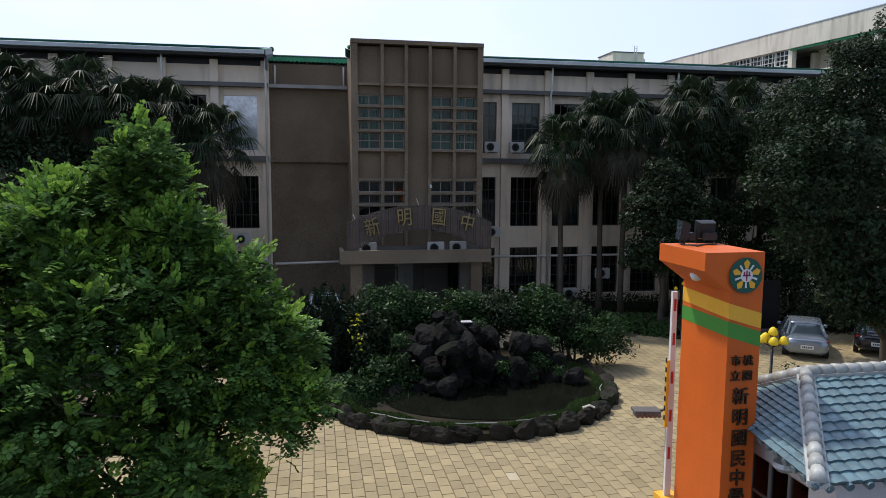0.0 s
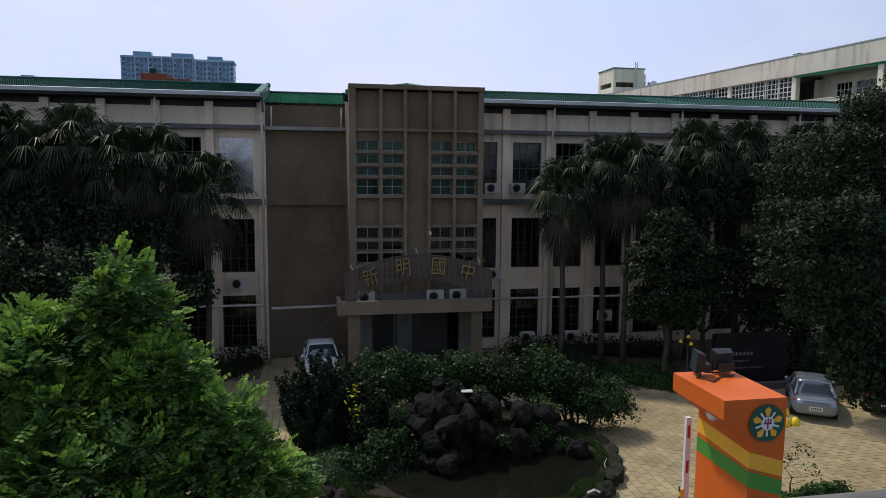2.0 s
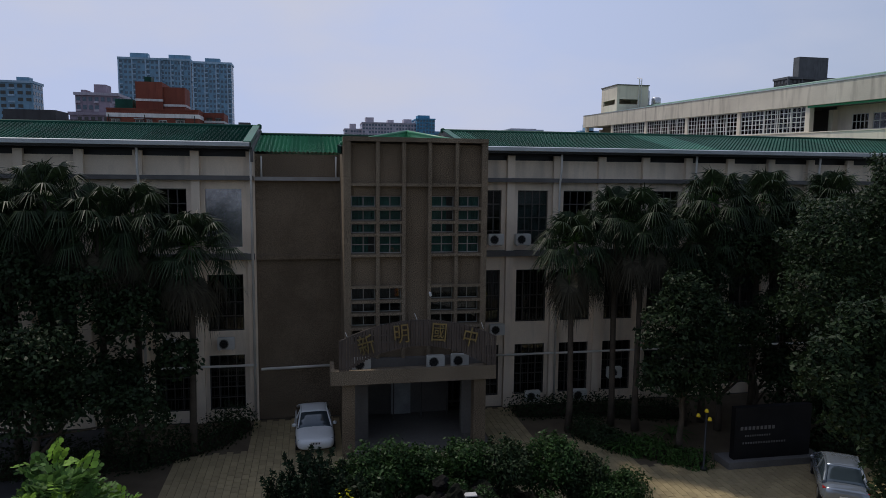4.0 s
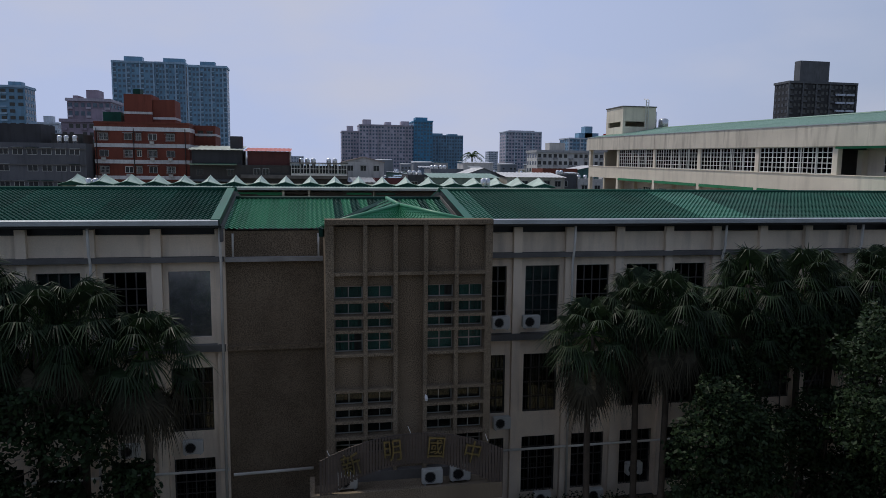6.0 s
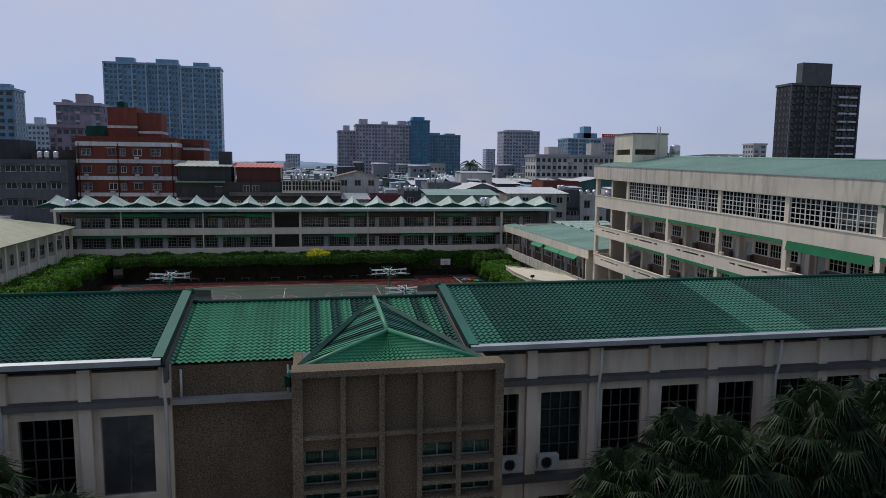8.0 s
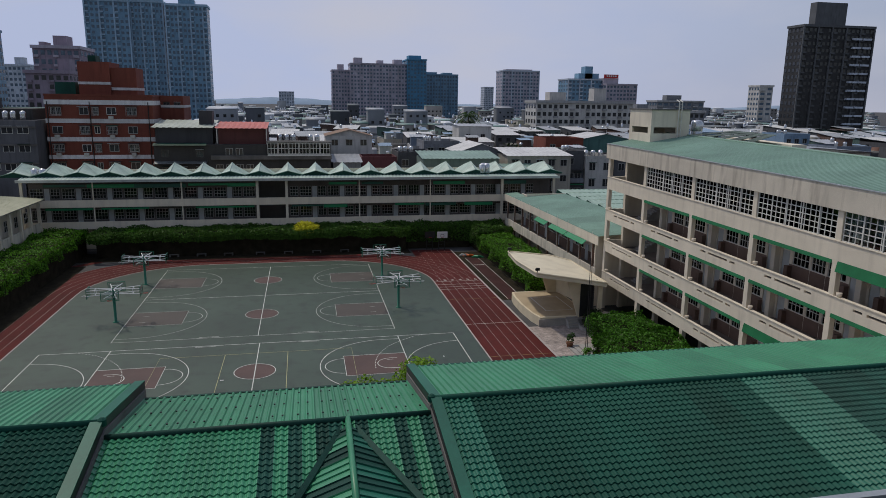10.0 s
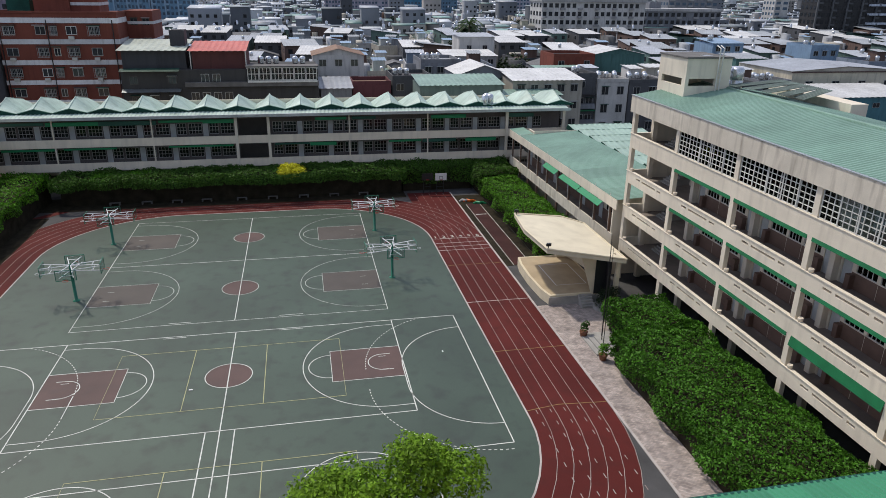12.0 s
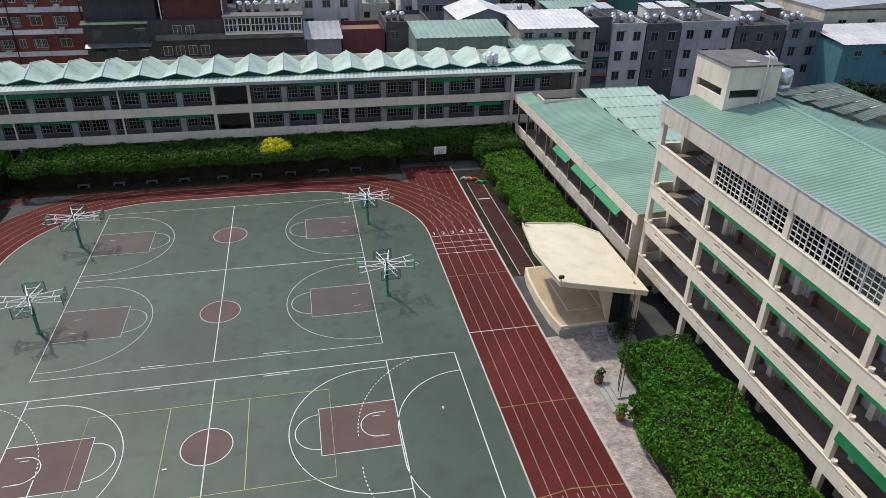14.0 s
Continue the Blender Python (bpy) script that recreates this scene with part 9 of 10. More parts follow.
# stair heads, lean-tos and narrow back houses packed between the roofs
r = np.random.default_rng(61)
for nm, c, n in (("clutter_white", (0.38, 0.39, 0.41), 120), ("clutter_dark", (0.06, 0.062, 0.066), 200), ("clutter_beige", (0.32, 0.3, 0.26), 80), ("clutter_blue", (0.18, 0.24, 0.3), 70), ("clutter_rust", (0.15, 0.08, 0.06), 60), ("clutter_silver", (0.34, 0.36, 0.39), 120)):
    V, Fq, got = [], [], 0
    while got < n:
        y_ = 150 + 420 * r.random() ** 1.2
        x_ = r.uniform(-0.42, 0.9) * y_
        if any(a - 2 < x_ < b + 2 and c_ - 8 < y_ < d + 2 for a, b, c_, d in KEEP) or (y_ < 175 and x_ > 46):
            continue
        got += 1
        w, d, h = r.uniform(1.6, 4.5), r.uniform(2, 5), r.uniform(7.5, 13)
        lean = r.uniform(-0.5, 0.7)
        b = len(V)
        V += [(x_, y_, 0), (x_ + w, y_, 0), (x_ + w, y_ + d, 0), (x_, y_ + d, 0), (x_, y_, h), (x_ + w, y_, h), (x_ + w, y_ + d, h + lean), (x_, y_ + d, h + lean)]
        Fq += [(b, b + 1, b + 5, b + 4), (b + 1, b + 2, b + 6, b + 5), (b + 2, b + 3, b + 7, b + 6), (b + 3, b, b + 4, b + 7), (b + 4, b + 5, b + 6, b + 7)]
    tagged(part("stair_heads", mesh_np("stair_heads", V, Fq), material(nm, c, 0.8, 0.2, 0.3, 5, 0, island=0.35)), "stair heads and lean-tos crowded between the town roofs", "houses", kind="stuff")

# beyond: houses too many to count
def far_field(name, label, y0, y1, n, mats, seed, hmax):
    r = np.random.default_rng(seed)
    for i, (wm, rm) in enumerate(mats):
        V, Fq = [], []
        m = n // len(mats)
        yy = y0 + (y1 - y0) * r.random(m) ** 1.3
        xx = r.uniform(-0.45, 0.92, m) * yy
        for x, y_ in zip(xx, yy):
            w, d, h = r.uniform(5, 13), r.uniform(8, 16), r.uniform(5, hmax) * (1.7 if r.random() < 0.07 else 1)
            b = len(V)
            V += [(x - w / 2, y_, 0), (x + w / 2, y_, 0), (x + w / 2, y_ + d, 0), (x - w / 2, y_ + d, 0), (x - w / 2, y_, h), (x + w / 2, y_, h), (x + w / 2, y_ + d, h), (x - w / 2, y_ + d, h)]
            Fq += [(b, b + 1, b + 5, b + 4), (b + 1, b + 2, b + 6, b + 5), (b + 2, b + 3, b + 7, b + 6), (b + 3, b, b + 4, b + 7)]
        V = np.array(V)
        F4 = np.array(Fq)
        ob = part(name, mesh_np(name, V, F4), wm)
        tagged(ob, label, "houses", kind="stuff")
        B = V.reshape(-1, 8, 3)
        e = 0.3
        R = B[:, 4:8].copy()
        R[:, (0, 3), 0] -= e
        R[:, (1, 2), 0] += e
        tilt = r.uniform(0, 1.1, len(R))
        R2 = R.copy()
        R2[:, (2, 3), 2] += tilt[:, None]
        R[:, :, 2] -= 0.15
        RV = np.concatenate([R, R2 + (0, 0, 0.1)], 1).reshape(-1, 3)
        k = np.arange(len(R))[:, None, None] * 8
        RF = (k + np.array([(4, 5, 6, 7), (0, 1, 5, 4), (1, 2, 6, 5), (2, 3, 7, 6), (3, 0, 4, 7)])[None]).reshape(-1, 4)
        tagged(part("far_roofs", mesh_np("far_roofs", RV, RF), rm), "sheet metal and concrete roofs of the far town", "roofs", kind="stuff")
        # dark windows and small sheds as one more skin
        WV, WF = [], []
        for q in range(len(B)):
            if B[q, 0, 1] > 900:
                continue
            x0, x1, yf, h = B[q, 0, 0], B[q, 1, 0], B[q, 0, 1], B[q, 4, 2]
            for j in range(int(h / 3)):
                nn = max(1, int((x1 - x0) / 2.8))
                for s in range(nn):
                    if r.random() < 0.75:
                        u = x0 + (x1 - x0) * (s + 0.5) / nn
                        b = len(WV)
                        z = 3 * j + 1.6
                        WV += [(u - 0.65, yf - 0.06, z - 0.6), (u + 0.65, yf - 0.06, z - 0.6), (u + 0.65, yf - 0.06, z + 0.7), (u - 0.65, yf - 0.06, z + 0.7)]
                        WF.append((b, b + 1, b + 2, b + 3))
        if WV:
            tagged(part("far_windows", mesh_np("far_windows", WV, WF), WINDARK), "dark windows of the far town", "windows", kind="stuff")


def isl_mat(name, c, rough=0.8):
    return material(name, c, rough, 0.12, 0.1, 3, 0, island=0.35)


# distance haze is mixed into these pale, bluish wall and roof colours
far_field("far_houses", "close-packed low town houses reaching far off", 340, 1500, 2600, ((isl_mat("far_white", (0.46, 0.48, 0.5)), isl_mat("far_roof_white", (0.56, 0.59, 0.62), 0.5)), (isl_mat("far_grey", (0.24, 0.26, 0.29)), isl_mat("far_roof_grey", (0.38, 0.41, 0.45), 0.5)), (isl_mat("far_dark", (0.1, 0.11, 0.125)), isl_mat("far_roof_dark", (0.2, 0.23, 0.25))), (isl_mat("far_beige", (0.34, 0.32, 0.3)), isl_mat("far_roof_green", (0.14, 0.24, 0.22), 0.5))), 9, 13)
# shiny tanks of the far roofs
r = np.random.default_rng(77)
V, Fq = [], []
for _ in range(1100):
    y_ = 300 + 800 * r.random() ** 1.4
    x_ = r.uniform(-0.42, 0.9) * y_
    z_ = r.uniform(8, 14)
    b = len(V)
    for z2, rr_ in ((z_, 0.6), (z_ + 1.4, 0.6), (z_ + 1.8, 0.15)):
        V += [(x_ + rr_ * math.cos(q), y_ + rr_ * math.sin(q), z2) for q in np.arange(6) * math.pi / 3]
    for l in (0, 6):
        Fq += [(b + l + i, b + l + (i + 1) % 6, b + l + 6 + (i + 1) % 6, b + l + 6 + i) for i in range(6)]
tagged(part("far_tanks", mesh_np("far_tanks", V, Fq), STEEL), "stainless steel tanks glinting on far roofs", "water tanks", kind="stuff")
# dark tree clumps among the houses
bl = []
for _ in range(150):
    y_ = r.uniform(200, 1100)
    x_ = r.uniform(-0.4, 0.9) * y_
    s = r.uniform(2, 4)
    bl.append((x_, y_, r.uniform(5, 9), s * 1.4, s, s))
v, f = crown(bl, 20000, 1.3)
tagged(part("far_trees", mesh_np("far_trees", v, f), LEAF_DARK), "dark tree crowns among the far houses", "trees", kind="stuff")

# low hills on the horizon
V, Fq = [], []
n = 160
for i in range(n + 1):
    x_ = -2600 + 6400 * i / n
    h = 24 + 10 * math.sin(i * 0.13) + 6 * math.sin(i * 0.31 + 1) + 1.5 * math.sin(i * 2.1)
    V += [(x_, 4200, -1), (x_, 4250, max(8, h)), (x_, 4700, -1)]
for i in range(n):
    Fq += [(3 * i, 3 * i + 3, 3 * i + 4, 3 * i + 1), (3 * i + 1, 3 * i + 4, 3 * i + 5, 3 * i + 2)]
# the blue of distance haze is put into the hill colour
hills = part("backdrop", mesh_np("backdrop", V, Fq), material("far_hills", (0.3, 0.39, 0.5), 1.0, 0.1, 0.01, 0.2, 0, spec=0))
tagged(hills, "low blue hills on the horizon", "hills", kind="structure")

# ---- buildings that stand out ----
# red-tiled apartment house with white bands
red = thing("apartment_house", "red-tiled apartment house with white bands and penthouse", "apartment house", (-33, 172, 0))
part("wall", G().box(-42.6, -23.8, 164, 178, 0, 24.0), REDBRICK, red, "red tile wall")
part("penthouse", G().box(-37.3, -31.7, 167, 175, 24.0, 30.4), REDBRICK, red)
part("penthouse", G().box(-31.68, -27.1, 167.6, 174, 24.0, 29.4), REDBRICK, red)
part("side_wing", G().box(-23.78, -19.3, 171, 180, 0, 24.3), REDBRICK, red)
for z, h in ((22.45, 0.85), (19.05, 0.8), (15.65, 0.8), (12.35, 0.75), (9.0, 0.75)):
    part("white_band", G().box(-42.7, -23.7, 163.88, 178.1, z, z + h), BANDWHITE, red)
for x0, x1, y0, y1, z in ((-37.4, -31.69, 166.9, 175.1, 26.2), (-31.66, -27.0, 167.5, 174.1, 25.2), (-23.6, -19.2, 170.9, 180.1, 22.0), (-23.6, -19.2, 170.9, 180.1, 19.0)):
    part("white_band", G().box(x0, x1, y0, y1, z, z + 0.5), BANDWHITE, red)
part("parapet", G().box(-42.7, -23.7, 163.9, 164.1, 24.0, 24.35).box(-42.7, -42.5, 164.1, 178, 24.0, 24.35).box(-23.9, -23.7, 164.1, 178, 24.0, 24.35), REDBRICK, red)
RF = Face("y", 164, 1)
for j, z in enumerate((20.6, 17.1, 13.7, 10.3)):
    for i, (u, hw) in enumerate(((-40.8, 0.9), (-36.0, 0.8), (-33.9, 0.5), (-31.2, 0.85), (-27.6, 0.85))):
        w = RF.window(red, u - hw, u + hw, z, z + 1.35, -0.08, 2, 1, WHITEFRAME if (i + j) % 3 == 0 else ALUFRAME, WINDARK, 0.08)
        q = (i * 3 + j * 5) % 4
        if q != 1:
            RFG = G()
            RF.box(RFG, u - hw - 0.2, u + hw + 0.2, -0.75, -0.1, z + 1.5, z + 1.58)
            part("hood", RFG, (GREENDARK, GUTTER, ROOFS[7], TEALP)[(i + j) % 4], w, local=True)
        if q in (0, 2):
            RFG = G()
            for d in np.linspace(-hw - 0.1, hw + 0.1, 9):
                RF.box(RFG, u + d - 0.02, u + d + 0.02, -0.6, -0.56, z - 0.2, z + 1.4)
            for zz in (z - 0.2, z + 0.6, z + 1.36):
                RF.box(RFG, u - hw - 0.12, u + hw + 0.12, -0.6, -0.56, zz, zz + 0.05)
            part("grille", RFG, ALUFRAME, w, "projecting window grille", local=True)
        if q in (1, 2) and i != 2:
            RFG = G()
            RF.box(RFG, u - 0.5, u + 0.35, -0.55, -0.1, z - 0.75, z - 0.22)
            part("air_conditioner", RFG, ACBODY, w, local=True)
for u in (-42.2, -34.9, -24.6):
    part("downpipe", G().tube([(u, 163.8, 0), (u, 163.8, 23)], 0.08, 6), DARKMETAL, red)
for x0, x1, z0, z1 in ((-41.8, -38.2, 24.0, 26.6), (-35.6, -34.2, 30.4, 31.6)):
    part("tank_room", G().box(x0, x1, 168, 171, z0, z1), GREENDARK, red, "dark green tank shed")
facade_windows(red, Face("y", 171, 1), -23.5, -19.5, 17, 24, 2, 2, DARKFRAME, 1.2, 1.2)

# dark old row with sheds on its roof
rowh = thing("row_house", "blackened old row house with red and green sheds", "row house", (-7, 160, 0))
part("wall", G().box(-22.4, 9.2, 155, 168, 0, 15.6), SOOT, rowh, "blackened concrete wall")
for z in (12.9, 9.6):
    part("balcony", G().box(-12.5, 9.3, 154.3, 155, z, z + 0.75), DARKCON, rowh)
    part("awning", G().add([(-22.4, 155, z + 3.0), (-13.2, 155, z + 3.0), (-13.2, 153.8, z + 2.6), (-22.4, 153.8, z + 2.6)], [(0, 1, 2, 3), (3, 2, 1, 0)]), TEALP if z > 10 else GUTTER, rowh)
facade_windows(rowh, Face("y", 155, 1), -12, -3, 9.6, 15.6, 5, 2, ALUFRAME, 1.3, 1.4, grille=False, skip=0.2)
facade_windows(rowh, Face("y", 155, 1), -22, -13, 9.2, 15.4, 3, 2, DARKFRAME, 1.3, 1.3)
part("balcony_sill", G().box(-2.4, 9.1, 154.1, 154.3, 13.55, 13.85), WHITEFRAME, rowh)
for k in range(6):
    Face("y", 154.2, 1).window(rowh, -2.4 + 1.92 * k, -0.55 + 1.92 * k, 13.9, 16.0, 0.0, 3, 2, WHITEFRAME, GLASSPALE, 0.1, label="white glazed balcony")
part("balcony_roof", G().box(-2.6, 9.3, 153.9, 157, 16.05, 16.25), DARKCON, rowh)
# the first shed is open; its black box stands for the shade beneath
for label, x0, x1, z0, z1, rise, wm, rm in (("grey-green sheet shed over a dark box for its shade", -22.6, -12.3, 15.6, 18.6, 1.1, ROOFS[7], PALEROOF), ("red sheet shed", -11.6, -2.6, 15.6, 18.5, 0.9, MAROONB, PINKROOF)):
    part("roof_shed", G().box(x0 + 0.3, x1, 156.8, 166, z0, z1), wm, rowh, label)
    flat_sheet(((x0 - 0.3, 156, z1), (x1 + 0.2, 156, z1), (x1 + 0.2, 166.5, z1 + rise), (x0 - 0.3, 166.5, z1 + rise)), 10, rm, rowh, "shed_roof")
for x in (-11.5, -2.6):
    part("shed_post", G().tube([(x, 156.2, 15.6), (x, 156.2, 18.5)], 0.09, 6), WHITEPIPE, rowh)
part("stair_room", G().box(-15.0, -12.6, 160, 163, 18.0, 21.6), ROOFS[7], rowh, "blackened rooftop stair room")
for x in (-0.4, 0.9, 2.2, 5.5, 6.8):
    put_tank(x, 161, 15.6)
grey = thing("row_house", "sooty grey tenement row with bay windows", "row house", (-52, 168, 0))
part("wall", G().box(-66, -43.2, 160, 174, 0, 19.6), TENEMENT, grey)
facade_windows(grey, Face("y", 160, 1), -65, -44, 9.5, 19.4, 8, 3, WHITEFRAME, 1.9, 1.4)
for z in (18.3, 15.1, 11.8):
    part("ledge", G().box(-66.1, -43.1, 159.7, 160, z, z + 0.25), DARKCON, grey)
part("roof_shed", G().box(-62, -52.0, 162, 170, 19.6, 23.4), ROOFS[7], grey, "black rooftop shed")
part("roof_shed", G().box(-50.5, -44.5, 163, 170, 19.6, 21.6), SOOT, grey)
part("rear_block", G().box(-60, -50, 185, 195, 0, 21.5), WALLS[7], grey)
for x in (-48.5, -47.2, -45.6):
    put_tank(x, 161.5, 19.6)

# white four-storey houses east of the range
for x0, x1, zt, wm, lab in ((61.2, 67.4, 12.6, 0, "white four-storey house with steel tanks"), (67.6, 74.0, 12.4, 3, "blackened concrete four-storey town house"), (74.2, 84.6, 12.6, 5, "pale tiled four-storey house"), (84.9, 94.8, 11.6, 3, "dark grey house with white roof"), (95.2, 102.4, 12.0, 1, "grey house with window grilles")):
    hs = thing("town_house", lab, "house", ((x0 + x1) / 2, 160, 0))
    g = G()
    g.box(x0, x1, 156, 168, 0, zt)
    part("wall", g, WALLS[wm], hs)
    g = G()
    for a in ((x0, x1, 155.95, 156.15), (x0, x1, 167.8, 168), (x0, x0 + 0.2, 156.15, 167.8), (x1 - 0.2, x1, 156.15, 167.8)):
        g.box(*a, zt, zt + 0.7)
    part("parapet", g, WALLS[wm], hs)
    facade_windows(hs, Face("y", 156, 1), x0, x1, 2.5, zt, max(2, int((x1 - x0) / 3)), 3, ALUFRAME, 1.4, 1.6, skip=0.02)
    g = G()
    g.box(x0 + 0.2, x1 - 0.2, 156.15, 167.8, zt + 0.002, zt + 0.04)
    part("roof_surface", g, ROOFS[7], hs, "black tar roof")
    w = (x1 - x0) * 0.42
    xs_ = x0 + 0.3 if wm != 3 else x1 - w - 0.4
    g = G()
    g.box(xs_, xs_ + w, 163.5, 167, zt + 0.04, zt + 1.9)
    part("roof_room", g, WALLS[(wm + 5) % 8], hs)
    flat_sheet(((xs_ - 0.2, 163, zt + 1.9), (xs_ + w + 0.2, 163, zt + 1.9), (xs_ + w + 0.2, 167.3, zt + 2.2), (xs_ - 0.2, 167.3, zt + 2.2)), 4, ROOFS[0 if wm in (3, 5) else 6], hs, "shed_roof")
    for k in range(5):
        put_tank(x0 + 1.0 + 1.1 * k, 158.5 + 1.3 * ((k * 2) % 3), zt + 0.04, 0.95)
# sheds and houses crowded behind the ranges
def lot(kind, label, x0, x1, y0, d, zt, wall, roof, style, rise=1.2, floors=0, tanks=0):
    th = thing(kind, label, "house", ((x0 + x1) / 2, y0 + d / 2, 0))
    g = G()
    g.box(x0, x1, y0, y0 + d, 0, zt)
    part("wall", g, wall, th)
    n = max(3, int((x1 - x0) * 1.2))
    if style == "lean":
        flat_sheet(((x0 - 0.3, y0 - 0.5, zt), (x1 + 0.3, y0 - 0.5, zt), (x1 + 0.3, y0 + d + 0.3, zt + rise), (x0 - 0.3, y0 + d + 0.3, zt + rise)), n, roof, th, "roof")
    elif style == "gable":
        m = (x0 + x1) / 2
        flat_sheet(((x0 - 0.3, y0 + d, zt), (x0 - 0.3, y0 - 0.4, zt), (m, y0 - 0.4, zt + rise), (m, y0 + d, zt + rise)), int(d), roof, th, "roof", -0.05)
        flat_sheet(((x1 + 0.3, y0 - 0.4, zt), (x1 + 0.3, y0 + d, zt), (m, y0 + d, zt + rise), (m, y0 - 0.4, zt + rise)), int(d), roof, th, "roof", -0.05)
        part("gable", G().poly((x0, y0, zt), (x1, y0, zt), (m, y0, zt + rise - 0.06)), wall, th)
    else:
        g = G()
        for a in ((x0, x1, y0 - 0.03, y0 + 0.17), (x0, x1, y0 + d - 0.2, y0 + d), (x0, x0 + 0.2, y0 + 0.17, y0 + d - 0.2), (x1 - 0.2, x1, y0 + 0.17, y0 + d - 0.2)):
            g.box(*a, zt, zt + 0.7)
        part("parapet", g, wall, th)
        part("roof", G().box(x0 + 0.2, x1 - 0.2, y0 + 0.17, y0 + d - 0.2, zt, zt + 0.05), roof, th)
    if floors:
        facade_windows(th, Face("y", y0, 1), x0 + 0.3, x1 - 0.3, zt - 3.1 * floors, zt, max(2, int((x1 - x0) / 2.4)), floors, ALUFRAME, 1.4, 1.3)
    for k in range(tanks):
        put_tank(x0 + 0.9 + 1.15 * k, y0 + d * 0.4 + 0.9 * (k % 2), zt + (0.05 if style == "flat" else rise * 0.45), 0.95)
    return th


GREENWALL, TEALWALL, BLUEWALL, MAROON = paint("green_grey_sheet", (0.14, 0.19, 0.17)), paint("dull_teal_sheet", (0.07, 0.16, 0.15)), paint("blue_house_paint", (0.2, 0.3, 0.42)), paint("maroon_paint", (0.12, 0.04, 0.045))
lot("shed", "long green-grey sheet shed behind the sawtooth range", 26.0, 40.5, 149, 8, 13.4, GREENWALL, ROOFS[2], "lean", 0.9)
lot("shed", "grey gabled sheet hall with white roof", 35.0, 45.0, 160, 12, 13.8, WALLS[1], ROOFS[0], "gable", 1.8, 1)
lot("town_house", "beige town house with a pale blue sheet roof", 43.4, 56.6, 152.5, 10, 13.6, WALLS[2], ROOFS[0], "lean", 1.0, 3)
lot("shed", "low teal sheet shed with a pale roof", 41.0, 51.0, 148.4, 3.6, 11.6, TEALWALL, ROOFS[2], "lean", 0.5, 1)
bal = lot("town_house", "blackened narrow house with tin balconies", 57.0, 61.0, 156.5, 10, 13.6, WALLS[3], ROOFS[7], "flat", 0, 3, 2)
for z, mt in ((10.4, ROOFS[7]), (7.4, GREENTRIM), (4.6, ORANGE)):
    part("balcony_canopy", G().box(57.2, 60.8, 155.3, 156.45, z, z + 0.12), mt, bal)
    part("balcony", G().box(57.2, 60.8, 155.5, 156.45, z - 2.6, z - 1.7), WALLS[1], bal)
lot("shed", "flat green sheet roof over a yard", 55.0, 66.0, 169, 8, 13.0, WALLS[3], ROOFS[2], "lean", 0.6)
lot("town_house", "bare red brick house", 61.0, 70.6, 180, 9, 15.0, REDBRICK, ROOFS[7], "flat", 0, 1)
lot("shed", "dark green sheet hall with white roof", 71.0, 83.5, 182, 12, 15.4, TEALWALL, ROOFS[0], "gable", 1.3)
lot("town_house", "pale blue boxy house with white roof", 40.6, 53.4, 199, 9, 13.6, WALLS[5], ROOFS[0], "lean", 0.8, 1)
lot("town_house", "bright blue painted house", 111.7, 120.6, 200, 9, 16.4, BLUEWALL, ROOFS[3], "lean", 0.8, 2, 2)
lot("shed", "small teal sheet metal shed", 109.0, 117.2, 185, 8, 14.0, TEALWALL, ROOFS[1], "lean", 0.6)
lot("town_house", "blue painted house with dark windows", 137.0, 145.3, 195, 10, 15.6, BLUEWALL, ROOFS[5], "flat", 0, 2, 3)
lot("town_house", "dirty white gabled house with a brown roof", 8.8, 18.4, 169, 10, 16.6, WALLS[0], ROOFS[4], "gable", 1.3, 2)
lot("shed", "low shed with a grey sheet roof", 9.6, 15.0, 156, 9, 12.2, WALLS[1], ROOFS[6], "lean", 0.9)
lot("shed", "maroon painted low annex", 15.3, 22.2, 158, 7, 12.4, MAROON, ROOFS[4], "flat")
lot("town_house", "blackened concrete house with a green awning", 22.6, 30.0, 159, 10, 13.2, WALLS[3], ROOFS[7], "flat", 0, 2, 3)
lot("town_house", "grey concrete house with steel tanks", 30.4, 38.5, 174, 10, 14.6, WALLS[1], ROOFS[1], "flat", 0, 2, 4)
# long cream hall and teal hall
hall = thing("factory_hall", "long cream hall with low gabled roof", "hall", (121, 170, 0))
g = G()
g.box(107.9, 136, 163, 182, 0, 13.4)
part("wall", g, paint("hall_cream", (0.56, 0.51, 0.4)), hall)
part("gable", G().poly((107.9, 163, 13.4), (136, 163, 13.4), (121, 163, 14.3)), WALLS[2], hall)
flat_sheet(((107.6, 182, 13.45), (107.6, 162.7, 13.45), (121, 162.7, 14.4), (121, 182, 14.4)), 18, ROOFS[6], hall, "roof")
flat_sheet(((136.3, 162.7, 13.45), (136.3, 182, 13.45), (121, 182, 14.4), (121, 162.7, 14.4)), 18, ROOFS[6], hall, "roof")
g = G()
g.box(107.5, 136.4, 162.75, 162.9, 13.15, 13.4)
part("red_trim", g, KEYRED, hall)
facade_windows(hall, Face("y", 163, 1), 109, 135, 9, 12.5, 4, 1, ALUFRAME, 1.8, 1.0, False, 0)
teal = thing("factory_hall", "teal sheet hall with white roof edge", "hall", (112, 148, 0))
g = G()
g.box(101.9, 126, 149, 160, 0, 10.1)
part("wall", g, paint("teal_sheet", (0.06, 0.17, 0.2)), teal)
flat_sheet(((101.5, 148.6, 10.1), (126.4, 148.6, 10.1), (126.4, 160, 11.3), (101.5, 160, 11.3)), 20, ROOFS[0], teal, "roof")
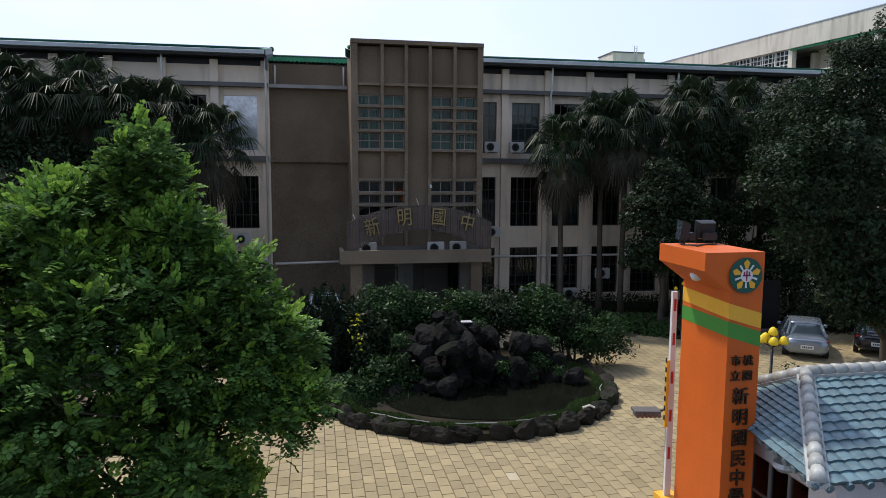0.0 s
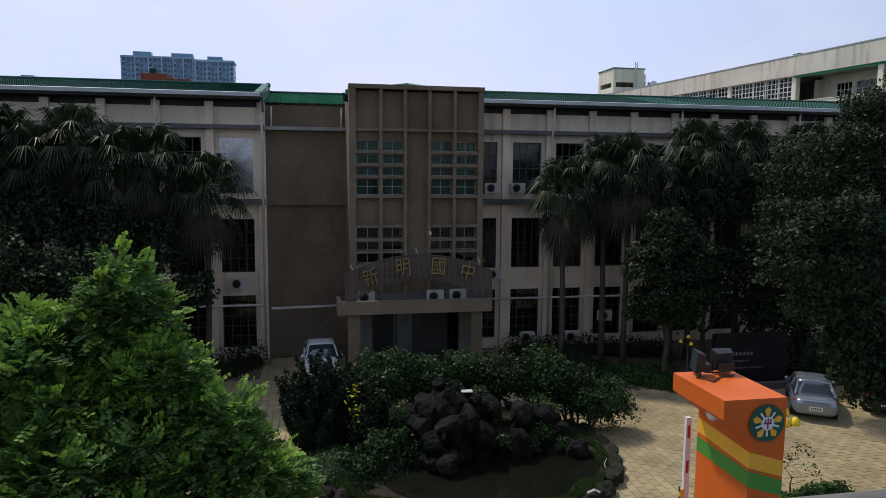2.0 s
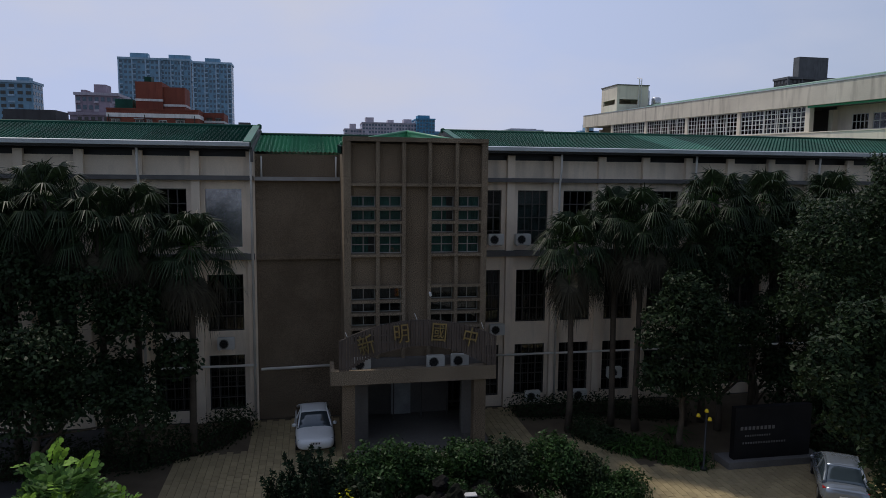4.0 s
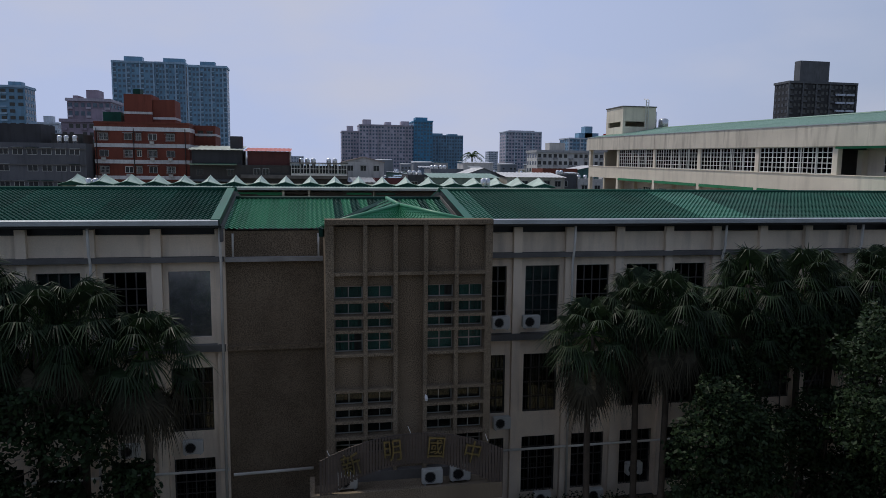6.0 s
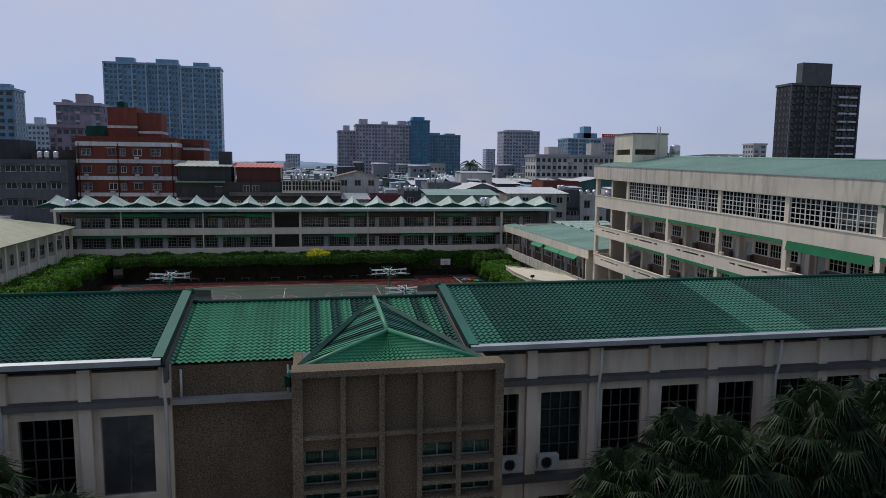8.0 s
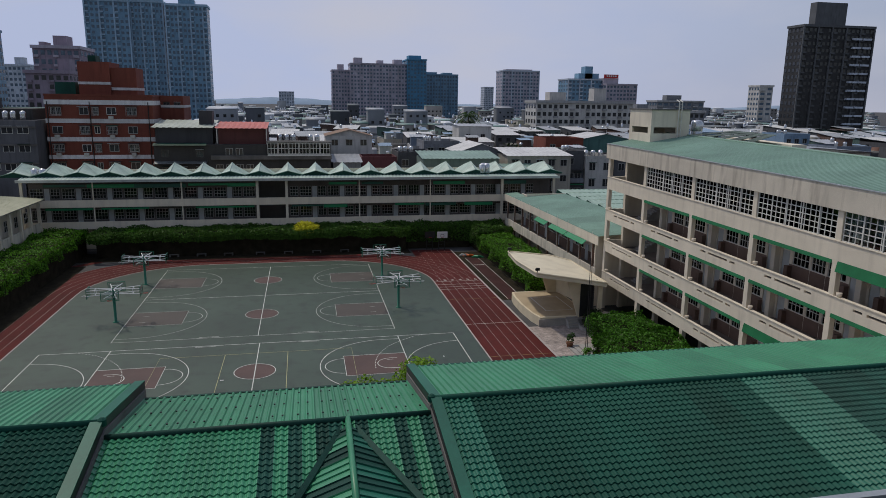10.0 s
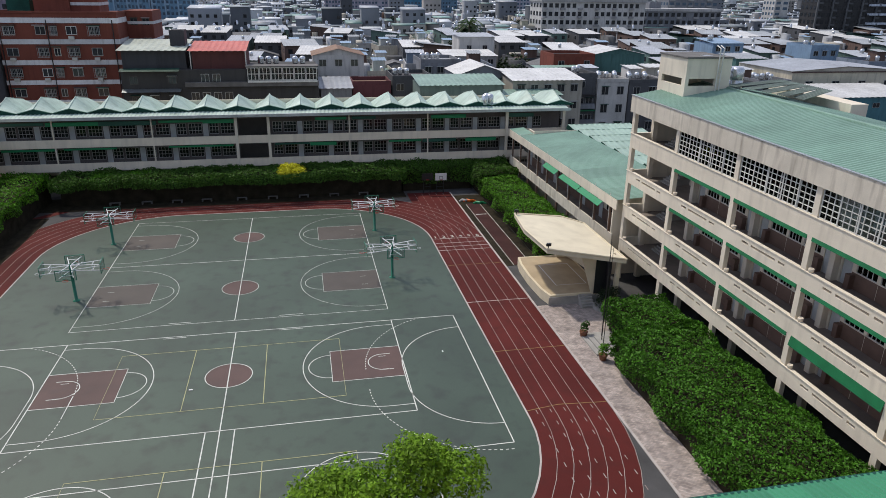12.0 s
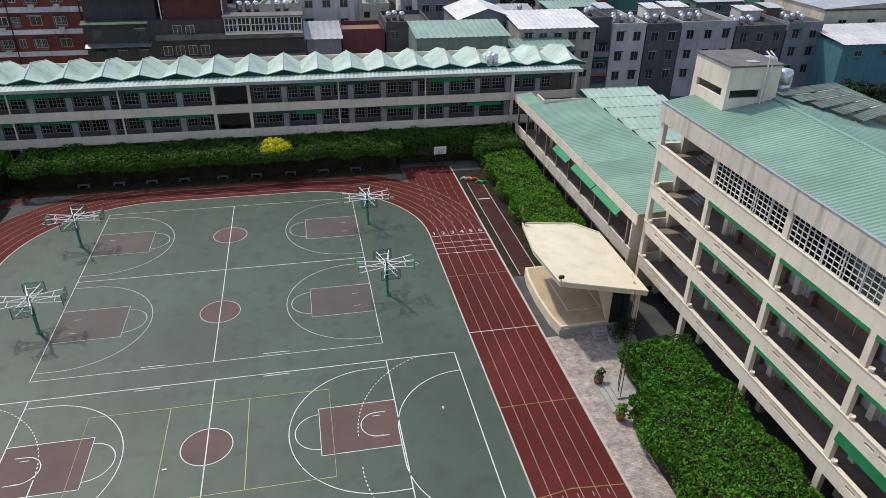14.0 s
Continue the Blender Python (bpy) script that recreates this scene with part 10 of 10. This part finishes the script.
facade_windows(teal, Face("y", 149, 1), 102.2, 125.8, 6.7, 9.9, 4, 1, ALUFRAME, 1.6, 1.0, False, 0)
tree("tree", "dark trees behind the classroom block", (92, 132, 0), (92, 132, 4), [(88, 132, 5.5, 3, 2.5, 2.2), (92, 133, 6.2, 3, 2.5, 2.4), (96, 132, 5.6, 3, 2.4, 2.2), (85, 130, 4.5, 2.6, 2.4, 2.0)], 9000, 0.4, LEAF_DARK, 0.3)
boxh = thing("town_house", "white boxy house rising over the roofs", "house", (51.5, 216, 0))
g = G()
g.box(46.9, 56.2, 211.5, 220.5, 0, 17.2)
part("wall", g, WALLS[0], boxh)
flat_sheet(((46.6, 211.1, 17.25), (56.5, 211.1, 17.25), (56.5, 220.9, 17.7), (46.6, 220.9, 17.7)), 8, ROOFS[6], boxh, "roof")
facade_windows(boxh, Face("y", 211.5, 1), 47.4, 55.8, 12, 16.6, 2, 1)


# high-rises
def high_rise(label, x0, x1, y0, d, h, floors, cols, wall, trim, tops=(), fins=True, wmat=None, top=None):
    # windows past 400 m get a paler colour, standing for haze
    wmat = wmat or (WINHAZE if y0 > 400 else WINDARK)
    th = thing("high_rise", label, "high-rise", ((x0 + x1) / 2, y0 + d / 2, 0))
    g = G()
    g.box(x0, x1, y0, y0 + d, 0, h)
    part("wall", g, wall, th)
    F = Face("y", y0, 1)
    cw, fh = (x1 - x0) / cols, h / floors
    g = G()
    for j in range(floors):
        for i in range(cols):
            if (i * 7 + j * 3) % 11 == 5:
                continue
            u = x0 + cw * i
            F.box(g, u + cw * 0.2, u + cw * 0.8, -0.1, 0.1, fh * (j + 0.3), fh * (j + 0.8))
    S = Face("x", x1 if x1 < 0 else x0, -1 if x1 < 0 else 1)
    for j in range(floors):
        for i in range(4):
            u = y0 + d * i / 4
            S.box(g, u + d * 0.06, u + d * 0.19, -0.1, 0.1, fh * (j + 0.3), fh * (j + 0.8))
    tagged(part("window_grid", g, wmat, th), kind="stuff")
    g = G()
    for j in range(floors):
        for i in range(0, cols, 3):
            F.box(g, x0 + cw * (i + 0.1), x0 + cw * (i + 0.9), -0.9, 0, fh * (j + 0.05), fh * (j + 0.3))
    tagged(part("balcony_grid", g, trim, th), kind="stuff")
    if fins:
        for i in range(0, cols + 1, 3):
            g = G()
            F.box(g, x0 + cw * i - 0.4, x0 + cw * i + 0.4, -0.7, 0.0, 0, h + 0.5)
            part("pilaster", g, trim, th)
    g = G()
    F.box(g, x0 - 0.5, x1 + 0.5, -0.8, d + 0.5, h, h + 1.2)
    part("parapet", g, trim, th)
    for a, b, z in tops:
        g = G()
        g.box(a, b, y0 + d * 0.3, y0 + d * 0.7, h + 1.2, z)
        part("roof_tower", g, top or wall, th)
    return th


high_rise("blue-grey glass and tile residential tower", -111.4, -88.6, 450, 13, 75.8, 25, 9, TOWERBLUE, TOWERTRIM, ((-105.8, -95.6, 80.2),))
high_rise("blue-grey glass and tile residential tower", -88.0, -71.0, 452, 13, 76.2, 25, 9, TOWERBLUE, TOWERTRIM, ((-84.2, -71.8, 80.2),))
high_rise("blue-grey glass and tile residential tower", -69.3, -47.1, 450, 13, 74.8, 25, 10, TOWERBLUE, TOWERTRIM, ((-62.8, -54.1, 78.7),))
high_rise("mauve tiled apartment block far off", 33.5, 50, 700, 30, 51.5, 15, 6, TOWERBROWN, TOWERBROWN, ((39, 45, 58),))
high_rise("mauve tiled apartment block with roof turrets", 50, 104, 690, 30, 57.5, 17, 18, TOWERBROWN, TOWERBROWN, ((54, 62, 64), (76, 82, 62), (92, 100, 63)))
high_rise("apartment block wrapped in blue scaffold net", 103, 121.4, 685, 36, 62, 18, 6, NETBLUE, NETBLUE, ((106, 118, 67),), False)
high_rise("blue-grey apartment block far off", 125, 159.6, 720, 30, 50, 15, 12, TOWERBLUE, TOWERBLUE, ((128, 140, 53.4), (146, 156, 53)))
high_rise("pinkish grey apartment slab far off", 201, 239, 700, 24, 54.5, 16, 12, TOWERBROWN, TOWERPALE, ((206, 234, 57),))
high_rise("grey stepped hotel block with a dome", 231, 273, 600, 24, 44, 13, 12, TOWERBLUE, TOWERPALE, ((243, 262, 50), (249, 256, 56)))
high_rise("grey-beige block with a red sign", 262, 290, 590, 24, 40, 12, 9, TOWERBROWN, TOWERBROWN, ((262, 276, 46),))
sg = thing("rooftop_sign", "plain red rooftop sign board", "sign", (268, 601, 46))
g = G()
g.box(262, 275, 595.5, 596.5, 46, 49)
part("board", g, REDP, sg)
g = G()
for k in range(5):
    g.box(264 + 2 * k, 265.2 + 2 * k, 595.44, 595.5, 47, 48.2)
part("text_bars", g, WHITEP, sg)
dk = high_rise("dark brown residential tower with roof box", 260.5, 303, 350, 12, 64.5, 19, 15, TOWERDARK, TOWERGREY, ((269.5, 288, 77.4),), True, None, TOWERGREY)
g = G()
for j in range(12):
    for u in (290, 296):
        g.box(u, u + 5, 348.4, 350, 10 + 4.4 * j, 11 + 4.4 * j)
tagged(part("pale_balcony_grid", g, TOWERPALE, dk), kind="stuff")
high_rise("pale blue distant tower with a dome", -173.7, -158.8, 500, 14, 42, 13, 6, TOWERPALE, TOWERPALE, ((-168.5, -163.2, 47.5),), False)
high_rise("blue-grey apartment tower at the edge of town", -165, -141, 400, 14, 54.5, 16, 6, TOWERBLUE, TOWERTRIM, ((-150, -144, 58),), False)
high_rise("pinkish grey stepped apartment house", -99.4, -82.2, 330, 20, 42.6, 12, 7, MAUVE, TOWERBROWN, ((-93.4, -88.4, 48.0), (-98.8, -96.8, 45.5)), False, WINHAZE)
high_rise("mauve brick block behind the tenements", -92.5, -78, 300, 16, 32, 10, 6, MAUVE, MAUVE, ((-83, -79, 37.5),), False)
high_rise("white-grey five-storey apartment slab", 110, 158, 330, 16, 24, 7, 18, WALLS[0], WALLS[5], ((118, 126, 29), (140, 146, 31)), False)
high_rise("grey five-storey long apartment slab", 164, 205, 345, 16, 20, 6, 14, WALLS[1], WALLS[5], ((170, 176, 24),), False)
high_rise("white blank-walled tower far off", 360, 372, 520, 14, 39, 10, 2, WALLS[0], WALLS[0], (), False)
high_rise("grey stepped office block far off", 262, 300, 500, 16, 26, 7, 8, WALLS[1], WALLS[5], ((272, 284, 31),), False)
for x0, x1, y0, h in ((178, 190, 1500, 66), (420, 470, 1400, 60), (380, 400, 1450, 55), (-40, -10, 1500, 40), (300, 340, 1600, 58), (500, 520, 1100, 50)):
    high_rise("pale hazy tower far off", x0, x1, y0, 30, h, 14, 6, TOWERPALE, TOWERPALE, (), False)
# palm in the town
pt = thing("palm_tree", "dark tall palm among the town houses", "palm tree", (61, 262, 0))
g = G()
g.tube([(61, 262, 0), (61, 262, 17)], [0.4, 0.3], 8)
part("trunk", g, BARK, pt)
V = []
for k in range(30):
    a, el = k * 2.4, 0.9 - 1.3 * k / 30
    d = np.array([math.cos(a) * math.cos(el), math.sin(a) * math.cos(el), math.sin(el)])
    s = np.cross(d, (0, 0, 1.0))
    s /= np.linalg.norm(s)
    for q in range(7):
        c0, c1 = np.array([61, 262, 17]) + d * (0.6 * q) - (0, 0, 0.05 * q * q), np.array([61, 262, 17]) + d * (0.6 * q + 0.6) - (0, 0, 0.05 * (q + 1) ** 2)
        for sg_ in (-1, 1):
            V += [c0, c1, c1 + s * sg_ * 0.9 - (0, 0, 0.5), c0 + s * sg_ * 0.9 - (0, 0, 0.5)]
V = np.array(V)
part("fronds", mesh_np("fronds", V, np.arange(len(V)).reshape(-1, 4)), PALMLEAF, pt)
# tall feather palm standing above the roofs
def feather_palm(x, y, h, reach):
    rr = np.random.default_rng(77)
    th = thing("feather_palm", "tall feather palm rising above the town roofs", "palm tree", (x, y, 0))
    g = G()
    g.tube([(x, y, 0), (x + 0.3, y, h * 0.5), (x, y, h)], [0.35, 0.28, 0.24], 8)
    part("trunk", g, BARK, th, "", True)
    for k in range(17):
        a, el = k * 2.399, radians(70 - 5.5 * k)
        out = Vector((math.cos(a), math.sin(a), 0))
        side = Vector((-math.sin(a), math.cos(a), 0))
        ln = reach * (0.85 + 0.3 * rr.random())
        rib = [Vector((x, y, h)) + out * (ln * q * math.cos(el)) + Vector((0, 0, ln * (q * math.sin(el) - 0.75 * q * q))) for q in np.linspace(0, 1, 9)]
        g = G()
        g.tube(rib, [0.06 - 0.006 * q for q in range(9)], 4)
        for q in range(1, 9):
            for sd in (-1, 1):
                for o in (0.0, 0.5):
                    p = rib[q].lerp(rib[q - 1], o)
                    tip = p + side * sd * ln * 0.17 + out * ln * 0.08 - Vector((0, 0, ln * (0.1 + 0.08 * rr.random())))
                    w = out * 0.09
                    g.add([p - w, p + w, tip], [(0, 1, 2)])
        part("frond", g, LEAF_MID, th)


feather_palm(53.4, 228.0, 19.8, 4.8)
tree("tree", "dark bushy trees among the town houses", (57, 258, 0), (57, 258, 6), [(52, 258, 8, 4, 3, 3), (57, 257, 10, 4, 3, 3.5), (66, 258, 8.5, 4, 3, 3), (62, 256, 7, 4, 3, 3)], 5000, 0.7, LEAF_DARK, 0.4)
